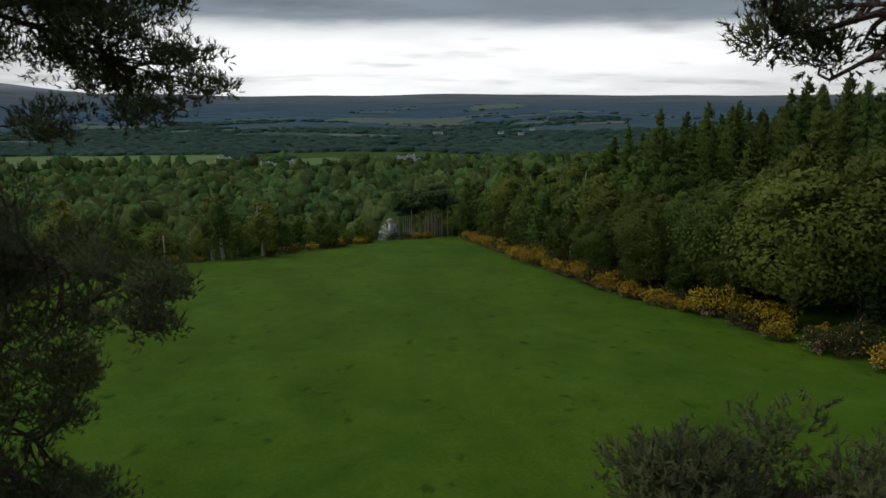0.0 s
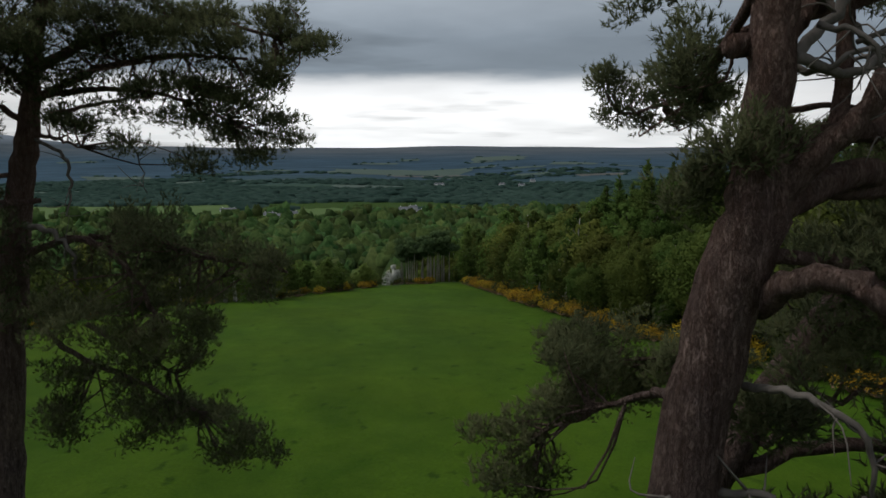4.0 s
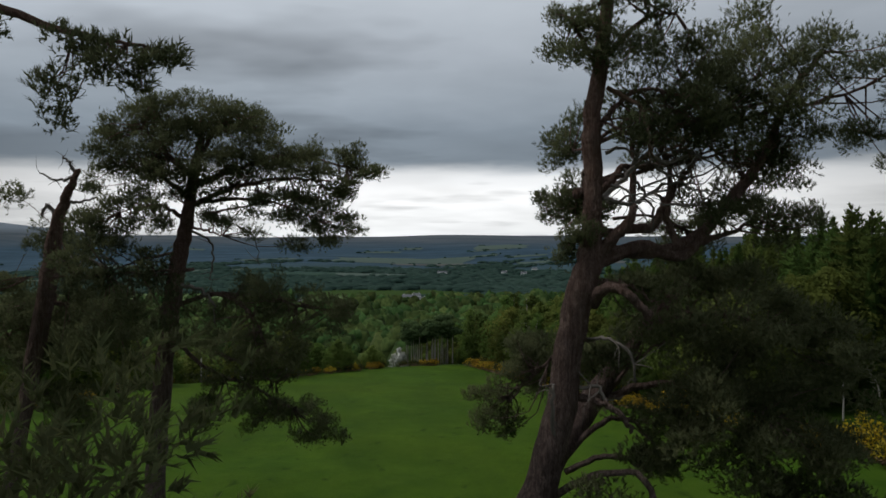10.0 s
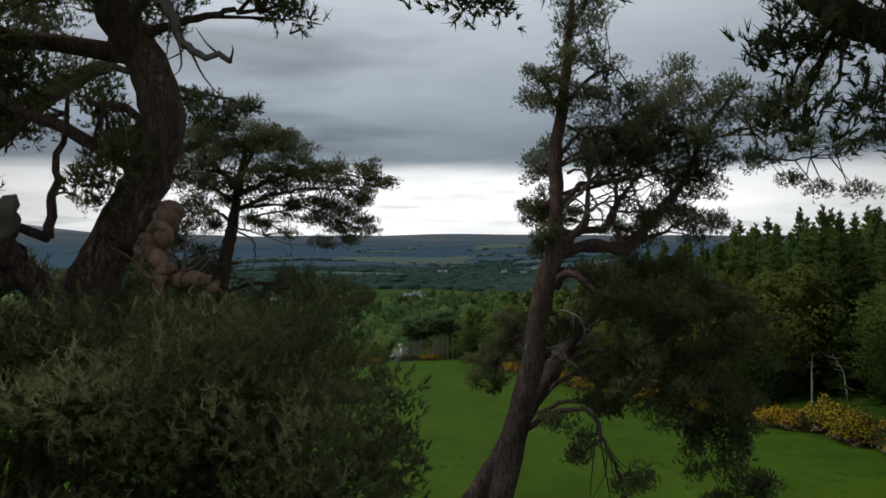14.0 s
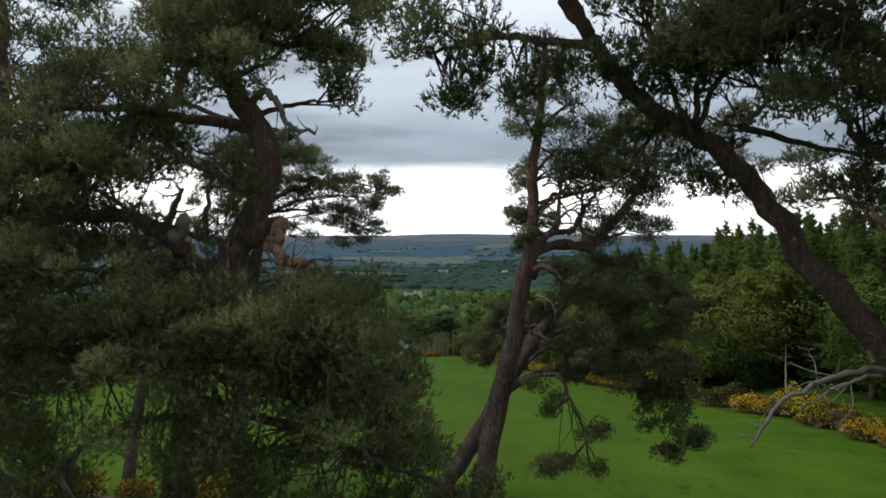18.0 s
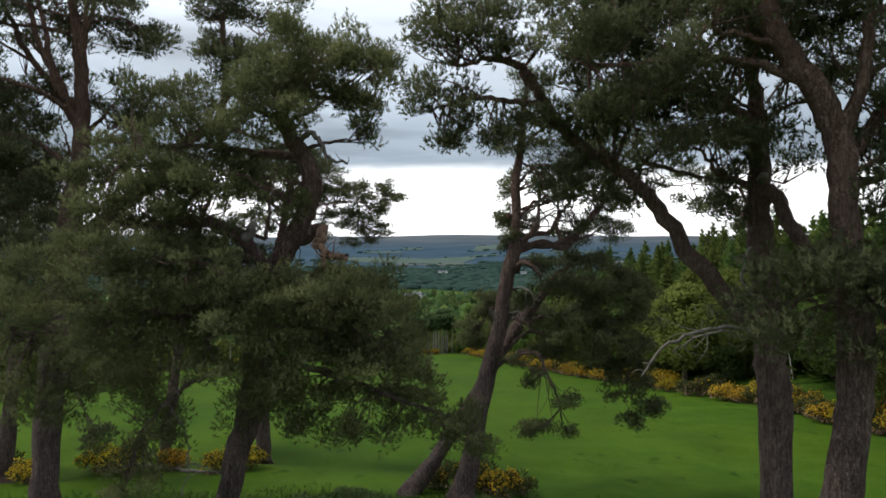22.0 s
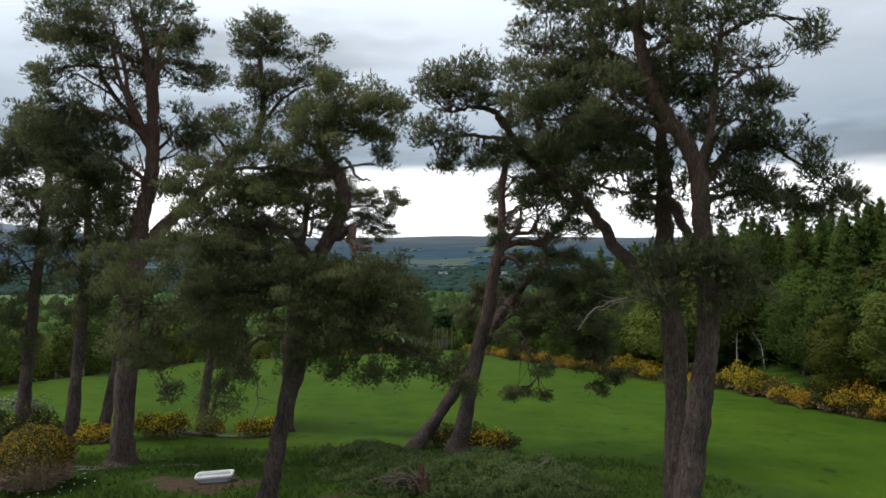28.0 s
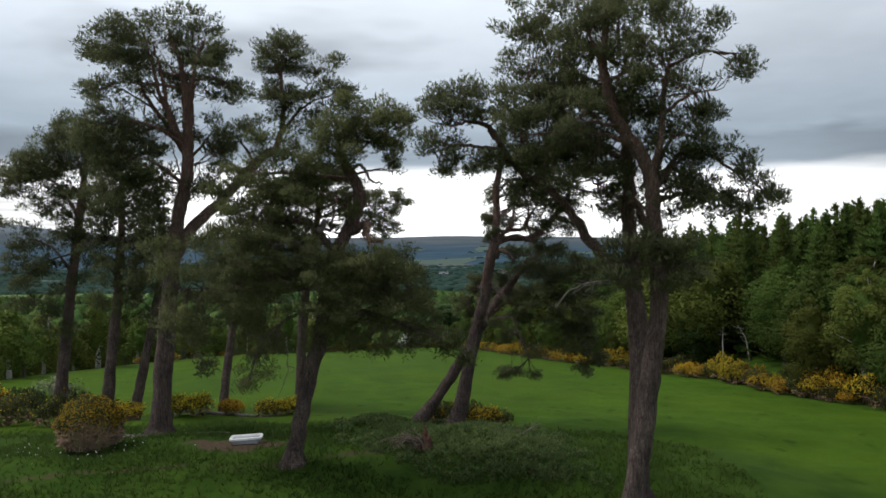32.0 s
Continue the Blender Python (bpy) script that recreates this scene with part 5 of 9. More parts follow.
limbs.append(([(-9.9, 11, 14.2), (-8.2, 10.8, 14.9), (-6.4, 10.6, 15.2), (-4.6, 10.5, 15.1)], 0.11, 0.03,
              [(-7.6, 10.4, 15.3, 1.0, 0.42), (-6.4, 11.2, 15.5, 1.0, 0.42), (-5.4, 10.3, 15.2, 0.9, 0.4), (-4.5, 10.8, 14.9, 0.75, 0.36), (-6.2, 10.2, 14.5, 0.9, 0.38), (-5.1, 11.0, 14.2, 0.8, 0.35), (-8.6, 10.3, 14.6, 0.9, 0.4),
               (-9.6, 10.4, 14.9, 0.9, 0.4), (-10.5, 11.2, 14.6, 0.85, 0.4), (-7.3, 10.5, 14.0, 0.8, 0.35), (-10.9, 10.6, 15.4, 0.9, 0.42), (-8.8, 10.2, 15.9, 1.0, 0.45)], 0))
pine("flat-topped scots pine with a slender grey stem", (-11.1, 10.8, gz(-11.1, 10.8)),
     [(-11.1, 10.8, 1.4, 0.4), (-11.05, 10.8, 3.9, 0.36), (-10.95, 10.9, 6.7, 0.34), (-10.7, 11, 9.5, 0.32), (-10.35, 11, 11.9, 0.3), (-10, 11, 13.5, 0.26), (-9.8, 11, 14.9, 0.2), (-9.5, 11, 16.5, 0.14), (-9.4, 11, 17.5, 0.08)], limbs, 5, dens=1.1, fine=2)

limbs = []
limbs.append(([(3, 1, 14.9), (3.1, 3.2, 15.2), (3, 5, 15.4)], 0.06, 0.02,
              [(3, 4.7, 15.6, 0.46, 0.4), (2.9, 4.3, 15.4, 0.36, 0.32), (2.8, 5.1, 15.1, 0.42, 0.38), (3, 4.2, 15.1, 0.28, 0.27), (3.1, 4, 16, 0.51, 0.37), (3, 5.5, 16.1, 0.44, 0.32), (2.8, 5.2, 15.7, 0.32, 0.32)], 0))
limbs.append(([(3, 1, 13.7), (2.9, 1.8, 14), (2.7, 2.6, 14.1)], 0.05, 0.02,
              [(2.8, 2.9, 14.3, 0.44, 0.38), (2.5, 2.3, 13.9, 0.35, 0.32), (2.5, 1.9, 13.8, 0.29, 0.27), (2.9, 2.8, 13.7, 0.39, 0.31), (3.2, 3.2, 13.6, 0.34, 0.27)], 0))
limbs.append(([(2.9, 1, 12.8), (2.8, 1.1, 12.9), (2.6, 1.2, 12.8)], 0.04, 0.02,
              [(2.7, 0.9, 12.9, 0.36, 0.31), (2.7, 0.7, 13, 0.25, 0.23), (2.6, 1.4, 12.6, 0.3, 0.25), (2.4, 1.5, 12.5, 0.23, 0.21)], 0))
limbs.append(([(3.1, 1, 13.7), (3.8, 1.5, 14.3), (4.4, 1.8, 14.9), (5.1, 2, 15.5)], 0.07, 0.03,
              [], 1))
limbs.append(([(3.2, 1, 13.8), (4, 1.4, 13.7), (4.9, 1.8, 14.2), (5.7, 2, 14.2)], 0.06, 0.02,
              [], 1))
limbs.append(([(3.4, 1, 14.1), (3.7, 0.7, 13.9), (4.1, 0.6, 13.2)], 0.04, 0.01,
              [], 1))
limbs.append(([(4.4, 1.8, 14.9), (5, 1.8, 14.7), (5.6, 1.8, 14.9), (6.2, 1.8, 14.5)], 0.05, 0.02,
              [], 1))
limbs.append(([(4.1, 1.7, 14.6), (4.2, 1.5, 15.3), (4.1, 1.3, 15.8)], 0.06, 0.03,
              [], 1))
limbs.append(([(2.9, 1, 10.6), (3.2, 0.4, 10.7), (3.6, 0.1, 10.4), (3.7, 0.1, 9.8)], 0.05, 0.02,
              [], 1))
limbs.append(([(3.1, 1, 16.6), (2.6, 0.6, 17.4), (2.4, 0.5, 17.7)], 0.06, 0.02,
              [(2.6, 0.1, 17.5, 0.74, 0.4), (2.8, 0.1, 17.5, 0.51, 0.29), (2.3, 0.8, 17.1, 0.5, 0.4), (2.2, -0.3, 16.7, 0.36, 0.31), (3, 0.2, 16.9, 0.65, 0.45), (2.9, 0.2, 16.8, 0.58, 0.4), (2.2, 0.9, 17.8, 0.41, 0.31), (3.1, 0.2, 18.1, 0.74, 0.49), (3.5, 0.1, 18, 0.52, 0.35)], 0))
limbs.append(([(3.1, 1, 16.8), (4.1, 1, 17.8), (4.9, 1, 18)], 0.09, 0.03,
              [(4, 0.7, 18.4, 0.8, 0.49), (3.4, 0.7, 19.2, 0.79, 0.54), (3.8, 0.5, 19.1, 0.69, 0.46), (4.6, 0.6, 17.8, 0.79, 0.49), (3.8, 0.5, 17.1, 0.79, 0.45), (4.1, 2.1, 17.3, 0.73, 0.4), (5.2, 1.6, 17.1, 0.78, 0.46), (3.4, 1.6, 20.5, 0.83, 0.61), (3, 0.4, 20.1, 0.59, 0.44), (4.2, 1.8, 20.1, 0.69, 0.52), (4.2, 1.6, 19.8, 0.6, 0.44)], 0))
limbs.append(([(3.1, 1, 15.4), (3.9, 1, 16.2), (5.1, 1, 16.1)], 0.08, 0.03,
              [(3.8, 1.6, 16.1, 0.78, 0.41), (4.6, 1.3, 16, 0.81, 0.46), (4.3, 1.6, 16, 0.74, 0.4), (5.5, 1.3, 16.3, 0.81, 0.46), (4.1, 1, 15.2, 0.67, 0.41), (3.6, -0, 15.1, 0.49, 0.31)], 0))
limbs.append(([(2.9, 1, 12.4), (3.6, 0.8, 13.1), (3.9, 0.7, 13.6)], 0.17, 0.08,
              [], 0))
limbs.append(([(2.9, 1, 12.3), (4.2, 1.6, 12.7), (5.3, 2, 12.5), (6.1, 2, 13.3), (7, 2, 14.5), (7.6, 2, 15.3)], 0.18, 0.07,
              [(6, 1.4, 15.2, 0.91, 0.4), (7.5, 1.4, 15.7, 1.02, 0.46), (7.4, 2.6, 14.9, 0.86, 0.38), (7.7, 2.4, 14.9, 0.67, 0.3), (5.8, 1.4, 15.4, 0.91, 0.41), (5.6, 1.2, 15.5, 0.67, 0.32), (8.1, 2.6, 14.3, 0.72, 0.38), (7.4, 1.6, 14.2, 0.56, 0.3)], 0))
limbs.append(([(5.3, 2, 12.5), (5, 2, 13.4), (5, 2, 14.6), (4.7, 2, 15.5)], 0.1, 0.04,
              [(5, 2.6, 14.9, 0.81, 0.42), (4.4, 1.6, 15.5, 0.78, 0.41), (5.4, 2.3, 15.3, 0.7, 0.42)], 0))
limbs.append(([(5.8, 2, 12.8), (6.3, 1.8, 13), (7.2, 1.8, 13.4)], 0.09, 0.03,
              [(7.4, 2.5, 13.7, 0.81, 0.42), (6.8, 1.5, 13.5, 0.66, 0.35), (7.9, 2, 13.4, 0.65, 0.37), (7.9, 1, 13.3, 0.56, 0.33), (6.2, 1.4, 13.5, 0.64, 0.32), (6.2, 2.8, 13.5, 0.54, 0.27), (7.5, 1.9, 13, 0.69, 0.32)], 0))
limbs.append(([(2.9, 1, 11.9), (3.6, 0.7, 11.9), (4.2, 0.6, 11.5)], 0.09, 0.03,
              [(3.8, 0.7, 11.9, 0.48, 0.31), (4.3, 0.7, 11.7, 0.66, 0.36)], 0))
limbs.append(([(3, 1, 11.4), (3.1, 0.4, 11.8), (3.4, 0.1, 11.8), (3.7, 0, 11.5), (4, 0, 11.2)], 0.13, 0.09,
              [], 0))
limbs.append(([(2.7, 1, 9.3), (3, 0.6, 9.3), (3.4, 0.4, 9.1), (3.7, 0.4, 8.7)], 0.1, 0.05,
              [], 0))
limbs.append(([(2, 1, 7), (2.7, 0.5, 7.6), (3.8, 0.3, 7.8), (4.2, 0.2, 7), (4.6, 0.2, 6.2), (4.8, 0.2, 5.4)], 0.1, 0.04,
              [(4.4, 0.4, 4.5, 1.1, 0.4), (5, 0.2, 4.3, 0.78, 0.4), (3.5, -0.1, 4.6, 0.73, 0.34), (3.5, -0.2, 4.7, 0.5, 0.25), (4.9, 0.1, 5.6, 0.56, 0.31), (5.4, 0.7, 5.5, 0.41, 0.24), (3.5, 0.2, 6.5, 0.26, 0.36), (3.3, -0, 6.6, 0.19, 0.27), (3.8, 0.5, 6.9, 0.4, 0.26), (3, 0.3, 7.4, 0.44, 0.26), (2.7, -0.3, 7.6, 0.35, 0.21), (5.4, 0.2, 5.8, 0.4, 0.26), (3.2, 0, 4.3, 0.43, 0.26)], 0))
limbs.append(([(2.5, 1, 9.5), (3, 0.7, 9.6), (3.2, 0.6, 9.3)], 0.05, 0.03,
              [], 1))
limbs.append(([(2.2, 1, 10.5), (2.3, 2.2, 10.1), (2.1, 3.6, 9.4), (1.5, 4.8, 8.6)], 0.07, 0.02,
              [(0.6, 5, 8.5, 0.35, 0.31), (1.1, 4.4, 8.8, 0.43, 0.32), (1.3, 5.6, 8.3, 0.34, 0.26), (1.6, 4.1, 9.3, 0.42, 0.31), (1.5, 3.9, 9.3, 0.3, 0.24), (1.9, 4.4, 9.9, 0.36, 0.29), (1.5, 3.6, 10.1, 0.23, 0.2), (0.9, 4.3, 8.2, 0.43, 0.28), (2.3, 5.1, 9.3, 0.41, 0.3), (2, 4.2, 9.7, 0.31, 0.24), (1.5, 5.2, 7.8, 0.42, 0.28), (0.7, 5.1, 7.7, 0.31, 0.23), (1.9, 5.4, 10, 0.3, 0.21), (1.4, 4.9, 7.5, 0.41, 0.25)], 0, 2))
limbs.append(([(3.1, 1.4, 12.6), (5.2, 2, 12.7), (7, 2, 14.4), (7.8, 2, 16.1), (8.7, 2, 17.4)], 0.15, 0.05,
              [(7.4, 2.7, 18.3, 0.96, 0.6), (8.5, 1.6, 17.5, 0.81, 0.54), (11, 1.7, 17.7, 0.66, 0.46), (10, 2.3, 16.8, 1.03, 0.59), (7.3, 0.4, 15.8, 0.85, 0.48), (7.1, 2.2, 14.9, 1.03, 0.55), (10.5, 1.1, 15.8, 0.77, 0.42), (9.2, 1.9, 15.4, 0.92, 0.51), (6.2, 1.1, 16.6, 0.89, 0.56), (6.3, 1.1, 16.4, 0.71, 0.45)], 0))
limbs.append(([(3.1, 1.4, 12.6), (5.2, 2, 12.7), (7, 2, 14.4), (7.8, 2, 16.1), (8.7, 2, 17.4)], 0.15, 0.05,
              [(5.1, 1, 16.1, 0.88, 0.53)], 0))
limbs.append(([(2.3, 1, 10.9), (3.6, 4, 10.1), (3.7, 5, 9.8), (3.3, 6, 9.4), (2.4, 6.9, 9.2)], 0.07, 0.02,
              [(2, 5.9, 9.4, 0.3, 0.29), (2.5, 5.9, 9.5, 0.39, 0.32), (3, 6, 9.5, 0.4, 0.31), (3.5, 5.9, 9.3, 0.46, 0.38), (4.4, 6.6, 8.9, 0.51, 0.42), (3.3, 4.9, 9.6, 0.29, 0.27), (5.2, 6.9, 8.7, 0.52, 0.47), (4, 4.9, 9.8, 0.29, 0.29), (2.8, 6.7, 8.6, 0.43, 0.38), (3.2, 6.2, 8.8, 0.54, 0.39), (3.4, 6.9, 8.3, 0.47, 0.34), (4.4, 6.8, 8.2, 0.66, 0.44), (3.7, 5.1, 9.3, 0.47, 0.31), (4.8, 6, 8.6, 0.53, 0.4)], 0, 3))
limbs.append(([(2.3, 1, 10.9), (3.6, 4, 10.1), (3.7, 5, 9.8), (3.3, 6, 9.4), (2.4, 6.9, 9.2)], 0.07, 0.02,
              [(5.3, 6.8, 9.2, 0.36, 0.36), (2.4, 6.7, 8.2, 0.36, 0.36), (4.7, 6.6, 9.4, 0.32, 0.28)], 0, 3))
limbs.append(([(2.8, 1, 14.4), (3.3, 3.6, 13.8), (3.7, 5, 13.8), (3.4, 5.5, 13.7), (2.8, 6, 13.6)], 0.07, 0.02,
              [(2.6, 5.9, 14.1, 0.17, 0.17), (2.5, 5.7, 14.1, 0.14, 0.15), (3.2, 6.3, 13.9, 0.18, 0.18), (2.7, 6, 13.6, 0.17, 0.16), (3.3, 6.2, 13.5, 0.17, 0.15), (3.8, 6.3, 14.1, 0.21, 0.18), (3.9, 6, 13.5, 0.18, 0.15), (4.3, 6.6, 13.6, 0.16, 0.13), (4.5, 6.3, 13.9, 0.21, 0.21), (4.5, 6.4, 13.9, 0.17, 0.18)], 0, 3))
limbs.append(([(2.6, 1, 13.9), (3.4, 1.6, 14.1), (3.9, 2, 14.6), (4.7, 2.2, 14.7), (5.7, 2.4, 15.3)], 0.12, 0.04,
              [], 0))
limbs.append(([(2.8, 1, 13.3), (3.5, 1.3, 13), (4, 1.6, 13.3), (4.1, 1.8, 14.3), (4.1, 1.8, 15.3)], 0.14, 0.06,
              [], 0))
limbs.append(([(3.7, 1.5, 13.1), (4.6, 1.9, 13.2), (5, 2.2, 13.8), (5.4, 2.2, 14.4), (5.7, 2.2, 14.8)], 0.13, 0.05,
              [], 0))
limbs.append(([(3.3, 1.5, 13.9), (3.5, 1.2, 13.7), (4, 1, 13.9), (4.4, 0.9, 13.7)], 0.05, 0.01,
              [], 1))
limbs.append(([(3.9, 2, 14.6), (4.2, 1.8, 14.2), (4.5, 1.6, 13.5), (4.5, 1.6, 13)], 0.05, 0.01,
              [], 1))
limbs.append(([(4.7, 2.2, 14.7), (5, 1.9, 14.4), (5.4, 1.8, 14.4)], 0.05, 0.01,
              [], 1))
limbs.append(([(3.4, 1.6, 14.9), (3.7, 1.5, 15), (4.2, 1.5, 14.9), (4.6, 1.5, 15.2)], 0.05, 0.01,
              [], 1))
limbs.append(([(5, 2.2, 13.7), (4.8, 2.4, 14), (4.2, 2.6, 13.8)], 0.05, 0.01,
              [], 1))
limbs.append(([(3.8, 2.5, 13.4), (4.8, 3, 13.5), (5.7, 3, 13.2)], 0.05, 0.02,
              [(5.6, 3.6, 13.2, 0.48, 0.29), (6.3, 3.5, 13.3, 0.48, 0.32), (6.5, 4, 13.3, 0.4, 0.28), (5.1, 3.9, 13.1, 0.4, 0.24), (6.4, 3.9, 12.8, 0.59, 0.39), (5.5, 2.9, 12.7, 0.37, 0.26), (5.5, 3.9, 12.6, 0.69, 0.44)], 0))
limbs.append(([(4.3, 2.2, 15.2), (5.5, 2.8, 15.4), (6.5, 3, 15.2)], 0.06, 0.02,
              [(4.6, 3.2, 15.8, 0.43, 0.32), (6.2, 2.7, 15.6, 0.52, 0.4), (7.4, 3.8, 14.9, 0.51, 0.44), (5.9, 3.5, 14.9, 0.4, 0.31), (5.6, 3.7, 16.1, 0.45, 0.31)], 0))
limbs.append(([(2.2, 1, 7.6), (2, 0.5, 9.1), (2, 0.4, 9.7)], 0.06, 0.03,
              [], 1))
limbs.append(([(3.1, 2.2, 14.2), (4.3, 2.2, 14.7), (5.6, 2.2, 15.3)], 0.06, 0.02,
              [(5.1, 3, 15.4, 0.64, 0.38), (5.4, 2.4, 13.9, 0.59, 0.33), (6, 3, 16.6, 0.62, 0.37), (6.1, 3, 16.2, 0.63, 0.49), (5.6, 1.3, 16.3, 0.64, 0.36)], 0))
limbs.append(([(3.1, 2.2, 14.2), (4.9, 2.2, 14.7), (6.7, 2.2, 15.2)], 0.06, 0.02,
              [(6.2, 2.4, 16.9, 0.54, 0.4), (6.9, 3.2, 14, 0.65, 0.46), (6, 1.3, 13.5, 0.45, 0.44), (6.5, 1.7, 17.1, 0.48, 0.44), (7, 2.5, 13.9, 0.65, 0.33), (7.1, 2.5, 17.6, 0.58, 0.41), (7.4, 2.5, 13.4, 0.66, 0.48)], 0))
limbs.append(([(3.1, 2.2, 14.2), (5.6, 2.2, 14.8), (8, 2.2, 15.4)], 0.06, 0.02,
              [(8.4, 2.9, 14.9, 0.62, 0.46), (8.4, 2, 15.3, 0.64, 0.42)], 0))
limbs.append(([(2.9, 1.6, 15), (4.1, 1.6, 15.8), (5.2, 1.6, 16.6)], 0.06, 0.02,
              [(4, 0.9, 16.7, 0.66, 0.38), (4.6, 0.8, 15.6, 0.58, 0.41), (4.8, 1.4, 17.3, 0.53, 0.45), (5.3, 1, 15.6, 0.59, 0.36), (5.5, 0.9, 17.3, 0.63, 0.33)], 0))
limbs.append(([(2.9, 1.6, 15), (5.1, 1.6, 15.9), (7.3, 1.6, 16.8)], 0.06, 0.02,
              [(6.6, 2.4, 17.3, 0.74, 0.41), (6.9, 2.2, 16.3, 0.51, 0.42), (7.1, 1.5, 17.3, 0.52, 0.41), (7.8, 1.3, 17, 0.51, 0.39), (8.3, 1.9, 17.3, 0.59, 0.46)], 0))
limbs.append(([(4.5, 5.9, 9.3), (3.5, 5.9, 9.3), (2.4, 5.9, 9.4)], 0.06, 0.02,
              [(1.8, 5.6, 9.8, 0.33, 0.33), (2.3, 6.2, 8.6, 0.35, 0.32), (2.3, 5.9, 9.1, 0.33, 0.34), (2.2, 5.5, 10, 0.34, 0.28), (2.2, 5.4, 9.8, 0.33, 0.26), (2.8, 5.7, 9.1, 0.41, 0.31), (3.1, 6.1, 9.9, 0.45, 0.34)], 0, 2))
limbs.append(([(4.5, 5.9, 9.3), (4.3, 5.9, 9.2), (4.1, 5.9, 9.2)], 0.06, 0.02,
              [(3.3, 6.1, 8.9, 0.33, 0.34), (3.9, 6.1, 9.5, 0.43, 0.26), (3.9, 5.7, 9.1, 0.37, 0.3), (3.7, 5.3, 9.7, 0.35, 0.26), (4.9, 6.4, 9.3, 0.42, 0.29), (4.6, 5.7, 9, 0.32, 0.3)], 0, 2))
limbs.append(([(3.3, 1, 16.3), (4.0, 0.8, 15.8), (4.15, 0.7, 15.2), (4.25, 0.7, 14.7)], 0.06, 0.03, [], 2))
limbs.append(([(5.6, 2.2, 15.4), (7.6, 2.4, 16.0), (9.4, 2.4, 16.4), (11.0, 2.3, 17.2)], 0.08, 0.02,
              [(10.2, 2.5, 17.4, 0.8, 0.38), (11.2, 2.4, 17.8, 0.6, 0.32), (10.6, 2.2, 16.4, 0.7, 0.34), (9.8, 2.0, 15.4, 0.6, 0.3), (10.9, 2.3, 14.8, 0.6, 0.3), (9.0, 2.4, 16.8, 0.7, 0.35)], 0))
limbs.append(([(4.4, 1.2, 15.2), (5.6, 1.3, 15.7), (7.0, 1.3, 16.0)], 0.09, 0.03,
              [(5.5, 1.2, 16.6, 0.85, 0.45), (6.4, 1.2, 16.8, 0.85, 0.45), (7.2, 1.3, 16.3, 0.85, 0.45), (7.8, 1.2, 16.9, 0.85, 0.45), (6.6, 1.4, 15.8, 0.85, 0.45), (7.5, 1.5, 15.3, 0.85, 0.45), (5.9, 1.6, 15.9, 0.85, 0.45)], 0))
limbs.append(([(9.4, 2.4, 15.6), (10.6, 2.3, 15.4), (12.2, 2.3, 15.6)], 0.05, 0.02,
              [(11.2, 2.2, 15.9, 0.6, 0.28), (12.1, 2.2, 15.7, 0.6, 0.28), (13, 2.2, 16, 0.6, 0.28), (11.6, 2.2, 14.5, 0.6, 0.28), (12.7, 2.2, 14.3, 0.6, 0.28)], 0))
twig_rng = np.random.default_rng(44)
for _ in range(8):
    # the tangle of bare twigs behind the stem
    a_ = np.array([twig_rng.uniform(4.0, 5.4), twig_rng.uniform(1.4, 2.6), twig_rng.uniform(13.4, 15.0)])
    b_ = a_ + [twig_rng.uniform(0.3, 1.0), twig_rng.uniform(-0.5, 0.4), twig_rng.uniform(-0.5, 0.6)]
    c_ = b_ + [twig_rng.uniform(0.2, 1.0), twig_rng.uniform(-0.5, 0.4), twig_rng.uniform(-0.3, 0.9)]
    limbs.append(([tuple(a_), tuple(b_), tuple(c_)], 0.032, 0.012, [], 1))
pine("leaning scots pine with plated bark and a crooked red limb", (0.5, 1, gz(0.5, 1)),
     [(0.5, 1, 0.9, 0.48), (1, 1, 3.4, 0.4), (1.7, 1, 6.8, 0.38), (2.2, 1, 8.7, 0.36), (2.6, 1, 11.2, 0.31), (2.9, 1, 12.3, 0.29), (3, 1, 13.6, 0.22), (3, 1, 15.4, 0.2), (3.2, 1, 17.4, 0.16), (3.4, 1, 19.3, 0.12), (3.4, 1, 20.7, 0.06)], limbs, 6, dens=1.1, fine=2)

limbs = []
limbs.append(([(4.9, 3.2, 10.8), (6.2, 3, 11), (7.6, 2.6, 10.8)], 0.14, 0.05,
              [(4.2, 1.7, 11.7, 0.83, 0.47), (5.8, 3.3, 11.8, 1.46, 0.64), (7, 2.7, 11.7, 1.44, 0.68), (6, 1.4, 10.9, 1.59, 0.75), (8.5, 4, 11, 1.39, 0.76), (8.4, 1.7, 10.8, 0.9, 0.5), (5.5, 3.9, 10.5, 1.38, 0.71), (7.3, 2.2, 10, 1.65, 0.82), (8.8, 2.2, 10.3, 1.06, 0.77), (8.6, 0.8, 10.1, 0.88, 0.63), (6, 2, 9.6, 1.4, 0.71), (5.4, 0.8, 9.4, 1.09, 0.56)], 0))
limbs.append(([(3.3, 2.8, 8.8), (5.3, 2.6, 9.3), (7.2, 2, 8.7)], 0.12, 0.04,
              [(8.6, 3, 9, 1.33, 0.84), (7.2, 2.6, 8.9, 1.55, 0.83), (5.6, 1.1, 8.7, 1.12, 0.64), (5, 0.2, 8.7, 0.82, 0.47), (9.1, 1.3, 9.3, 0.77, 0.7), (7.7, 0.9, 8.3, 1.12, 0.74), (9.2, 4, 7.7, 1.11, 0.7), (6.7, 0.8, 8.1, 1.22, 0.74), (8.7, 1.5, 8, 0.83, 0.75), (8, 0.7, 7.7, 0.59, 0.54)], 0))
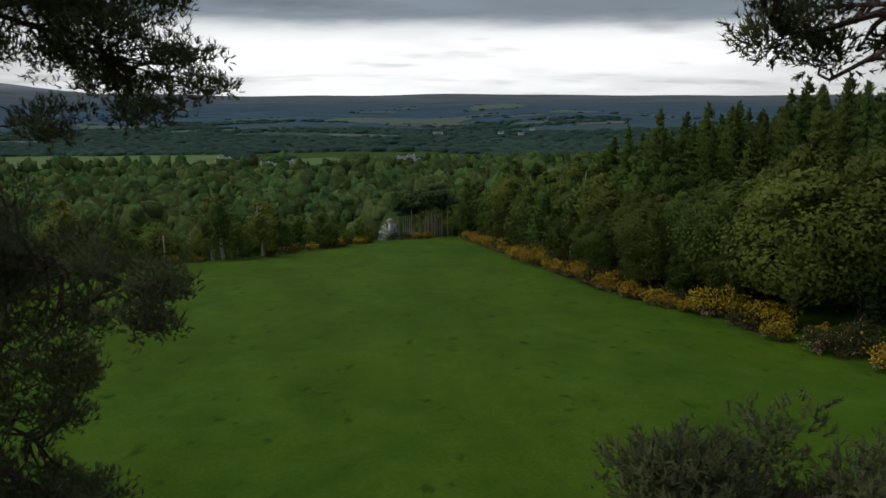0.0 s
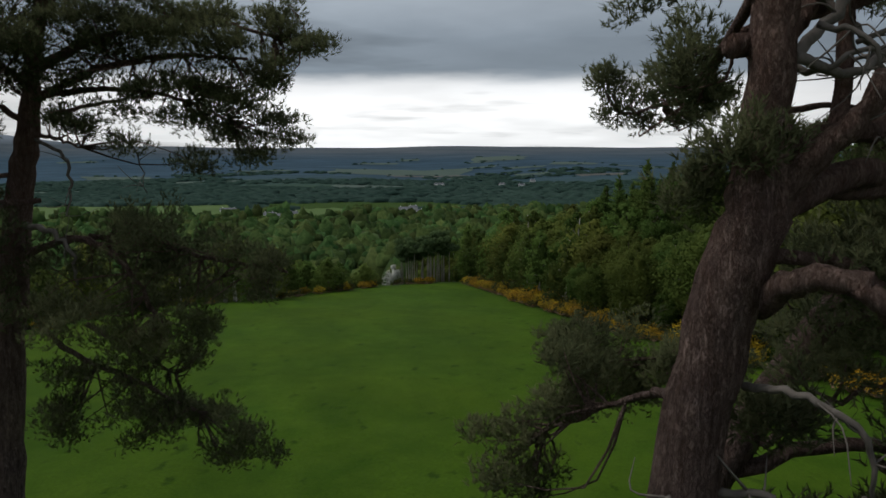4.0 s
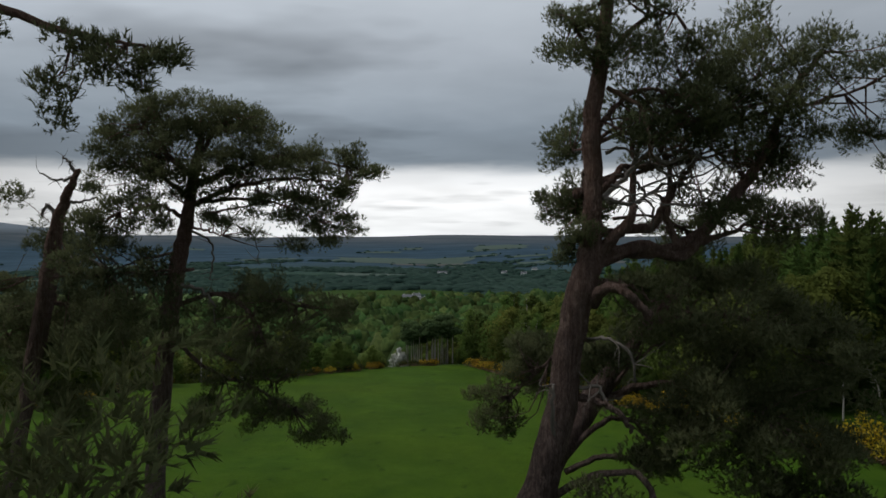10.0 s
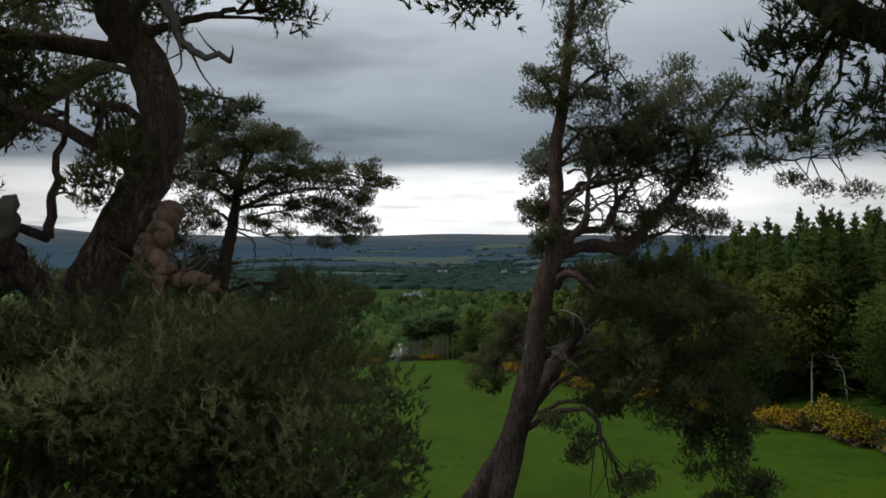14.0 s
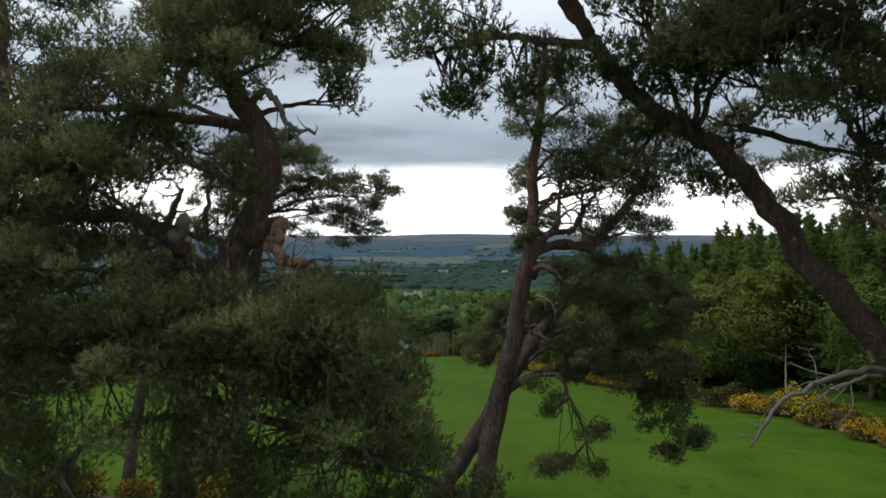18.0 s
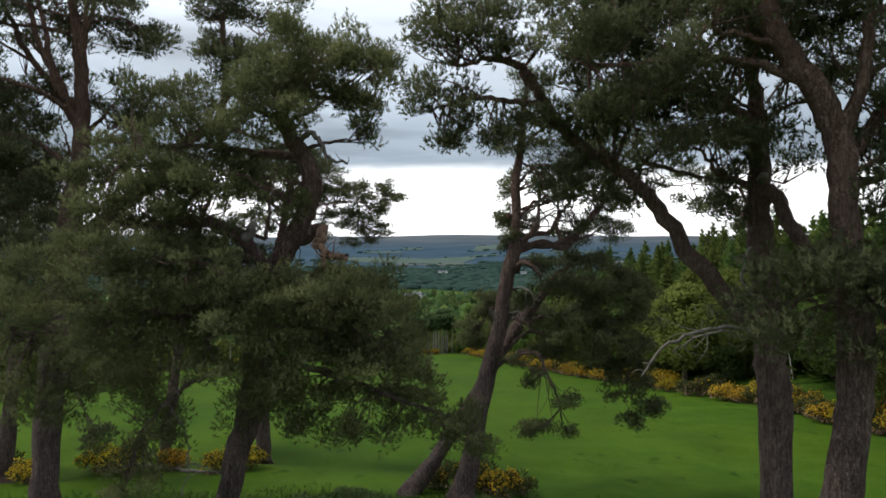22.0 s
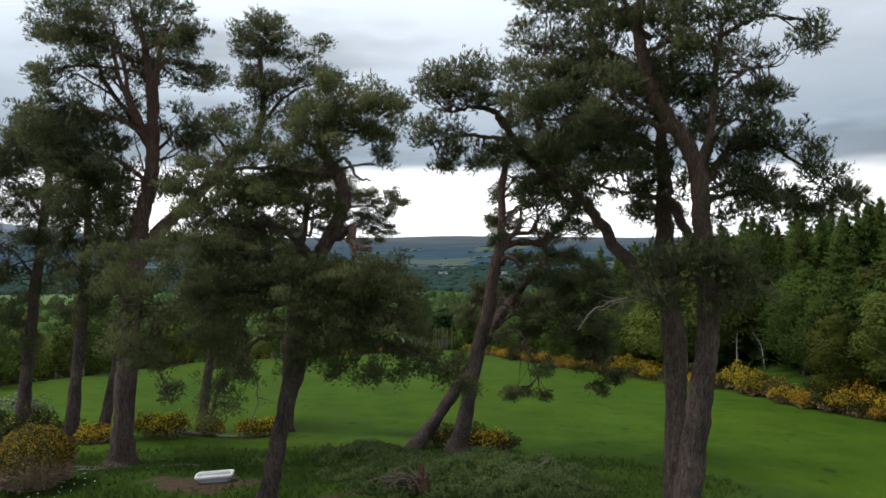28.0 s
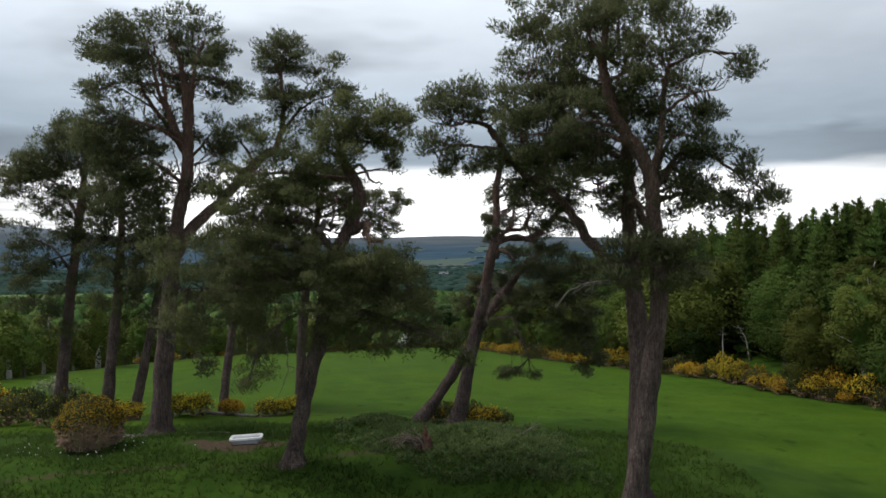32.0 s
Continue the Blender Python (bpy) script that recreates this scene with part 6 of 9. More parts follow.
limbs.append(([(5.3, 2.6, 9.1), (7, 2, 7.9), (8.4, 1.7, 6.3)], 0.08, 0.03,
              [(8.3, 1.3, 7.2, 0.91, 0.65), (8.6, 0.9, 7.1, 0.73, 0.52), (7.7, 1.4, 6.7, 0.81, 0.65), (7.6, 2.3, 6.4, 0.58, 0.47), (7.1, 1.6, 7.1, 0.92, 0.61), (9.2, 2.3, 6, 0.62, 0.62), (8.4, 1.5, 5.5, 0.68, 0.56), (9, 1.6, 4.9, 0.83, 0.46), (8.2, 2, 4.4, 0.56, 0.32), (8.8, 2.6, 4.1, 0.42, 0.26), (9.7, 1.8, 5.1, 0.42, 0.32), (9.3, 1.4, 5.3, 0.31, 0.25), (6.5, 2.3, 7.4, 0.85, 0.53), (7.4, 1.5, 5.7, 0.51, 0.46)], 0))
limbs.append(([(2.3, 2.6, 7.1), (3.3, 2.2, 8.3), (4.1, 2.2, 8.5), (4.8, 2.2, 7.8)], 0.1, 0.04,
              [(4.9, 2, 8.3, 0.84, 0.47), (5.3, 2, 7.7, 0.79, 0.42), (4.1, 1.8, 8.8, 0.61, 0.32)], 0))
limbs.append(([(2.6, 2.3, 7.2), (3.3, 1.8, 7.7), (4, 1.6, 7.7), (4.4, 1.6, 7.4)], 0.09, 0.04,
              [(4.2, 1.5, 7.9, 0.54, 0.36), (4.6, 1.6, 7.5, 0.54, 0.36), (4.1, 1, 7.8, 0.44, 0.3)], 0))
limbs.append(([(3.9, 2.6, 9.3), (4.2, 2, 10), (4.8, 1.6, 10.5)], 0.06, 0.02,
              [(4, 1.8, 10.7, 0.69, 0.41), (3.5, 1.6, 10, 0.55, 0.37), (3.3, 1.4, 10.2, 0.46, 0.31)], 0))
pine("leaning scots pine with a heavy dark drooping side crown", (-1.9, 2, gz(-1.9, 2)),
     [(-1.9, 2, 0.1, 0.41), (-0.8, 2.3, 2.4, 0.36), (0.3, 2.6, 4, 0.34), (1.3, 2.6, 5.6, 0.32), (2.7, 2.6, 8, 0.32), (3.7, 2.9, 9.3, 0.26), (4.9, 3.2, 10.8, 0.2), (6.1, 3.4, 11.9, 0.11)], limbs, 7, dens=1.45, fine=True)

limbs = []
limbs.append(([(-4.1, -11.9, 12.7), (-3.6, -12.4, 12.9), (-3.4, -12.6, 12.9)], 0.2, 0.15,
              [], 0))
limbs.append(([(-3.3, -12.6, 13), (-3.3, -12.8, 12.9), (-3.3, -13, 12.7), (-3.4, -13.1, 12.6), (-3.3, -13.1, 12.5), (-3.1, -13.1, 12.3), (-2.8, -13.2, 12.3), (-2.6, -13.3, 12.2)], 0.135, 0.07,
              [], 2))
limbs.append(([(-3.1, -13.1, 12.4), (-3.2, -13.2, 12.3), (-3.2, -13.3, 11.9)], 0.09, 0.05,
              [], 2))
limbs.append(([(-4.8, -11.9, 11.7), (-5.2, -12.2, 12.3), (-5.5, -12.4, 12.7), (-6.1, -12.7, 13.1), (-7.1, -12.9, 13.1), (-8, -13.1, 13)], 0.2, 0.09,
              [(-7.3, -13.6, 13.9, 0.73, 0.38), (-6.8, -12.9, 14.2, 0.76, 0.39), (-6.1, -14.6, 14.1, 0.53, 0.29), (-8.4, -12.5, 13.8, 0.77, 0.47), (-8.6, -13.3, 13.4, 0.56, 0.39), (-8.4, -14.4, 13.4, 0.44, 0.31), (-7.1, -14, 13.5, 0.57, 0.31), (-5.7, -13.6, 13.9, 0.73, 0.38)], 0))
limbs.append(([(-5.4, -12.4, 12.7), (-5.1, -12.5, 13.1)], 0.16, 0.1,
              [], 1))
limbs.append(([(-3.8, -11.9, 13.4), (-5.1, -12.5, 14.2), (-6.1, -12.7, 14.5)], 0.1, 0.03,
              [(-5.9, -11.8, 14.7, 0.89, 0.41), (-6.5, -12.4, 14.6, 0.78, 0.4), (-5.5, -12.2, 14.1, 0.69, 0.33), (-6.7, -13.6, 14.4, 0.58, 0.32)], 0))
limbs.append(([(-4.1, -11.9, 15.3), (-3.7, -12.3, 15.5), (-3.4, -12.4, 15.2), (-3.2, -12.5, 14.8), (-2.7, -12.5, 14.7)], 0.09, 0.03,
              [], 1))
limbs.append(([(-4, -11.9, 15.1), (-3.1, -12.1, 15.3), (-2.5, -12.2, 15.3)], 0.06, 0.02,
              [(-2.6, -12.1, 15.7, 0.45, 0.3), (-2.3, -11.9, 16.1, 0.46, 0.33), (-2.2, -12.1, 15.4, 0.28, 0.23)], 0))
limbs.append(([(-4.4, -11.9, 15.7), (-5.1, -12.4, 16.1), (-5.7, -12.5, 15.9)], 0.1, 0.03,
              [(-5.2, -13.1, 16.5, 0.59, 0.36), (-5, -13.8, 16.3, 0.49, 0.3), (-4.9, -12.7, 16.1, 0.85, 0.4), (-5.5, -13.3, 15.8, 0.66, 0.39), (-6.5, -11.5, 16.3, 0.56, 0.33), (-5.9, -13, 15.4, 0.61, 0.32), (-4.8, -12.9, 15.4, 0.75, 0.36), (-4.2, -12.8, 16, 0.67, 0.36), (-3.7, -13.7, 15.9, 0.53, 0.29)], 0))
limbs.append(([(-4.5, -11.9, 16.3), (-4, -11.9, 17.1), (-3.3, -11.9, 17.5)], 0.1, 0.03,
              [(-3.9, -12.7, 17.7, 0.76, 0.4), (-4.9, -11.1, 17.7, 0.66, 0.42), (-3.5, -11.7, 17.8, 0.72, 0.38), (-3.8, -10.7, 18.2, 0.62, 0.33), (-2.8, -12.9, 17.1, 0.57, 0.36), (-3.9, -11.5, 17.2, 0.9, 0.42), (-3.8, -12.8, 17, 0.67, 0.33), (-3.1, -11.9, 16.7, 0.79, 0.38), (-4.3, -11.1, 16.7, 0.92, 0.39), (-4.3, -11.6, 18.4, 0.46, 0.26), (-4.1, -13.6, 17.9, 0.36, 0.22), (-2.6, -12.5, 17.5, 0.31, 0.3), (-2.6, -13, 17.3, 0.23, 0.24), (-5.4, -12, 17.1, 0.53, 0.3)], 0))
limbs.append(([(-4.3, -11.9, 16.7), (-3.2, -11.4, 16.6), (-2.4, -11.1, 17.2)], 0.08, 0.02,
              [(-2.6, -11.2, 16.9, 0.63, 0.34), (-2.3, -10.8, 17.5, 0.56, 0.31), (-1.8, -10.9, 17.6, 0.48, 0.31), (-1.7, -11.6, 17.5, 0.32, 0.23), (-2.9, -11.1, 16.5, 0.63, 0.34), (-2.3, -11.1, 16.5, 0.44, 0.31), (-2.1, -10.8, 17.9, 0.3, 0.24)], 0))
limbs.append(([(-5.1, -11.9, 11.2), (-5.9, -13.3, 12), (-7.2, -13.9, 12.3)], 0.1, 0.03,
              [(-7.5, -14.4, 12.5, 0.77, 0.44), (-7.3, -14.3, 12.3, 0.59, 0.34), (-7.1, -13.2, 12.6, 0.9, 0.42), (-8.3, -14.6, 12.3, 0.76, 0.46), (-9.3, -14, 12.5, 0.63, 0.45), (-9.5, -13.3, 12.5, 0.57, 0.39), (-5.9, -14.2, 12.3, 0.78, 0.4), (-9.5, -14.4, 12.1, 0.56, 0.44), (-9.8, -14.6, 12.1, 0.44, 0.35), (-5, -14.4, 11.6, 0.69, 0.37), (-7.9, -14.2, 11.9, 0.78, 0.44), (-6.9, -13.4, 11.9, 0.81, 0.46)], 0, 2))
limbs.append(([(-4.7, -11.9, 11.8), (-5.5, -12.5, 12.3), (-6.6, -12.9, 12.5)], 0.09, 0.03,
              [(-7.4, -12.2, 12.8, 0.85, 0.56), (-8, -11.9, 12.6, 0.6, 0.41), (-6.4, -12.4, 12.3, 0.84, 0.56), (-5.6, -12.1, 11.42, 0.75, 0.48), (-5.8, -11.5, 12.1, 0.55, 0.36), (-7.3, -12.8, 12, 0.81, 0.55), (-6, -12.5, 12.9, 0.73, 0.4), (-7.5, -12.7, 13.4, 0.62, 0.46), (-6.8, -12.5, 13.2, 0.63, 0.4)], 0, 2))
limbs.append(([(-3.7, -11.9, 14), (-4, -12.2, 14.2), (-4.3, -12.4, 14.2)], 0.08, 0.03,
              [(-4.4, -12.3, 14.2, 0.35, 0.29), (-3.9, -12.7, 13.6, 0.26, 0.26), (-4.2, -12.1, 13.7, 0.23, 0.23), (-4.3, -12.4, 13.3, 0.29, 0.3)], 0, 2))
limbs.append(([(-5.1, -11.9, 10.5), (-3.9, -12.7, 11.1), (-2.6, -13.3, 11), (-1.6, -13.5, 10.4)], 0.16, 0.05,
              [(-3.1, -14.3, 11.36, 0.94, 0.42), (-2.5, -13.5, 11.6, 1.07, 0.58), (-1.7, -13.1, 11.3, 0.9, 0.58), (-2.9, -13.6, 11, 1.16, 0.6), (-1.9, -14.4, 10.8, 1.11, 0.62), (-1.3, -12.5, 10.4, 0.74, 0.59), (-3.6, -13.7, 10.7, 1.06, 0.6), (-2.6, -13.6, 10.1, 1.25, 0.6), (-1.4, -14, 9.9, 0.95, 0.55), (-3.3, -13.8, 9.9, 1.06, 0.52), (-3, -12.4, 9.6, 0.8, 0.39), (-1.9, -14.2, 9.6, 1.12, 0.51), (-0.9, -14.1, 9.5, 0.67, 0.55), (-0.6, -14.5, 9.6, 0.44, 0.37)], 0, 2))
limbs.append(([(-5.2, -11.9, 9.6), (-3.6, -12.7, 9.4), (-2, -13.1, 8.9), (-0.2, -13.1, 8.3)], 0.11, 0.03,
              [(-2.3, -13.5, 8.8, 1.07, 0.49), (-3.2, -13.3, 8.9, 0.99, 0.49), (-3.3, -13.9, 8.9, 0.67, 0.35), (-1.5, -12.4, 8.6, 1.03, 0.51), (-1, -12.5, 8.6, 0.72, 0.37), (-0.7, -12.4, 8.4, 0.74, 0.51), (-1.6, -13.2, 8, 0.99, 0.41), (-2.7, -12.9, 7.9, 0.9, 0.37), (-2.4, -13.9, 8.2, 0.57, 0.25), (-0.5, -13, 7.9, 0.73, 0.45), (-0.2, -14.2, 8.3, 0.48, 0.32), (0.2, -13.9, 8, 0.65, 0.48), (0.5, -13.6, 8.4, 0.42, 0.33), (0.3, -13.8, 8.3, 0.24, 0.21)], 0, 2))
limbs.append(([(-5.2, -11.9, 9.6), (-3.6, -12.7, 9.4), (-2, -13.1, 8.9), (-0.2, -13.1, 8.3)], 0.11, 0.03,
              [(0.7, -12.7, 7.3, 0.45, 0.38), (0.6, -12, 7, 0.31, 0.27), (-3.5, -13.6, 8.1, 0.7, 0.33), (-4, -12.5, 7.7, 0.43, 0.23)], 0, 2))
limbs.append(([(-5, -11.9, 10.7), (-5.6, -12.9, 11.1), (-6.4, -13.5, 11), (-7.2, -13.9, 10.9)], 0.14, 0.05,
              [(-3.9, -14.3, 11.3, 0.74, 0.47), (-4.2, -12.9, 11.3, 0.47, 0.32), (-4.9, -14.2, 11.1, 0.84, 0.51), (-5, -15.4, 10.9, 0.57, 0.36), (-5.9, -13.8, 11.3, 0.96, 0.56), (-6.2, -14.4, 11.5, 0.7, 0.42), (-5.4, -14, 10.5, 0.95, 0.56), (-6.7, -13.7, 11.2, 0.96, 0.6), (-6, -14.7, 10.4, 1, 0.54), (-4.3, -14.3, 10.2, 0.84, 0.51), (-5.1, -13.6, 9.5, 0.87, 0.52), (-5.5, -14.6, 9.6, 0.82, 0.47), (-4, -14.3, 9.4, 0.74, 0.42), (-3.9, -14.7, 9.3, 0.46, 0.29)], 0, 2))
limbs.append(([(-5, -11.9, 10.7), (-5.6, -12.9, 11.1), (-6.4, -13.5, 11), (-7.2, -13.9, 10.9)], 0.14, 0.05,
              [(-4.7, -13.5, 8.6, 0.7, 0.37)], 0, 2))
limbs.append(([(-6, -12.9, 10.6), (-7.3, -13.7, 10.9), (-8.2, -14.1, 11)], 0.1, 0.04,
              [(-7.1, -14.8, 11.5, 0.99, 0.58), (-7.9, -14.9, 11.7, 0.99, 0.56), (-7.7, -14.4, 10.8, 1.02, 0.59), (-8.4, -15, 11, 0.9, 0.56), (-6.9, -14.7, 10.3, 0.91, 0.49), (-8.1, -12.7, 10.1, 0.71, 0.39), (-7.9, -14.8, 10.1, 1, 0.54), (-8.9, -14.9, 11.7, 0.73, 0.54), (-9.4, -13.3, 10.1, 0.88, 0.54), (-7.8, -13.2, 9.3, 0.79, 0.45)], 0, 3))
limbs.append(([(-5.2, -11.9, 9.3), (-6, -12.9, 9.3), (-6.9, -13.5, 8.8), (-7.6, -13.7, 7.9)], 0.08, 0.03,
              [(-7.9, -13.1, 8.7, 0.67, 0.45), (-7.6, -13.2, 8.1, 0.71, 0.49), (-8.1, -13.3, 7.7, 0.67, 0.54), (-6.9, -14.1, 7.8, 0.67, 0.44), (-8.2, -13.1, 6.9, 0.71, 0.49), (-7.1, -14.2, 7.1, 0.57, 0.4), (-8.2, -13.5, 6.4, 0.58, 0.37), (-7.9, -14.2, 6.6, 0.4, 0.27), (-6.5, -14, 8.2, 0.57, 0.36)], 0, 3))
limbs.append(([(-6.9, -13.5, 8.6), (-6.4, -13.6, 7.6), (-6.6, -13.6, 6.4)], 0.03, 0.01,
              [], 1))
limbs.append(([(-4.6, -11.9, 15.7), (-4.4, -11.9, 16.1), (-4.2, -11.9, 16.7)], 0.06, 0.02,
              [(-5.1, -13, 15.7, 0.76, 0.47), (-4.7, -12.6, 16.7, 0.74, 0.53), (-4.8, -12.2, 17.2, 0.96, 0.44), (-4.3, -11.8, 15.8, 0.89, 0.46), (-4, -12.9, 16.9, 1, 0.46), (-3.2, -12.1, 16.7, 1.04, 0.48), (-2.7, -12.7, 17.2, 0.94, 0.47)], 0))
limbs.append(([(-4.6, -11.9, 15.7), (-3.4, -11.9, 16.4), (-2.2, -11.9, 17.3)], 0.06, 0.02,
              [(-2.5, -11.7, 16.4, 0.77, 0.45), (-2.4, -12.3, 17.8, 0.76, 0.53), (-2.2, -11, 17.9, 0.87, 0.42), (-1.8, -12.6, 16.9, 0.73, 0.55)], 0))
limbs.append(([(-4.9, -12.2, 12.7), (-6.2, -12.2, 13.2), (-7.4, -12.2, 13.9)], 0.06, 0.02,
              [(-8.3, -13.2, 13.1, 1.07, 0.46), (-7.9, -12.7, 14, 0.89, 0.55), (-7.8, -11.5, 14.5, 1.11, 0.45), (-7.4, -12.6, 13.1, 1.17, 0.42), (-7.2, -12.2, 14.1, 0.78, 0.41), (-6.8, -12.4, 13.9, 0.92, 0.44), (-6.1, -13, 14.2, 0.79, 0.52)], 0))
limbs.append(([(-4.9, -12.2, 12.7), (-4.8, -12.2, 13.5), (-4.6, -12.2, 14.5)], 0.06, 0.02,
              [(-6, -11.8, 14.6, 0.84, 0.47)], 0))
limbs.append(([(-5.1, -12.6, 10.4), (-8.2, -12.6, 10.2), (-11.3, -12.6, 10.3)], 0.06, 0.02,
              [(-11.2, -13.6, 12, 1.04, 0.44), (-11.6, -12.4, 11.1, 1.12, 0.56), (-11.7, -12.1, 10.4, 0.9, 0.61), (-11.1, -12.9, 8.7, 0.96, 0.6), (-11.2, -12.3, 9.9, 0.91, 0.47), (-10.8, -13.3, 9.1, 0.88, 0.61), (-10.5, -13.2, 10.8, 1.12, 0.42)], 0, 2))
limbs.append(([(-5.1, -12.6, 10.4), (-7.7, -12.6, 10), (-10.3, -12.6, 9.9)], 0.06, 0.02,
              [(-10.6, -13, 8.5, 0.99, 0.64), (-11, -11.6, 9.6, 1.08, 0.51), (-10.6, -12.2, 8.1, 0.87, 0.51), (-10.5, -12.2, 11.2, 0.94, 0.62), (-10.3, -12, 12, 0.99, 0.48), (-10.2, -12.3, 9, 0.91, 0.57), (-9.6, -12, 10.6, 1, 0.53)], 0, 2))
limbs.append(([(-5.1, -12.6, 10.4), (-7, -12.6, 10.4), (-8.9, -12.6, 10.6)], 0.06, 0.02,
              [(-9.4, -11.9, 11.8, 1.04, 0.54), (-9.2, -12.5, 12.7, 0.79, 0.42), (-9.3, -12.1, 9, 0.9, 0.45), (-9.4, -11.6, 12.2, 1.25, 0.65), (-8.9, -12.6, 9.7, 1.23, 0.62), (-8.2, -13.5, 9.5, 0.76, 0.47), (-8.3, -12.3, 9, 1.11, 0.47)], 0, 2))
limbs.append(([(-5.1, -12.6, 10.4), (-6.4, -12.6, 10.4), (-7.6, -12.6, 10.5)], 0.06, 0.02,
              [(-7.7, -13.7, 11.2, 1.04, 0.6), (-8.1, -12, 8.6, 1.1, 0.63), (-7.7, -12.8, 11.7, 0.86, 0.54), (-7.5, -12.6, 10.7, 0.99, 0.48), (-7.5, -12.3, 8.3, 0.92, 0.45), (-7.2, -13.2, 10.4, 0.8, 0.42), (-7.5, -11.8, 12.8, 1.26, 0.52)], 0, 2))
limbs.append(([(-5.1, -12.6, 10.4), (-5.5, -12.6, 10.6), (-5.9, -12.6, 11)], 0.06, 0.02,
              [(-7.1, -11.7, 10.5, 0.98, 0.49), (-6.7, -13, 12.5, 1.17, 0.53), (-6.1, -13.1, 11.3, 1.02, 0.6), (-5.7, -12.8, 10.9, 0.94, 0.6), (-5.4, -12.1, 8.3, 1.09, 0.56), (-5.1, -12.9, 11.3, 1.01, 0.42), (-5, -13.1, 11.51, 1.11, 0.61)], 0, 2))
limbs.append(([(-5.1, -12.6, 10.4), (-4.6, -12.6, 10.1), (-4.1, -12.6, 10)], 0.06, 0.02,
              [(-4.8, -11.9, 8.5, 1.23, 0.51), (-4.5, -13.5, 9.5, 0.83, 0.41), (-4.1, -12.7, 8.3, 1.08, 0.59), (-4.1, -12, 10.4, 1.23, 0.65), (-3.9, -12.9, 10.8, 0.96, 0.53), (-3.7, -13.4, 11.48, 0.9, 0.53), (-3.5, -12.8, 10.1, 1.17, 0.49)], 0, 2))
limbs.append(([(-5.1, -12.6, 10.4), (-3.8, -12.6, 10.5), (-2.5, -12.6, 10.8)], 0.06, 0.02,
              [(-3.2, -13.7, 11, 0.78, 0.57), (-3.1, -12.8, 10.4, 1.06, 0.51), (-2.8, -12.2, 11.41, 0.94, 0.49), (-2.3, -13.1, 9.7, 1.17, 0.64), (-2, -12.4, 9.9, 0.97, 0.55), (-2, -12, 11.6, 1.1, 0.48), (-1.8, -11.9, 11, 0.95, 0.62)], 0, 2))
limbs.append(([(-5.1, -12.6, 10.4), (-3.3, -12.6, 9.8), (-1.5, -12.6, 9.5)], 0.06, 0.02,
              [(-1.7, -12.2, 8.7, 0.89, 0.65), (-1.5, -13.3, 9.7, 1.08, 0.47), (-1.2, -11.6, 9.9, 1.25, 0.53), (-2.6, -13.5, 11.5, 0.85, 0.45), (-2.35, -13.1, 11.2, 0.9, 0.5), (-2.8, -13.3, 11.0, 0.9, 0.5), (-2.6, -12.9, 10.8, 0.9, 0.5), (-2.0, -12.9, 10.9, 0.8, 0.45)], 0, 2))
limbs.append(([(-4.1, -11.9, 14.9), (-5.2, -12.2, 15.0), (-6.6, -12.6, 15.1), (-8.0, -13.0, 15.0)], 0.13, 0.04,
              [(-6.0, -12.0, 15.6, 0.8, 0.42), (-6.9, -12.8, 15.7, 0.9, 0.45), (-7.9, -12.4, 15.5, 0.9, 0.45), (-6.2, -12.9, 14.9, 0.8, 0.4), (-7.2, -13.3, 14.9, 0.85, 0.42), (-8.2, -13.2, 14.7, 0.9, 0.42), (-8.9, -12.6, 15.2, 0.85, 0.42),
               (-6.6, -12.2, 14.1, 0.8, 0.4), (-7.6, -12.6, 13.9, 0.85, 0.4), (-8.6, -13.0, 13.7, 0.85, 0.4), (-9.4, -13.2, 14.4, 0.8, 0.4), (-6.9, -12.3, 16.6, 0.85, 0.45), (-8.0, -12.7, 16.5, 0.8, 0.45)], 0))
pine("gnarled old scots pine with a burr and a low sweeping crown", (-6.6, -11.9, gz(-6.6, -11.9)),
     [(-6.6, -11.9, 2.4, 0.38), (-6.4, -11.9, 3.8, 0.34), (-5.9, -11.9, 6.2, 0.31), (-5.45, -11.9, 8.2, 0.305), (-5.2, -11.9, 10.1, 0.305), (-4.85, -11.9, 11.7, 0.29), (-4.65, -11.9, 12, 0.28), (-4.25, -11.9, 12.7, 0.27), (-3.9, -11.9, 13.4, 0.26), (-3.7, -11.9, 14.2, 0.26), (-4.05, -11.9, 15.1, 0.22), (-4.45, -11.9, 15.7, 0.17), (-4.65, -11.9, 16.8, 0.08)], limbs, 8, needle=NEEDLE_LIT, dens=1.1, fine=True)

limbs = []
limbs.append(([(7.3, -14.4, 10.3), (6.61, -14.29, 11.04), (5.71, -14.14, 12.22), (4.76, -13.96, 13.58), (4.01, -13.83, 14.34), (3.03, -13.67, 15.04), (2.57, -13.61, 15.51), (2.16, -13.63, 16.12), (1.76, -13.67, 16.66)], 0.24, 0.09,
              [(2.99, -13.87, 14.36, 0.57, 0.29), (3.67, -13.74, 13.88, 0.56, 0.29), (4.13, -13.96, 13.49, 0.43, 0.23), (3.42, -13.74, 14.56, 0.56, 0.29), (4.6, -13.81, 14.42, 0.63, 0.33), (2.85, -13.94, 13.75, 0.43, 0.27)], 0))
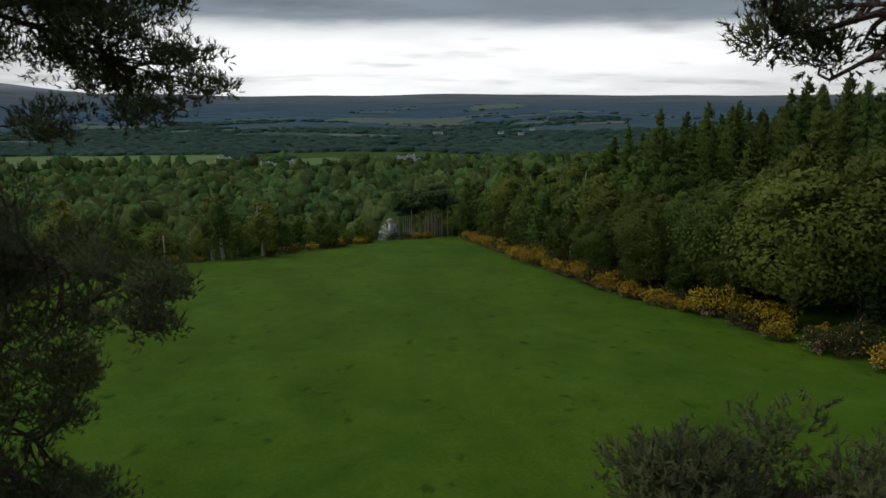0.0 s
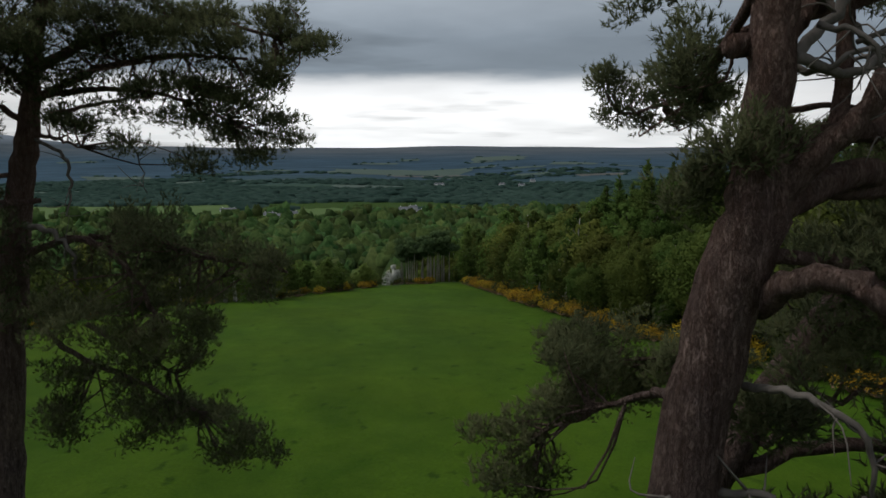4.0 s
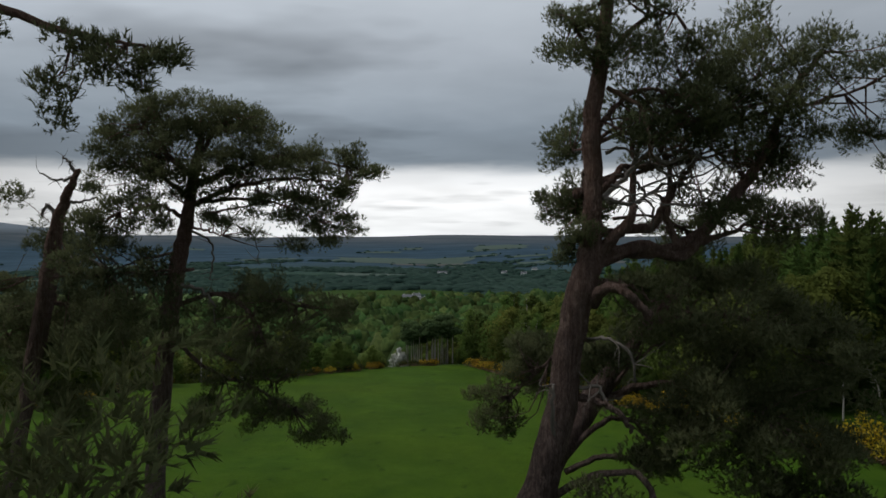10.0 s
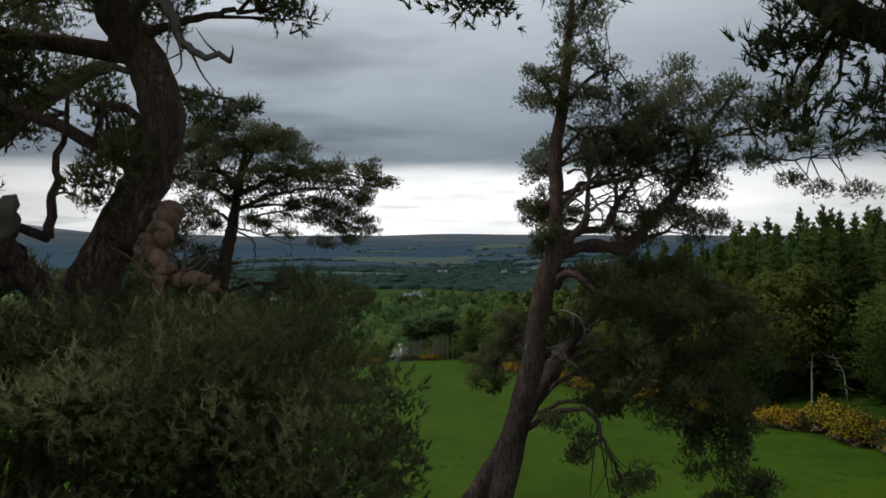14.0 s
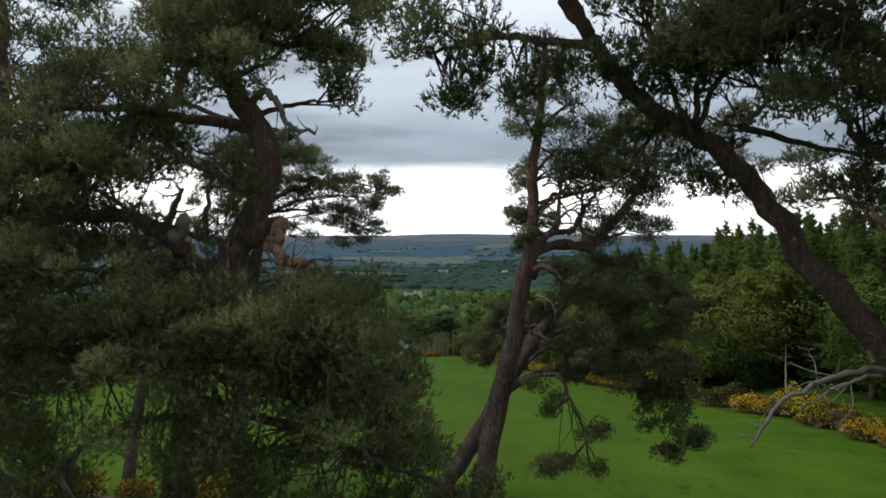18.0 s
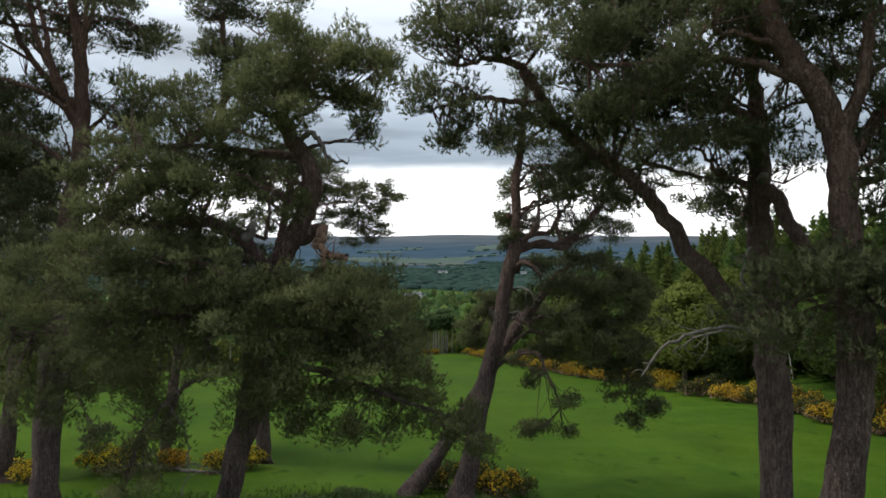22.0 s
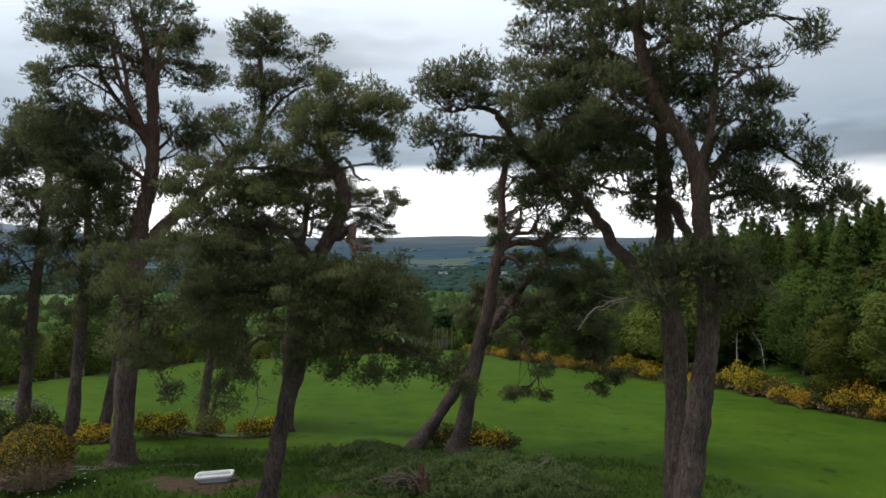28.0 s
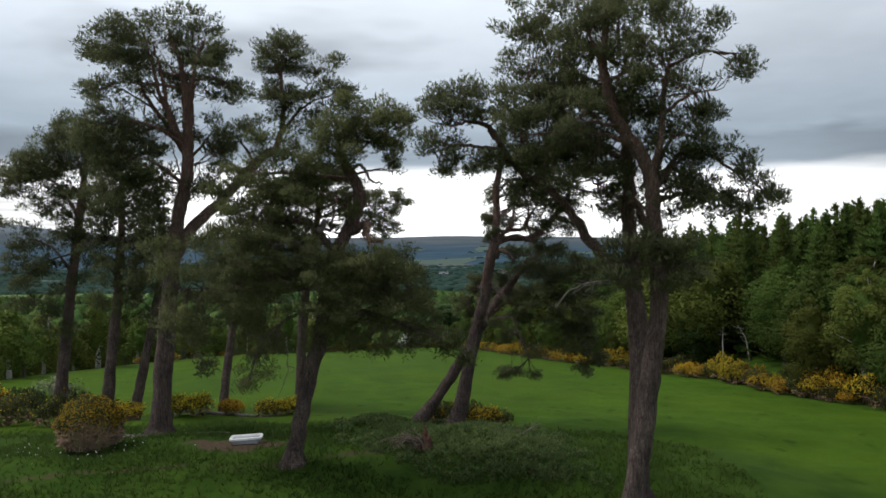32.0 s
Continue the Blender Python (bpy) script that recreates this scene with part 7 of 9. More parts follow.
limbs.append(([(2.16, -13.63, 16.12), (1.67, -13.67, 16.82), (1.01, -13.72, 17.03), (0.15, -13.72, 16.86)], 0.13, 0.04,
              [(0.14, -13.54, 18.2, 0.92, 0.45), (0.62, -13.98, 18.38, 0.66, 0.33), (-0.45, -13.78, 17.88, 0.65, 0.46), (-0.44, -13.59, 17.92, 0.52, 0.36), (1.06, -13.94, 18.23, 0.93, 0.47), (1.05, -13.54, 18.2, 0.69, 0.34), (-0.02, -13.65, 17.57, 1.04, 0.41), (0.27, -14.09, 17.6, 0.96, 0.38), (-0.74, -13.98, 17.38, 0.47, 0.36), (0.83, -14.11, 17.53, 0.95, 0.42), (1.67, -14.11, 18.09, 0.81, 0.57), (2.19, -13.87, 18.06, 0.67, 0.46), (1.42, -13.67, 17.25, 0.83, 0.41), (1.8, -13.32, 17.42, 0.68, 0.54)], 0))
limbs.append(([(2.25, -13.63, 15.95), (1.24, -13.65, 16.05), (0.41, -13.72, 16.09), (-0.45, -13.72, 15.84)], 0.09, 0.03,
              [(-0.65, -14.03, 16.15, 0.8, 0.37), (0.14, -13.5, 16.27, 0.78, 0.36), (-0.96, -13.72, 15.75, 0.46, 0.36), (-0.01, -14.07, 15.64, 0.85, 0.37), (0.08, -13.96, 15.47, 0.66, 0.29), (0.05, -13.43, 15.09, 0.45, 0.26), (-0.11, -13.59, 15.08, 0.37, 0.22), (-0.45, -13.78, 16.49, 0.69, 0.31), (1.23, -13.92, 15.26, 0.61, 0.32), (0.8, -13.96, 15.02, 0.38, 0.25), (1.67, -13.67, 15.55, 0.59, 0.36)], 0))
limbs.append(([(7.1, -14.4, 14), (7, -14.9, 14.1)], 0.12, 0.09,
              [], 1))
limbs.append(([(7.3, -14.4, 10.4), (6.8, -14.8, 11.1), (6.5, -14.9, 11.9), (6.7, -14.8, 12.5)], 0.07, 0.04,
              [], 1))
limbs.append(([(7.2, -14.4, 10.5), (5.9, -15, 10.7), (4.7, -15.4, 10.4), (4.1, -15.5, 9.7)], 0.06, 0.02,
              [], 1))
limbs.append(([(6.3, -14.9, 10.6), (5.3, -15.6, 10.6), (4.7, -15.7, 10.3)], 0.03, 0.01,
              [], 1))
limbs.append(([(7.9, -15.4, 12.1), (7.6, -15, 12.9), (7.3, -14.6, 13.7), (7.1, -14.4, 13.8)], 0.14, 0.2,
              [], 0))
limbs.append(([(7.1, -14.4, 13.9), (6, -14.9, 14.1), (5.5, -15.2, 14.6)], 0.1, 0.03,
              [(5.5, -15.7, 15.1, 0.64, 0.38), (5.2, -15, 14.9, 0.59, 0.36), (6.1, -14.8, 14.9, 0.61, 0.37), (6.62, -14.36, 14.97, 0.43, 0.27), (5.4, -15.2, 15.5, 0.66, 0.36)], 0))
limbs.append(([(7, -14.4, 15.3), (5.8, -14.9, 15.9), (4.5, -14.9, 16), (3.7, -14.4, 15.8)], 0.13, 0.04,
              [(5.2, -14.4, 16.1, 0.85, 0.44), (4.4, -14.5, 16, 0.85, 0.44), (3.74, -14.14, 15.59, 0.78, 0.39), (6.05, -14.11, 15.86, 0.7, 0.39), (3, -14.5, 15.5, 0.62, 0.37), (4.98, -14.16, 15.51, 0.76, 0.37), (4, -14.9, 15.2, 0.67, 0.33)], 0))
limbs.append(([(6.8, -14.4, 17.7), (5.5, -14.4, 18.6), (4.18, -14.29, 18.82)], 0.12, 0.04,
              [(4.6, -14.3, 18.4, 1.22, 0.59), (4.6, -15, 18.3, 0.87, 0.43), (3.76, -14.36, 18.04, 1.09, 0.59), (5.1, -14.03, 17.8, 1.07, 0.57), (3, -14.4, 18.2, 0.73, 0.54), (4.16, -14.09, 17.23, 1.19, 0.57), (3.28, -14.03, 16.98, 1.07, 0.51), (2.9, -15.3, 16.9, 0.84, 0.42), (4.95, -14.05, 16.63, 1.06, 0.57), (3.98, -14.09, 16.12, 1.08, 0.52), (3.25, -14.11, 15.58, 0.71, 0.42), (3.3, -14.6, 15.5, 0.51, 0.32), (4.54, -14.18, 15.62, 0.96, 0.48)], 0))
limbs.append(([(6.7, -14.4, 19.1), (5.3, -14.4, 20), (3.69, -14.29, 20.38)], 0.11, 0.03,
              [(3.29, -14.16, 20.69, 1.06, 0.52), (2.7, -15.3, 20.3, 0.84, 0.41), (4.4, -14.5, 20.3, 1.21, 0.59), (2.9, -14.5, 19.9, 0.68, 0.48), (5.3, -14.3, 19.8, 1.1, 0.59), (5.8, -14.4, 19.6, 0.93, 0.49), (3.7, -14.2, 19.26, 1.19, 0.52), (4.6, -14.8, 18.9, 1.08, 0.48), (5.04, -14.05, 18.65, 0.95, 0.41), (2.7, -14.9, 21.2, 0.53, 0.38), (4.11, -14.14, 21.21, 1.07, 0.52), (5.5, -14.6, 20.8, 0.97, 0.59), (2.6, -15.2, 19.1, 0.52, 0.42)], 0))
limbs.append(([(6.7, -14.4, 19.5), (6.7, -14.4, 20.6), (6.8, -14.4, 21.5)], 0.1, 0.03,
              [(6.3, -14.7, 21.2, 0.96, 0.59), (6.1, -15.7, 20.8, 0.83, 0.5), (6.21, -14.16, 19.85, 0.86, 0.57), (6.8, -15.2, 21.6, 1.18, 0.62), (6.37, -14.2, 21.73, 0.89, 0.47), (5.8, -15.3, 21.4, 0.95, 0.53)], 0))
limbs.append(([(4.49, -14.14, 14.47), (4.86, -14.14, 14.84), (5.14, -14.14, 15.5)], 0.06, 0.02,
              [(2.25, -13.98, 15.58, 0.6, 0.38), (3.56, -14.36, 15.37, 0.65, 0.37), (4.53, -13.92, 15.98, 0.7, 0.42), (5.81, -13.94, 14.92, 0.65, 0.44), (6.11, -14.16, 15.61, 0.76, 0.43), (6.94, -14.2, 15.07, 0.69, 0.37)], 0))
limbs.append(([(4.49, -14.14, 14.47), (6.08, -14.14, 14.09), (7.77, -14.14, 14)], 0.06, 0.02,
              [(7.39, -14.03, 14.88, 0.87, 0.45), (8.06, -14.33, 14.47, 0.78, 0.36)], 0))
limbs.append(([(7.1, -14.6, 15.4), (6.5, -14.6, 15.8), (5.9, -14.6, 16.2)], 0.06, 0.02,
              [(4.1, -15, 15.6, 0.58, 0.37), (5.3, -14.5, 15.9, 0.7, 0.4), (5.3, -14.6, 16.5, 0.67, 0.42), (5.6, -15.3, 16.1, 0.63, 0.33), (6.9, -14.5, 17.1, 0.53, 0.39), (7.4, -14.3, 15.6, 0.54, 0.41)], 0))
limbs.append(([(7.1, -14.6, 15.4), (7.7, -14.6, 15.7), (8.3, -14.6, 16)], 0.06, 0.02,
              [(7.7, -15.3, 16, 0.62, 0.37), (8, -15, 16.9, 0.72, 0.36), (8.6, -14.8, 16.4, 0.69, 0.34)], 0))
limbs.append(([(3.8, -14, 14.32), (3.44, -14, 15.14), (2.99, -14, 16.14)], 0.06, 0.02,
              [(2.52, -14.14, 16.44, 0.64, 0.36), (2.76, -13.94, 15.37, 0.72, 0.47), (2.91, -13.89, 15.61, 0.6, 0.34), (3.06, -13.98, 17.11, 0.59, 0.37), (3.13, -14.07, 16.38, 0.54, 0.36), (3.15, -13.85, 16.81, 0.52, 0.4), (3.22, -13.83, 15.13, 0.59, 0.32)], 0))
limbs.append(([(3.8, -14, 14.32), (3.9, -14, 15.68), (3.99, -14, 17.14)], 0.06, 0.02,
              [(3.53, -14, 18.04, 0.54, 0.35), (3.57, -13.83, 17.4, 0.78, 0.35), (4.11, -14.14, 15.78, 0.74, 0.38), (4.13, -13.87, 17.53, 0.72, 0.33), (4.17, -14, 17.86, 0.51, 0.33), (4.28, -13.94, 16.71, 0.79, 0.47), (4.35, -14, 17.05, 0.75, 0.36)], 0))
limbs.append(([(3.8, -14, 14.32), (4.35, -14, 15.59), (4.89, -14, 16.95)], 0.06, 0.02,
              [(4.73, -13.85, 17.86, 0.65, 0.4), (4.86, -14.14, 16.25, 0.76, 0.42), (5.04, -14.2, 16.69, 0.62, 0.46)], 0))
limbs.append(([(7.1, -14.4, 13), (6.6, -14.7, 13.6), (6.2, -14.8, 14.2)], 0.06, 0.02,
              [(6.3, -14.6, 14, 0.55, 0.35), (6, -14.8, 13.5, 0.5, 0.3), (6.6, -14.9, 14.5, 0.5, 0.35), (6.5, -14.3, 13.3, 0.45, 0.3)], 0))
limbs.append(([(7.2, -14.4, 12.5), (7.6, -12.5, 13.2), (7.9, -10.9, 13.6), (8.1, -10.2, 13.9)], 0.09, 0.03,
              [(7.9, -10.7, 13.9, 0.7, 0.35), (7.3, -10.9, 13.5, 0.6, 0.3), (8.6, -10.8, 13.5, 0.65, 0.3), (8.1, -11.2, 13.1, 0.5, 0.26), (8.8, -10.4, 14.2, 0.6, 0.32), (7.5, -10.5, 14.4, 0.5, 0.3)], 0))
pine("twin-stemmed scots pine with a split fluted stem and long arching limb", (7.5, -14.4, gz(7.5, -14.4)),
     [(7.5, -14.4, 1.3, 0.53), (7.5, -14.4, 2.8, 0.4), (7.5, -14.4, 8, 0.36), (7.4, -14.4, 9.4, 0.35), (7.3, -14.4, 10.5, 0.34), (7.2, -14.4, 11.9, 0.29), (7.1, -14.4, 13, 0.27), (7.1, -14.4, 14.3, 0.22), (7, -14.4, 15.6, 0.18), (6.9, -14.4, 17, 0.14), (6.8, -14.4, 18.4, 0.08)], limbs, 9, dens=1.05, fine=True, flute=0.07)

limbs = []
limbs.append(([(6.9, -18, 14.5), (7.1, -18.3, 15.2), (7.2, -18.4, 16.3), (7.3, -18.4, 17.5), (7.6, -18.3, 18.6)], 0.14, 0.05,
              [(7.2, -19.4, 18.7, 0.89, 0.46), (6.8, -19.1, 18.2, 0.9, 0.51), (8.3, -17.8, 19.4, 0.85, 0.44), (7.5, -17.8, 19.9, 0.96, 0.48), (6.6, -20.1, 19.3, 0.69, 0.35), (6.5, -18.8, 19, 0.81, 0.51), (7.9, -18.4, 18.4, 0.83, 0.42), (7.1, -17.4, 20.3, 0.87, 0.44), (6.1, -20, 19.4, 0.64, 0.34), (7.6, -19.3, 20, 0.77, 0.33)], 0))
limbs.append(([(7.4, -18.4, 18), (8.5, -18.4, 18.5), (9.6, -18.4, 18.4)], 0.07, 0.02,
              [(10.1, -18, 18.3, 0.55, 0.37), (9.9, -18.1, 17.8, 0.51, 0.25), (8.8, -18, 18.9, 0.33, 0.23)], 0))
limbs.append(([(7.3, -18.4, 16.5), (8.2, -18.2, 17.1), (8.8, -18, 17.3)], 0.07, 0.02,
              [(8.3, -18, 17.6, 0.76, 0.44), (8, -17.4, 17.4, 0.78, 0.44), (8.5, -18.4, 16.6, 0.63, 0.34), (7.3, -18.5, 16.7, 0.83, 0.42), (9, -18, 16.5, 0.46, 0.25)], 0))
limbs.append(([(7, -18, 14.1), (8.3, -17.7, 15.3), (9.7, -17.7, 14.7), (10.8, -17.8, 13.9)], 0.1, 0.02,
              [(9.5, -18.2, 15.2, 0.72, 0.39), (10.3, -17.6, 14.9, 0.73, 0.34), (11, -17.7, 13.8, 0.52, 0.24), (10.8, -18.3, 13.7, 0.38, 0.19), (9.7, -18.2, 14.4, 0.6, 0.26), (8.9, -18.2, 15.3, 0.63, 0.34), (10.6, -17.9, 13.4, 0.46, 0.23), (11.5, -17.4, 13.7, 0.31, 0.2)], 0))
limbs.append(([(7, -18, 14.3), (7.7, -17.8, 15.7), (8.5, -17.8, 15.8)], 0.08, 0.03,
              [(7.8, -17.7, 16, 0.77, 0.44), (8.2, -18.8, 15.3, 0.62, 0.34), (8.2, -17.4, 15, 0.78, 0.4), (7.2, -18.1, 16.2, 0.72, 0.39), (8.4, -18.6, 15.7, 0.45, 0.3)], 0))
limbs.append(([(6.9, -18, 13.7), (7.7, -18.2, 14.1), (8.3, -18.2, 13.7)], 0.06, 0.02,
              [(8.1, -17.9, 14.1, 0.68, 0.39), (7.8, -18.2, 13.5, 0.67, 0.3), (8.7, -18.6, 13.5, 0.54, 0.25), (7.7, -17.8, 13.1, 0.55, 0.24)], 0))
limbs.append(([(5.9, -18, 16.1), (5.1, -18.4, 16.1), (4.3, -18.5, 16.3)], 0.08, 0.03,
              [(5.2, -17.9, 16.7, 0.64, 0.39), (4.5, -18.5, 16.8, 0.62, 0.38), (4.5, -19.1, 16.7, 0.53, 0.33), (6.1, -18.1, 17, 0.72, 0.47), (6.3, -17.7, 17.1, 0.54, 0.36), (4.3, -18.5, 15.8, 0.62, 0.33)], 0))
limbs.append(([(5.4, -18, 17.6), (6, -18.4, 17.8), (6.6, -18.5, 18)], 0.08, 0.03,
              [(6.2, -18.6, 18.2, 0.83, 0.47), (6.5, -19, 17.6, 0.8, 0.46), (6.2, -18.9, 17.4, 0.56, 0.33), (6.2, -18.6, 17.3, 0.69, 0.42), (5.8, -18.2, 18.7, 0.76, 0.47)], 0))
limbs.append(([(5.4, -18, 18.1), (4.8, -18, 19.3), (4.4, -18, 20.2)], 0.08, 0.03,
              [(4.7, -17.8, 19.9, 0.77, 0.48), (4.5, -18.4, 19.5, 0.55, 0.35), (5.2, -17.8, 19.5, 0.73, 0.48), (4.2, -17.9, 19.1, 0.64, 0.44), (5, -18.1, 18.5, 0.72, 0.39), (4.8, -17.2, 18.6, 0.62, 0.34), (5.8, -17.7, 20.2, 0.86, 0.53), (5.8, -18.6, 19.8, 0.74, 0.45)], 0))
limbs.append(([(7, -18, 13.5), (8.4, -17.6, 13.9), (9.7, -17.4, 13.6)], 0.09, 0.03,
              [(8.4, -17.3, 14.3, 0.75, 0.39), (8.2, -17.6, 14.3, 0.54, 0.29), (9.7, -17.6, 13.6, 0.73, 0.39), (9.6, -17.8, 13.7, 0.5, 0.28), (8.4, -18.3, 13.4, 0.52, 0.27), (9.4, -17.5, 13, 0.66, 0.32), (8.9, -17.3, 15.1, 0.74, 0.42), (8.8, -17, 15.2, 0.56, 0.32)], 0))
limbs.append(([(7.1, -18, 14), (7.8, -17.8, 14.8), (8.5, -17.6, 15.4)], 0.1, 0.03,
              [(6.8, -17.8, 16.7, 0.68, 0.41), (6.8, -17.9, 16.7, 0.55, 0.34), (8.7, -17.3, 16.7, 0.64, 0.46), (6.8, -17.3, 15.9, 0.58, 0.38), (7.2, -18.2, 15.3, 0.66, 0.38), (8.1, -18.2, 15.1, 0.66, 0.41), (6.9, -17.5, 14.5, 0.57, 0.34), (8.4, -17.9, 13.6, 0.55, 0.33)], 0))
limbs.append(([(7.1, -18.2, 11.3), (6.6, -18.2, 11.4), (6.1, -18.2, 11.6)], 0.06, 0.02,
              [(5.2, -17.8, 11.4, 0.58, 0.39), (5.5, -18.6, 11.1, 0.74, 0.3), (5.7, -18.1, 12.1, 0.73, 0.4), (6.2, -18.2, 10.7, 0.51, 0.3), (6.2, -19, 12, 0.65, 0.31), (7.1, -17.2, 12.3, 0.73, 0.3), (7.2, -17.2, 11.8, 0.7, 0.45)], 0))
limbs.append(([(7.1, -18.2, 11.3), (7.5, -18.2, 11.3), (7.9, -18.2, 11.5)], 0.06, 0.02,
              [(7.2, -18.2, 12.3, 0.55, 0.44), (7.4, -18.9, 12, 0.46, 0.31), (7.6, -18.7, 10.8, 0.57, 0.34), (8.7, -17.3, 11.4, 0.69, 0.4), (8.3, -19, 11, 0.52, 0.36)], 0))
limbs.append(([(6, -16.2, 17.4), (4.4, -16.2, 17.7), (2.9, -16.2, 18.1)], 0.06, 0.02,
              [(2.1, -17.9, 16.9, 0.7, 0.48), (2.6, -15.6, 20.1, 1.07, 0.42), (2.6, -15.6, 18.4, 0.9, 0.45), (2.4, -17.8, 16.3, 0.85, 0.48), (3.4, -16, 17.8, 1.07, 0.51), (3.6, -15.6, 19.6, 1.02, 0.57), (3.7, -16, 17.6, 0.81, 0.46)], 0))
limbs.append(([(6, -16.2, 17.4), (5.2, -16.2, 17.7), (4.5, -16.2, 18.3)], 0.06, 0.02,
              [(4, -15.1, 17, 0.77, 0.56), (4, -15.5, 21, 1.1, 0.42), (4.5, -16.8, 19.4, 0.98, 0.54), (4.4, -17.2, 17.9, 0.75, 0.47), (4.4, -17.7, 16, 0.84, 0.48), (4.5, -17.7, 18.7, 0.8, 0.47), (5.1, -16, 17.5, 1.09, 0.47)], 0))
limbs.append(([(6, -16.2, 17.4), (5.9, -16.2, 17.9), (5.8, -16.2, 18.6)], 0.06, 0.02,
              [(5.4, -15.5, 20.6, 0.78, 0.49), (5.2, -17.8, 19.5, 0.67, 0.47), (5.5, -16.9, 17.4, 0.86, 0.56), (6.1, -15.1, 21.2, 0.99, 0.4), (6.3, -14.6, 18.4, 0.83, 0.54), (5.9, -16.9, 16.2, 1.04, 0.53), (6, -17, 17.2, 0.72, 0.47)], 0))
limbs.append(([(6, -16.2, 17.4), (6.2, -16.2, 18), (6.5, -16.2, 18.8)], 0.06, 0.02,
              [(6.4, -15.7, 16.9, 0.73, 0.42), (6, -17.7, 20.4, 0.75, 0.47), (6.3, -16.8, 20.1, 0.86, 0.42), (7, -14.5, 20.3, 0.85, 0.51), (6.1, -18, 18.1, 0.74, 0.54), (6.5, -17, 16.8, 1, 0.42), (6.4, -17.7, 17.6, 0.67, 0.51)], 0))
limbs.append(([(6, -16.2, 17.4), (7, -16.2, 18), (7.9, -16.2, 18.8)], 0.06, 0.02,
              [(7, -16.4, 19, 0.75, 0.44), (7.7, -16.4, 20.6, 1.07, 0.46), (7.9, -16.6, 18.5, 1.04, 0.51), (8.7, -15, 18.4, 0.77, 0.41)], 0))
limbs.append(([(6, -16.2, 17.4), (7.8, -16.2, 17.5), (9.7, -16.2, 17.7)], 0.06, 0.02,
              [(8.9, -16.3, 16.5, 0.84, 0.48), (9.5, -15.7, 16.9, 0.76, 0.49), (9.1, -17.9, 19.6, 0.98, 0.44), (10.5, -16.6, 18.4, 0.9, 0.48)], 0))
limbs.append(([(7.1, -17.8, 13.7), (7.9, -17.8, 13.8), (8.6, -17.8, 14)], 0.06, 0.02,
              [(7.8, -18.1, 14.3, 0.63, 0.33), (7.9, -18.1, 13.8, 0.63, 0.3), (8.8, -17.4, 14.5, 0.79, 0.33), (8.7, -17.8, 14, 0.68, 0.4), (9.3, -17.9, 13.8, 0.61, 0.37)], 0))
limbs.append(([(7.1, -17.8, 13.7), (8.7, -17.8, 13.8), (10.3, -17.8, 13.9)], 0.06, 0.02,
              [(10.2, -17.4, 13.3, 0.56, 0.36), (10.4, -18.1, 14.3, 0.63, 0.42), (10.6, -17.8, 13.2, 0.68, 0.32)], 0))
limbs.append(([(7.2, -18, 10.9), (7.4, -18.3, 11.5), (7.2, -18.5, 12.0)], 0.06, 0.02,
              [(7.2, -18.6, 11.9, 0.95, 0.6), (6.5, -18.4, 11.6, 0.8, 0.55), (7.9, -18.3, 11.4, 0.85, 0.55), (7.3, -18.7, 10.9, 0.8, 0.5), (6.8, -18.7, 12.3, 0.7, 0.45), (8.2, -18.1, 12.1, 0.7, 0.45)], 0))
limbs.append(([(6.4, -18, 15.4), (5.2, -17.8, 15.9), (3.9, -17.3, 16.0), (2.6, -17.2, 15.9)], 0.11, 0.03,
              [(5.6, -17.6, 16.6, 0.85, 0.45), (4.8, -17.9, 16.9, 0.9, 0.45), (4.0, -17.2, 17.1, 0.9, 0.45), (3.2, -17.6, 16.8, 0.85, 0.42), (2.4, -17.2, 16.3, 0.75, 0.4), (5.2, -17.2, 15.6, 0.9, 0.45), (4.3, -17.8, 15.6, 0.9, 0.42),
               (3.4, -17.2, 15.4, 0.85, 0.42), (2.7, -17.5, 15.2, 0.6, 0.36), (4.9, -17.3, 14.7, 0.8, 0.4), (4.1, -17.0, 14.4, 0.7, 0.36), (5.7, -17.3, 14.6, 0.7, 0.36)], 0))
pine("tall scots pine with a bare straight stem and red upper bark", (6.1, -18, gz(6.1, -18)),
     [(6.1, -18, 1.6, 0.5), (6.3, -18, 3.4, 0.38), (6.7, -18, 6.1, 0.34), (7, -18, 8.2, 0.32), (7.2, -18, 9.7, 0.31), (7.2, -18, 11.4, 0.29), (7, -18, 13, 0.26), (6.9, -18, 14.5, 0.24), (6.4, -18, 15.4, 0.22), (5.8, -18, 16.3, 0.2), (5.4, -18, 17.6, 0.18), (5.3, -18, 18.7, 0.13), (5.5, -18, 20.2, 0.08)], limbs, 10, dens=1.05, fine=True)


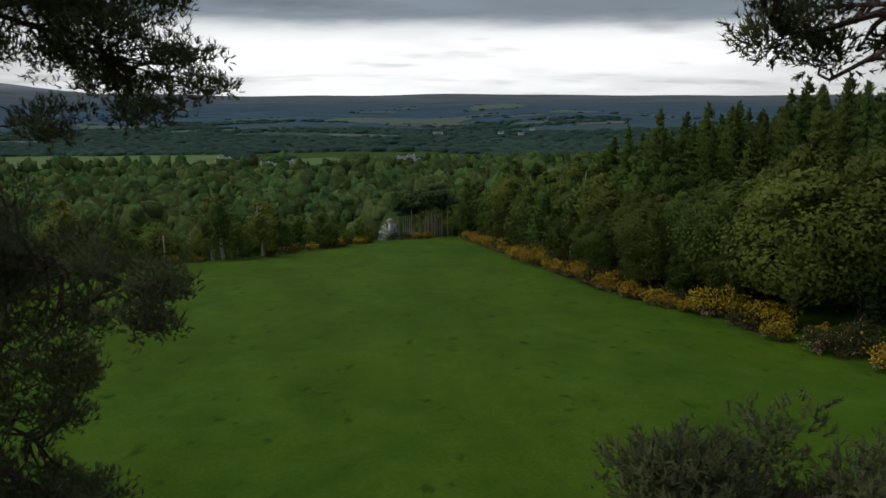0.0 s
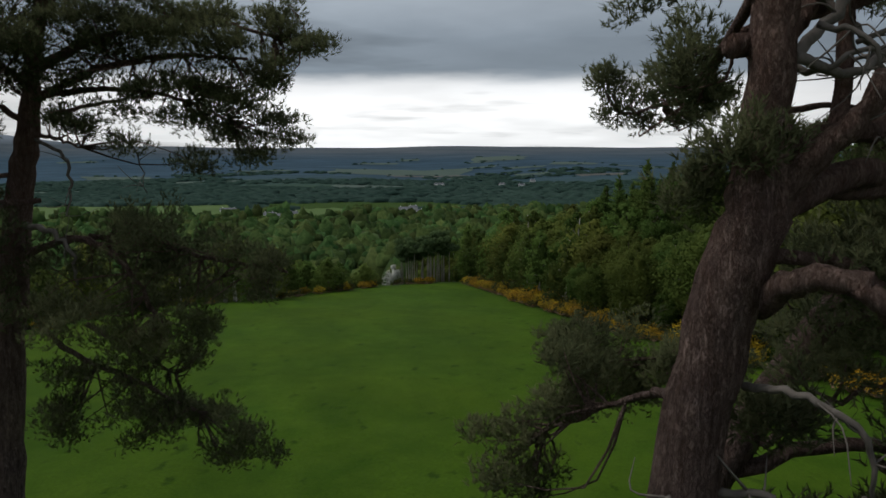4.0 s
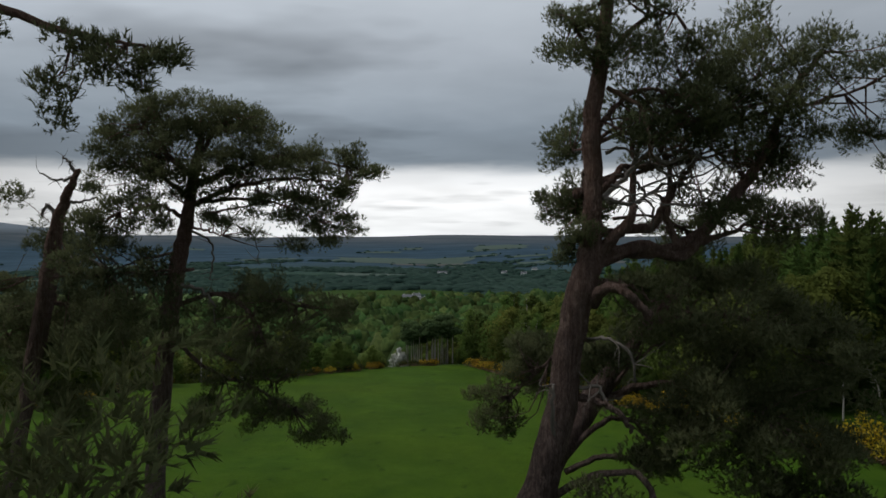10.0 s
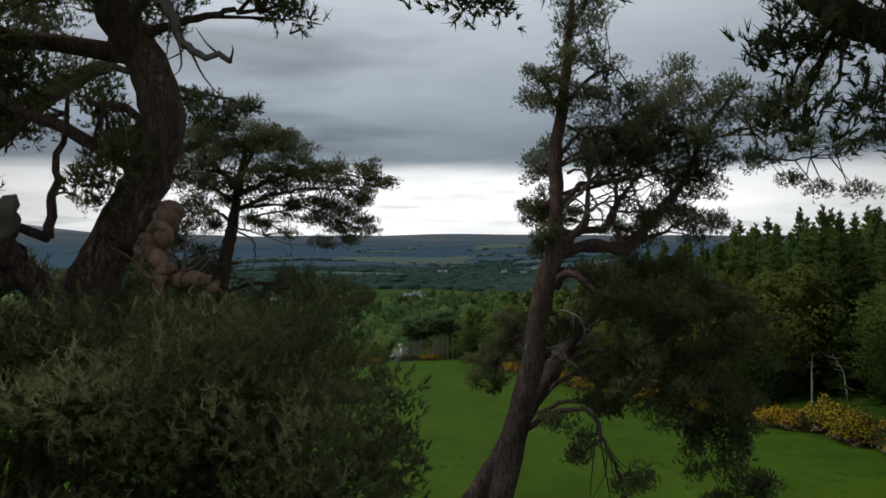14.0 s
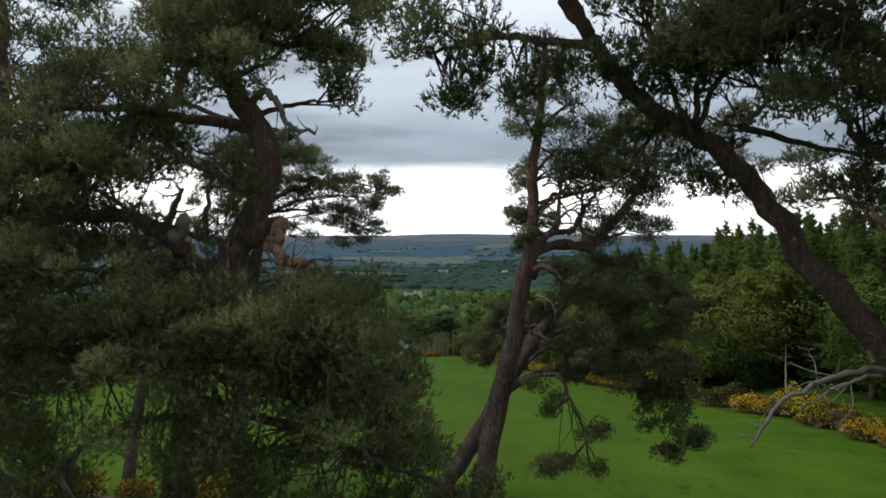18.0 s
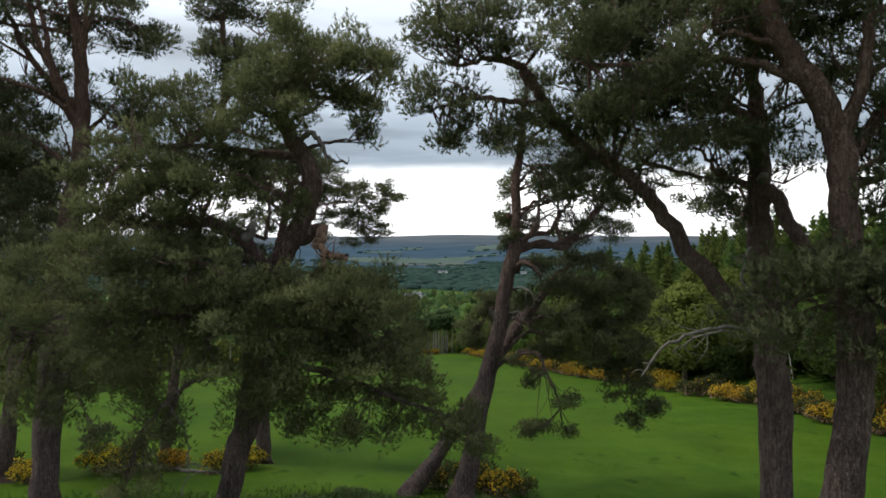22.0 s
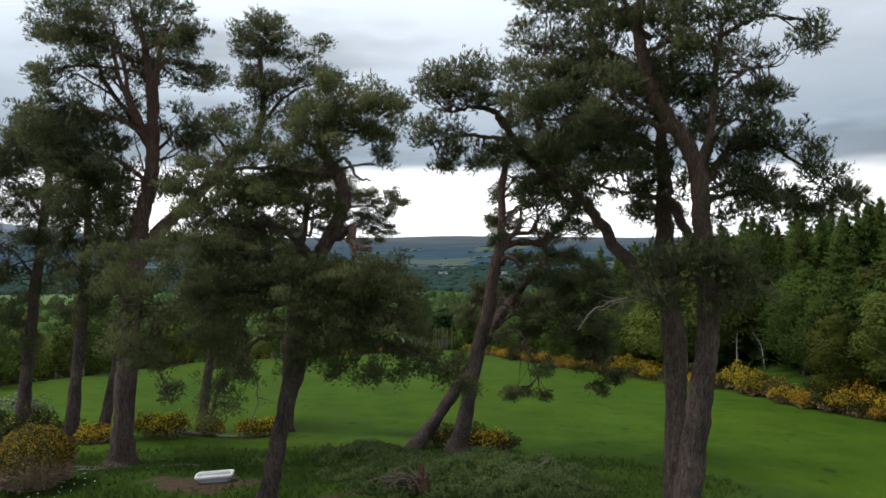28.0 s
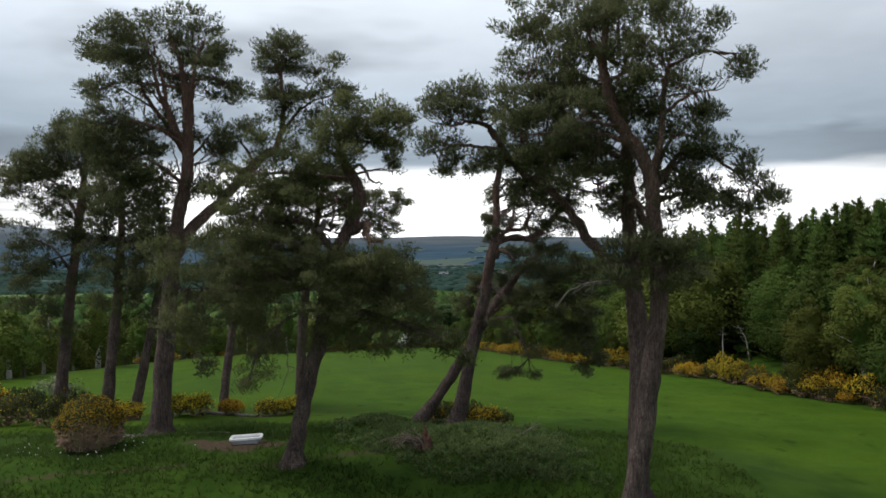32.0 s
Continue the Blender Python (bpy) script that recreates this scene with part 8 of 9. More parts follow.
# ---------- woods, near and far ----------
def lump(rng, cent, rad, flat=0.85, seg=9, rings=6, jag=0.2, open_base=False):
    """A rounded, uneven leafy lobe: vertices and faces."""
    lo = -0.35 if open_base else -0.92
    ph = rng.uniform(0, 6.28, 6)
    v = []
    for i in range(rings):
        t = lo + (0.97 - lo) * i / (rings - 1)
        cz, cr = math.sin(t * math.pi / 2), math.cos(t * math.pi / 2)
        for j in range(seg):
            a = 2 * math.pi * (j + 0.5 * (i % 2)) / seg
            d = np.array([math.cos(a) * cr, math.sin(a) * cr, cz])
            k = 1 + jag * (math.sin(3.1 * d[0] + ph[0]) * math.sin(3.7 * d[1] + ph[1]) + 0.6 * math.sin(5 * d[2] + ph[2] + 2 * a)) + jag * rng.uniform(-0.5, 0.5)
            v.append(cent + d * k * rad * [1, 1, flat])
    f = []
    for i in range(rings - 1):
        for j in range(seg):
            p, q = i * seg + j, i * seg + (j + 1) % seg
            r, t = p + seg, q + seg
            f += [[p, q, r], [q, t, r]] if i % 2 == 0 else [[p, q, t], [p, t, r]]
    top = len(v)
    v.append(cent + [0, 0, rad * flat * 1.02])
    f += [[(rings - 1) * seg + j, (rings - 1) * seg + (j + 1) % seg, top] for j in range(seg)]
    return np.array(v), f


def leaf_cloud(rng, cent, rad, n, size, flat=0.85):
    """Small leaf sprays scattered through the outer part of one lobe."""
    g = unit(rng.normal(size=(n, 3)))
    c = cent + g * (rad * rng.uniform(0.45, 1.08, (n, 1)) ** 0.8) * [1, 1, flat]
    c += rng.normal(0, 0.09 * rad, (n, 3))
    nrm = unit(g + rng.normal(0, 0.35, (n, 3)) + [0, 0, 0.3])
    a = unit(np.cross(nrm, rng.normal(size=(n, 3))))
    b = np.cross(nrm, a)
    s = size * rng.uniform(0.6, 1.4, (n, 1))
    return np.stack([c + a * s, c - a * s * 0.6 + b * s * 0.7, c - a * s * 0.4 - b * s * 0.8], 1), g + [0, 0, 0.25]


def broadleaf(name, seed, tall, wide, leaf, bark, label, lobes=16, per=150, size=0.24, low=0.16, group=""):
    """A birch, oak or alder: tapered stem, limbs, crown of leafy lobes with gaps."""
    rng = np.random.default_rng(seed)
    root = thing(name, (0, 0, -200), label, "tree", group)
    bag = Bag()
    bend = rng.normal(0, 0.25, (4, 2))
    st = smooth_path([(0, 0, -0.4, 0.028 * tall), (bend[0, 0] * 0.4, bend[0, 1] * 0.4, tall * 0.25, 0.020 * tall),
                      (bend[1, 0], bend[1, 1], tall * 0.55, 0.013 * tall), (bend[2, 0] * 1.5, bend[2, 1] * 1.5, tall * 0.9, 0.004 * tall)], 3)
    v, f = tube(st, 7, 0.06, seed)
    bag.add(v, f)
    tris, ways, body = [], [], Bag()
    for i in range(lobes):
        u = (i + 0.5) / lobes
        h = tall * (low + (0.96 - low) * u)
        env = wide * math.sin(math.pi * min(1.0, 0.20 + 0.80 * u) ** 0.85) ** 0.8
        an = i * 2.4 + rng.uniform(-0.5, 0.5)
        rr = env * (rng.uniform(0.35, 0.8) if size > 0.2 else rng.uniform(0.5, 0.95))
        c = np.array([math.cos(an) * rr, math.sin(an) * rr, h + rng.uniform(-0.4, 0.4)])
        rad = env * (rng.uniform(0.36, 0.55) if size > 0.2 else rng.uniform(0.30, 0.46)) + 0.25
        s = st[min(len(st) - 1, int(len(st) * (0.25 + 0.6 * u))), :3]
        lp = smooth_path([(*s, 0.006 * tall), (*((s + c) / 2 + [0, 0, 0.15 * rad]), 0.004 * tall), (*c, 0.002 * tall)], 2)
        v, f = tube(lp[::2], 3)
        bag.add(v, f)
        tri, way = leaf_cloud(rng, c, rad * 1.05, int(per * (0.6 + 0.6 * rad / wide * 2)), size)
        tris.append(tri)
        # lobe shape and whole-crown shape together
        ways.append(way + 0.7 * unit(np.mean(tri, 1) - [0, 0, tall * 0.5]))
    mid_h = tall * (low + 0.98) / 2
    body.add(*lump(rng, np.array([0, 0, mid_h * 0.94]), wide * 0.36, (0.25 * tall) / (wide * 0.36), 11, 9, 0.25))
    part("trunk", bag.mesh("trunk", bark), root)
    part("leaf_mass", body.mesh("leaf_mass", leaf, True), root)
    part("crown", tris_mesh("crown", np.concatenate(tris), leaf, np.concatenate(ways)), root)
    return root


def conifer(name, seed, tall, wide, leaf, label, group="", whorls=40, bare=0.06):
    """A larch or spruce: straight stem, tiers of drooping feathery branches round a shaded inside, thin leader."""
    rng = np.random.default_rng(seed)
    root = thing(name, (0, 0, -200), label, "tree", group)
    v, f = tube(smooth_path([(0, 0, -0.4, 0.016 * tall), (0, 0, tall * 0.5, 0.009 * tall), (0.1, 0, tall, 0.012)], 3), 5)
    part("trunk", mesh_of("trunk", v, f, GREYBARK, True), root)
    tris, ways = [], []
    for w in range(whorls):
        u = w / (whorls - 1)
        h = tall * (bare + (0.97 - bare) * u) + rng.uniform(-0.2, 0.2) * (1.02 - u)
        ln = wide * (1 - u ** 1.7) * rng.uniform(0.75, 1.2) * (0.8 + 0.2 * min(1, u * 4)) + 0.12
        for b in range(5):
            an = b * 1.26 + w * 1.7 + rng.uniform(-0.3, 0.3)
            d = np.array([math.cos(an), math.sin(an), 0])
            lb = ln * rng.uniform(0.6, 1.25)
            hb = h + rng.uniform(-0.7, 0.7) * (1.05 - 0.6 * u)
            # shoots in pairs along a branch that lifts at its tip
            n = max(4, int(16 * lb / wide + 4 + 2 * u))
            t = np.linspace(0.12, 1.0, n)
            c = d * (t * lb)[:, None] + [0, 0, hb] + np.outer((0.30 * t * t - 0.26 * t) * lb, [0, 0, 1])
            c += rng.normal(0, 0.10, (n, 3)) * (1.05 - u)
            s = (0.21 - 0.06 * u) * rng.uniform(0.7, 1.3, (n, 1)) * (wide / 2.6)
            q = np.cross(d, [0, 0, 1.0])
            a = unit(d * 0.7 + q * rng.choice([-1, 1], (n, 1)) * 0.8 + rng.normal(0, 0.3, (n, 3)) + [0, 0, 0.2 + 1.1 * u * u])
            q = unit(np.cross(a, rng.normal(0, 0.5, (n, 3)) + [0, 0, 1.0]))
            tris.append(np.stack([c + a * s * 1.7, c - a * s * 0.4 + q * s * 0.45, c - a * s * 0.4 - q * s * 0.45], 1))
            ways.append(np.repeat([d * 0.7 + [0, 0, 0.8]], n, 0))
    # the inside: one ragged, stepped cone
    seg, rows_ = 9, 15
    cone, faces = [], []
    for i in range(rows_):
        u = i / (rows_ - 1)
        er = (wide * (1 - u) ** 0.8 * (0.36 if i % 2 == 0 else 0.24) + 0.02)
        for j in range(seg):
            an = 2 * math.pi * (j + 0.5 * (i % 2)) / seg
            r = er * rng.uniform(0.72, 1.2)
            cone.append((math.cos(an) * r, math.sin(an) * r, tall * (bare + (0.93 - bare) * u) + rng.uniform(-0.3, 0.3) * (1 - u) - (0.3 if i % 2 == 0 else 0)))
    for i in range(rows_ - 1):
        for j in range(seg):
            p, q = i * seg + j, i * seg + (j + 1) % seg
            faces += [[p, q, q + seg], [p, q + seg, p + seg]]
    part("needle_mass", mesh_of("needle_mass", cone, faces, leaf), root)
    part("foliage", tris_mesh("foliage", np.concatenate(tris), leaf, np.concatenate(ways)), root)
    return root


def edge_x(y):
    return float(np.interp(y, EDGE_Y, EDGE_X))


def left_x(y):
    return float(np.interp(y, LEFT_Y, LEFT_X))


def plant(proto, x, y, s, rng, sink=0.0, wide=1.0):
    m = Matrix.LocRotScale((x, y, gz(x, y) - sink), Euler((rng.uniform(-0.03, 0.03), rng.uniform(-0.03, 0.03), rng.uniform(0, 6.28))), None)
    ob = copy_thing(proto, m)
    ob.scale = (s * wide * rng.uniform(0.9, 1.1), s * wide * rng.uniform(0.9, 1.1), s)
    return ob


def drop(proto):
    for o in (*proto.children_recursive, proto):
        bpy.data.objects.remove(o)


WOOD = "trees of the wood beside the field"
birches = [broadleaf("birch_tree", 21 + i, 9.0 + 1.1 * i, 2.3 + 0.25 * i, LEAF, BIRCH, "green-leaved birch at the edge of the wood", lobes=15, per=110, size=0.22, group=WOOD) for i in range(4)]
oaks = [broadleaf("broadleaf_tree", 31 + i, 8.5 + 1.2 * i, 3.4 + 0.3 * i, LEAF, GREYBARK, "round-crowned broadleaf tree in full leaf", lobes=16, per=120, size=0.24, low=0.2, group=WOOD) for i in range(4)]
# the trees that stand nearest the field carry finer leaves
near_birches = [broadleaf("birch_tree", 121 + i, 9.0 + 1.1 * i, 2.4 + 0.25 * i, LEAF, BIRCH, "green-leaved birch at the edge of the wood", lobes=22, per=330, size=0.135, low=0.28, group=WOOD) for i in range(3)]
near_oaks = [broadleaf("broadleaf_tree", 131 + i, 8.5 + 1.2 * i, 3.5 + 0.3 * i, LEAF, GREYBARK, "round-crowned broadleaf tree in full leaf", lobes=24, per=360, size=0.145, low=0.26, group=WOOD) for i in range(3)]
larches = [conifer("larch_tree", 41 + i, 13.6 + 0.8 * i, 3.1 + 0.2 * i, LARCH, "tall feathery larch on the wooded slope", WOOD, whorls=54) for i in range(4)]
pales = [broadleaf("whitebeam_tree", 51, 6.2, 3.2, LEAF_PALE, GREYBARK, "pale-leaved rounded tree beside the gorse", lobes=30, per=330, size=0.11, low=0.12, group=WOOD)]


def right_wood():
    rng = np.random.default_rng(5)
    y = -6.0
    while y < 250:
        ex = edge_x(y)
        far = y > 130
        step = 3.3 if y < 130 else 6.0
        for row in range(11):
            off = 3.4 + (row * 4.0 if row < 3 else 10.4 + (row - 3) * 3.2) + rng.uniform(-1.2, 1.2)
            if far and row > 3:
                continue
            x, yy = ex + off, y + rng.uniform(-1.6, 1.6)
            if row > 6 and yy > 115:
                continue
            if row < 1 and (yy < 12 or 25 < yy < 55) or row == 1 and 34 < yy < 52 or row == 2 and 42 < yy < 50:
                continue
            if rng.random() < 0.10:
                continue
            fine_ = yy < 90
            bs, os_ = (near_birches, near_oaks) if fine_ else (birches, oaks)
            if row < 1:
                pr, s = (bs if rng.random() < 0.55 else os_)[rng.integers(len(bs))], rng.uniform(0.45, 0.9)
            elif row < 3:
                pr, s = (bs if rng.random() < 0.45 else os_)[rng.integers(len(bs))], rng.uniform(0.75, 1.3)
            elif yy < 108 and rng.random() < 0.92:
                pr, s = larches[rng.integers(4)], rng.uniform(0.92, 1.1)
            else:
                pr, s = (oaks if rng.random() < 0.5 else birches)[rng.integers(4)], rng.uniform(0.95, 1.3)
            plant(pr, x, yy, s * (1.12 if row >= 3 else 1.12), rng)
        y += step
    for x, yy, s in ((33.2, 53.5, 1.3), (41.8, 31.0, 1.1), (30, 60.5, 0.8)):
        plant(pales[0], x, yy, s, rng)


def field_end_wood():
    """Rows of trees beyond the far and left edges of the field."""
    rng = np.random.default_rng(6)
    for row in range(4):
        y = 30.0
        while y < 152:
            x = left_x(y) - 4 - row * 6.5 + rng.uniform(-2, 2)
            if rng.random() < 0.78:
                pr = oaks[rng.integers(4)] if rng.random() < 0.65 else birches[rng.integers(4)]
                plant(pr, x, y + rng.uniform(-2, 2), rng.uniform(0.55, 0.95) + 0.05 * row, rng, wide=1.25)
            y += 6.8
    for row in range(5):
        x = -105.0
        while x < 30:
            y = 156 + row * 8 + rng.uniform(-2, 2) + max(0, -x - 40) * 0.0
            inside = x > left_x(min(y, 147)) - 30
            stand = -18 < x < 6 and row < 2
            if inside and not stand and rng.random() < 0.85 and not (x > edge_x(y) + 2):
                pr = oaks[rng.integers(4)] if rng.random() < 0.7 else birches[rng.integers(4)]
                plant(pr, x, y, rng.uniform(0.5, 0.95), rng, wide=1.3)
            x += 7.0


right_wood()
field_end_wood()

# slender pines at the field's far corner
def corner_pines():
    rng = np.random.default_rng(77)
    root = thing("pine_pole_tree", (0, 0, -200), "slender drawn-up pine with a bare stem", "tree", "pine stand at the field corner")
    v, f = tube(smooth_path([(0, 0, -0.3, 0.17), (0.05, 0, 5, 0.13), (0, 0.05, 10.5, 0.05)], 3), 6)
    part("trunk", mesh_of("trunk", v, f, tint("pale_pole_bark", (0.20, 0.175, 0.16), (0.40, 0.365, 0.34), 4, stretch=(1, 1, 0.3)), True), root)
    lobes = [leaf_cloud(rng, np.array([rng.normal(0, 1.1), rng.normal(0, 1.1), 9.4 + rng.normal(0, 0.7)]), 1.2, 150, 0.26, 0.6) for _ in range(9)]
    part("crown", tris_mesh("crown", np.concatenate([a for a, b in lobes]), tint("dark_stand_needles", (0.046, 0.084, 0.034), (0.130, 0.190, 0.080), 1.5, spec=0.06, through_=0.4), np.concatenate([b for a, b in lobes])), root)
    for i in range(22):
        x, y = -10.5 + 0.52 * i + rng.uniform(-0.4, 0.4), 156 + rng.uniform(0, 7)
        plant(root, x, y, rng.uniform(0.85, 1.05), rng)
    drop(root)


corner_pines()


# valley and hill fields, laid on the slope
FIELDS = [(-0.80, -0.30, 790, 1040, 0), (-0.225, -0.137, 800, 960, 0), (-0.62, -0.47, 640, 700, 0), (-0.165, 0.03, 2480, 2760, 1), (-0.08, 0.035, 2420, 2478, 2),
          (0.04, 0.115, 3050, 3300, 1), (0.15, 0.215, 2700, 2860, 1), (-0.16, -0.06, 1560, 1680, 1), (-0.64, -0.52, 1500, 1640, 1), (0.10, 0.15, 2300, 2400, 1),
          (0.19, 0.26, 2150, 2230, 2), (-0.40, -0.27, 1880, 1960, 1), (-0.52, -0.42, 2300, 2420, 1), (-0.30, -0.22, 2560, 2640, 1)]
# the two hill field colours have the blue-grey of haze blended in
MEADOW = [tint("valley_meadow", (0.055, 0.105, 0.020), (0.085, 0.145, 0.030), 0.02), tint("hazy_hill_pasture", (0.046, 0.080, 0.064), (0.070, 0.104, 0.082), 0.012),
          tint("hazy_ploughed_field", (0.078, 0.080, 0.074), (0.105, 0.102, 0.094), 0.012)]


def meadows():
    for u0, u1, d0, d1, k in FIELDS:
        n, m = 24, 8
        uu, dd = np.meshgrid(np.linspace(0, 1, n), np.linspace(0, 1, m))
        wig = 0.06 * np.sin(uu * 9 + d0) + 0.04 * np.sin(uu * 23 + d1)
        D = d0 + (d1 - d0) * (dd + wig * (dd - 0.5) * 2)
        U = u0 + (u1 - u0) * (uu + 0.05 * np.sin(dd * 5 + d0))
        X, Y = U * D, D
        Z = height(X, Y) + 1.2
        v = np.stack([X, Y, Z], -1).reshape(-1, 3)
        i = np.arange(m - 1)[:, None] * n + np.arange(n - 1)[None]
        f = np.stack([i, i + 1, i + n + 1, i + n], -1).reshape(-1, 4)
        tagged(new("meadow", mesh_of("meadow", v, f, MEADOW[k], True)), ("bright green meadow in the valley", "pale hill pasture across the valley, haze in its colour", "bare brownish field on the far slope, greyed with painted haze")[k], "field", kind="structure")


rng_f = np.random.default_rng(31)
for _ in range(18):
    d_, u_ = rng_f.uniform(1500, 3250), rng_f.uniform(-0.62, 0.34)
    FIELDS.append((u_, u_ + rng_f.uniform(0.02, 0.075), d_, d_ + rng_f.uniform(0.012, 0.035) * d_, 2 if rng_f.random() < 0.25 else 1))
meadows()


def in_field(x, y):
    u = x / y
    for u0, u1, d0, d1, k in FIELDS:
        if u0 < u < u1 and d0 - 12 < y < d1 + 4:
            return True
    return False


CLEAR = [(-95, -10, 800, 886), (-235, -140, 725, 802), (-320, -240, 850, 906), (-60, 20, 1690, 1800), (165, 225, 1720, 1790), (120, 180, 1780, 1850), (220, 280, 1930, 2000)]


def clearing(x, y):
    return in_field(x, y) or any(a < x < b and c < y < d for a, b, c, d in CLEAR)


def far_woods():
    rng = np.random.default_rng(13)
    protos = [lump(rng, np.zeros(3), 1.0, 0.95, 7, 4, 0.26, True) for _ in range(10)]
    bag = Bag()
    d = 200.0
    while d < 900:
        st = 8.6 + d * 0.004
        x = -0.78 * d
        while x < 0.72 * d:
            px_, py_ = x + rng.uniform(-6, 6), d + rng.uniform(-6, 6)
            if not clearing(px_, py_) and not (d < 260 and px_ > edge_x(py_) and px_ < edge_x(py_) + 40) and rng.random() < 0.95:
                r = 2.2 + 5.2 * rng.random() ** 1.8
                v, f = protos[rng.integers(10)]
                a = rng.uniform(0, 6.28)
                R = np.array([[math.cos(a), math.sin(a), 0], [-math.sin(a), math.cos(a), 0], [0, 0, 1]])
                at = np.array([px_, py_, gz(px_, py_) + r * 0.7 + rng.uniform(-1.0, 3.5)])
                hi = rng.uniform(0.85, 1.4)
                bag.add((v @ R) * [r, r, r * hi] + at, f)
                for _ in range(5 if d < 300 else 2 if d < 420 else 0):
                    g = unit(rng.normal(size=3) + [0, -0.4, 0.6])
                    v, f = protos[rng.integers(10)]
                    q = r * rng.uniform(0.28, 0.5)
                    bag.add(v * q + at + g * [r, r, r * hi] * 0.8, f)
            x += st
        d += st
    tagged(new("valley_woods", bag.mesh("valley_woods", FARWOOD)), "dense green broadleaf woods filling the valley", "woods", kind="stuff")
    protos = [lump(rng, np.zeros(3), 1.0, 1.0, 6, 3, 0.3, True) for _ in range(8)]
    bag = Bag()
    d = 900.0
    while d < 2480:
        st = 17 + (d - 900) * 0.010
        x = -0.75 * d
        while x < 0.72 * d:
            px_, py_ = x + rng.uniform(-1, 1) * st * 1.5, d + rng.uniform(-1, 1) * st * 1.5
            patch = math.sin(px_ * 0.006 + 1.2 * math.sin(py_ * 0.004)) + 0.8 * math.sin(py_ * 0.011 + px_ * 0.002)
            if not clearing(px_, py_) and patch > (-1.3 if d < 1900 else 0.1):
                r = rng.uniform(7.0, 13.0)
                v, f = protos[rng.integers(8)]
                bag.add(v * [r * 1.6, r * 1.4, r * 0.40] + [px_, py_, gz(px_, py_) + 2], f)
            x += st
        d += st
    # hedgerow trees and shelter belts between the hill fields
    for u0, u1, d0, d1, k in FIELDS:
        if d0 > 1400:
            for i in range(6):
                d = d1 + rng.uniform(-4, 10) if rng.random() < 0.6 else d0 - rng.uniform(2, 10)
                x = rng.uniform(u0 - 0.01, u1 + 0.01) * d
                r = rng.uniform(3, 6)
                v, f = protos[rng.integers(8)]
                bag.add(v * [r * rng.uniform(1.0, 3.0), r, r * 0.7] + [x, d, gz(x, d) + 2], f)
    tagged(new("hill_woods", bag.mesh("hill_woods", HAZEWOOD)), "dark conifer plantations on the far slopes, blued by painted haze", "woods", kind="stuff")


far_woods()

# ---------- gorse ----------
def gorse(seed, bloom, label, n=110, spine_w=0.042, petal=0.075):
    rng = np.random.default_rng(seed)
    root = thing("gorse_bush", (0, 0, -200), label, "bush", "gorse along the field edge")
    bag = Bag()
    gre, yel, gw, dry = [], [], [], []
    for i in range(11):
        an, rr = i * 2.4, 0.25 + 0.65 * (i / 11) ** 0.5
        c = np.array([math.cos(an) * rr * 1.05, math.sin(an) * rr * 1.05, rng.uniform(0.55, 1.25) * (1.25 - 0.55 * rr)])
        v, f = tube(smooth_path([(math.cos(an) * 0.15, math.sin(an) * 0.15, -0.1, 0.04), (c[0] * 0.6, c[1] * 0.6, c[2] * 0.55, 0.025), (*c, 0.01)], 1), 3)
        bag.add(v, f)
        g = unit(rng.normal(size=(n, 3)))
        rad = rng.uniform(0.34, 0.52)
        p = c + g * rad * rng.uniform(0.5, 1.0, (n, 1))
        p[:, 2] = np.maximum(p[:, 2], 0.05)
        d = unit(g + rng.normal(0, 0.35, (n, 3)) + [0, 0, 0.45])
        s = unit(np.cross(d, rng.normal(size=(n, 3)))) * spine_w
        ln = rng.uniform(0.12, 0.26, (n, 1))
        low_ = p[:, 2] + rng.normal(0, 0.12, n) < 0.5
        spine = np.stack([p - s, p + s, p + d * ln], 1)
        gre.append(spine[~low_])
        gw.append((g + [0, 0, 0.3])[~low_])
        dry.append(spine[low_])
        k = (rng.random(n) < bloom * np.clip(0.4 + g[:, 2] * 0.55 + 0.3, 0, 1)) & ~low_
        q = p[k] + d[k] * ln[k] * 0.6
        m = len(q)
        for _ in range(2):
            a = unit(rng.normal(size=(m, 3))) * petal
            b = unit(rng.normal(size=(m, 3))) * petal
            yel.append(np.stack([q + a, q + b, q - (a + b) * 0.7], 1) + rng.normal(0, 0.07, (m, 1, 3)))
    part("stem_frame", bag.mesh("stem_frame", GORSE_DRY), root)
    dry = np.concatenate(dry)
    leafy = sum(len(q) for q in gre)
    me = tris_mesh("foliage", np.concatenate([*gre, dry]), GORSE, np.concatenate([*gw, np.tile([[0, 0, 1.0]], (len(dry), 1))]))
    me.materials.append(GORSE_DRY)
    me.polygons.foreach_set("material_index", [0] * leafy + [1] * len(dry))
    part("foliage", me, root, "green spines above a dry brown skirt")
    part("blossom", tris_mesh("blossom", np.concatenate(yel), FLOWER), root, "yellow gorse blossom")
    return root


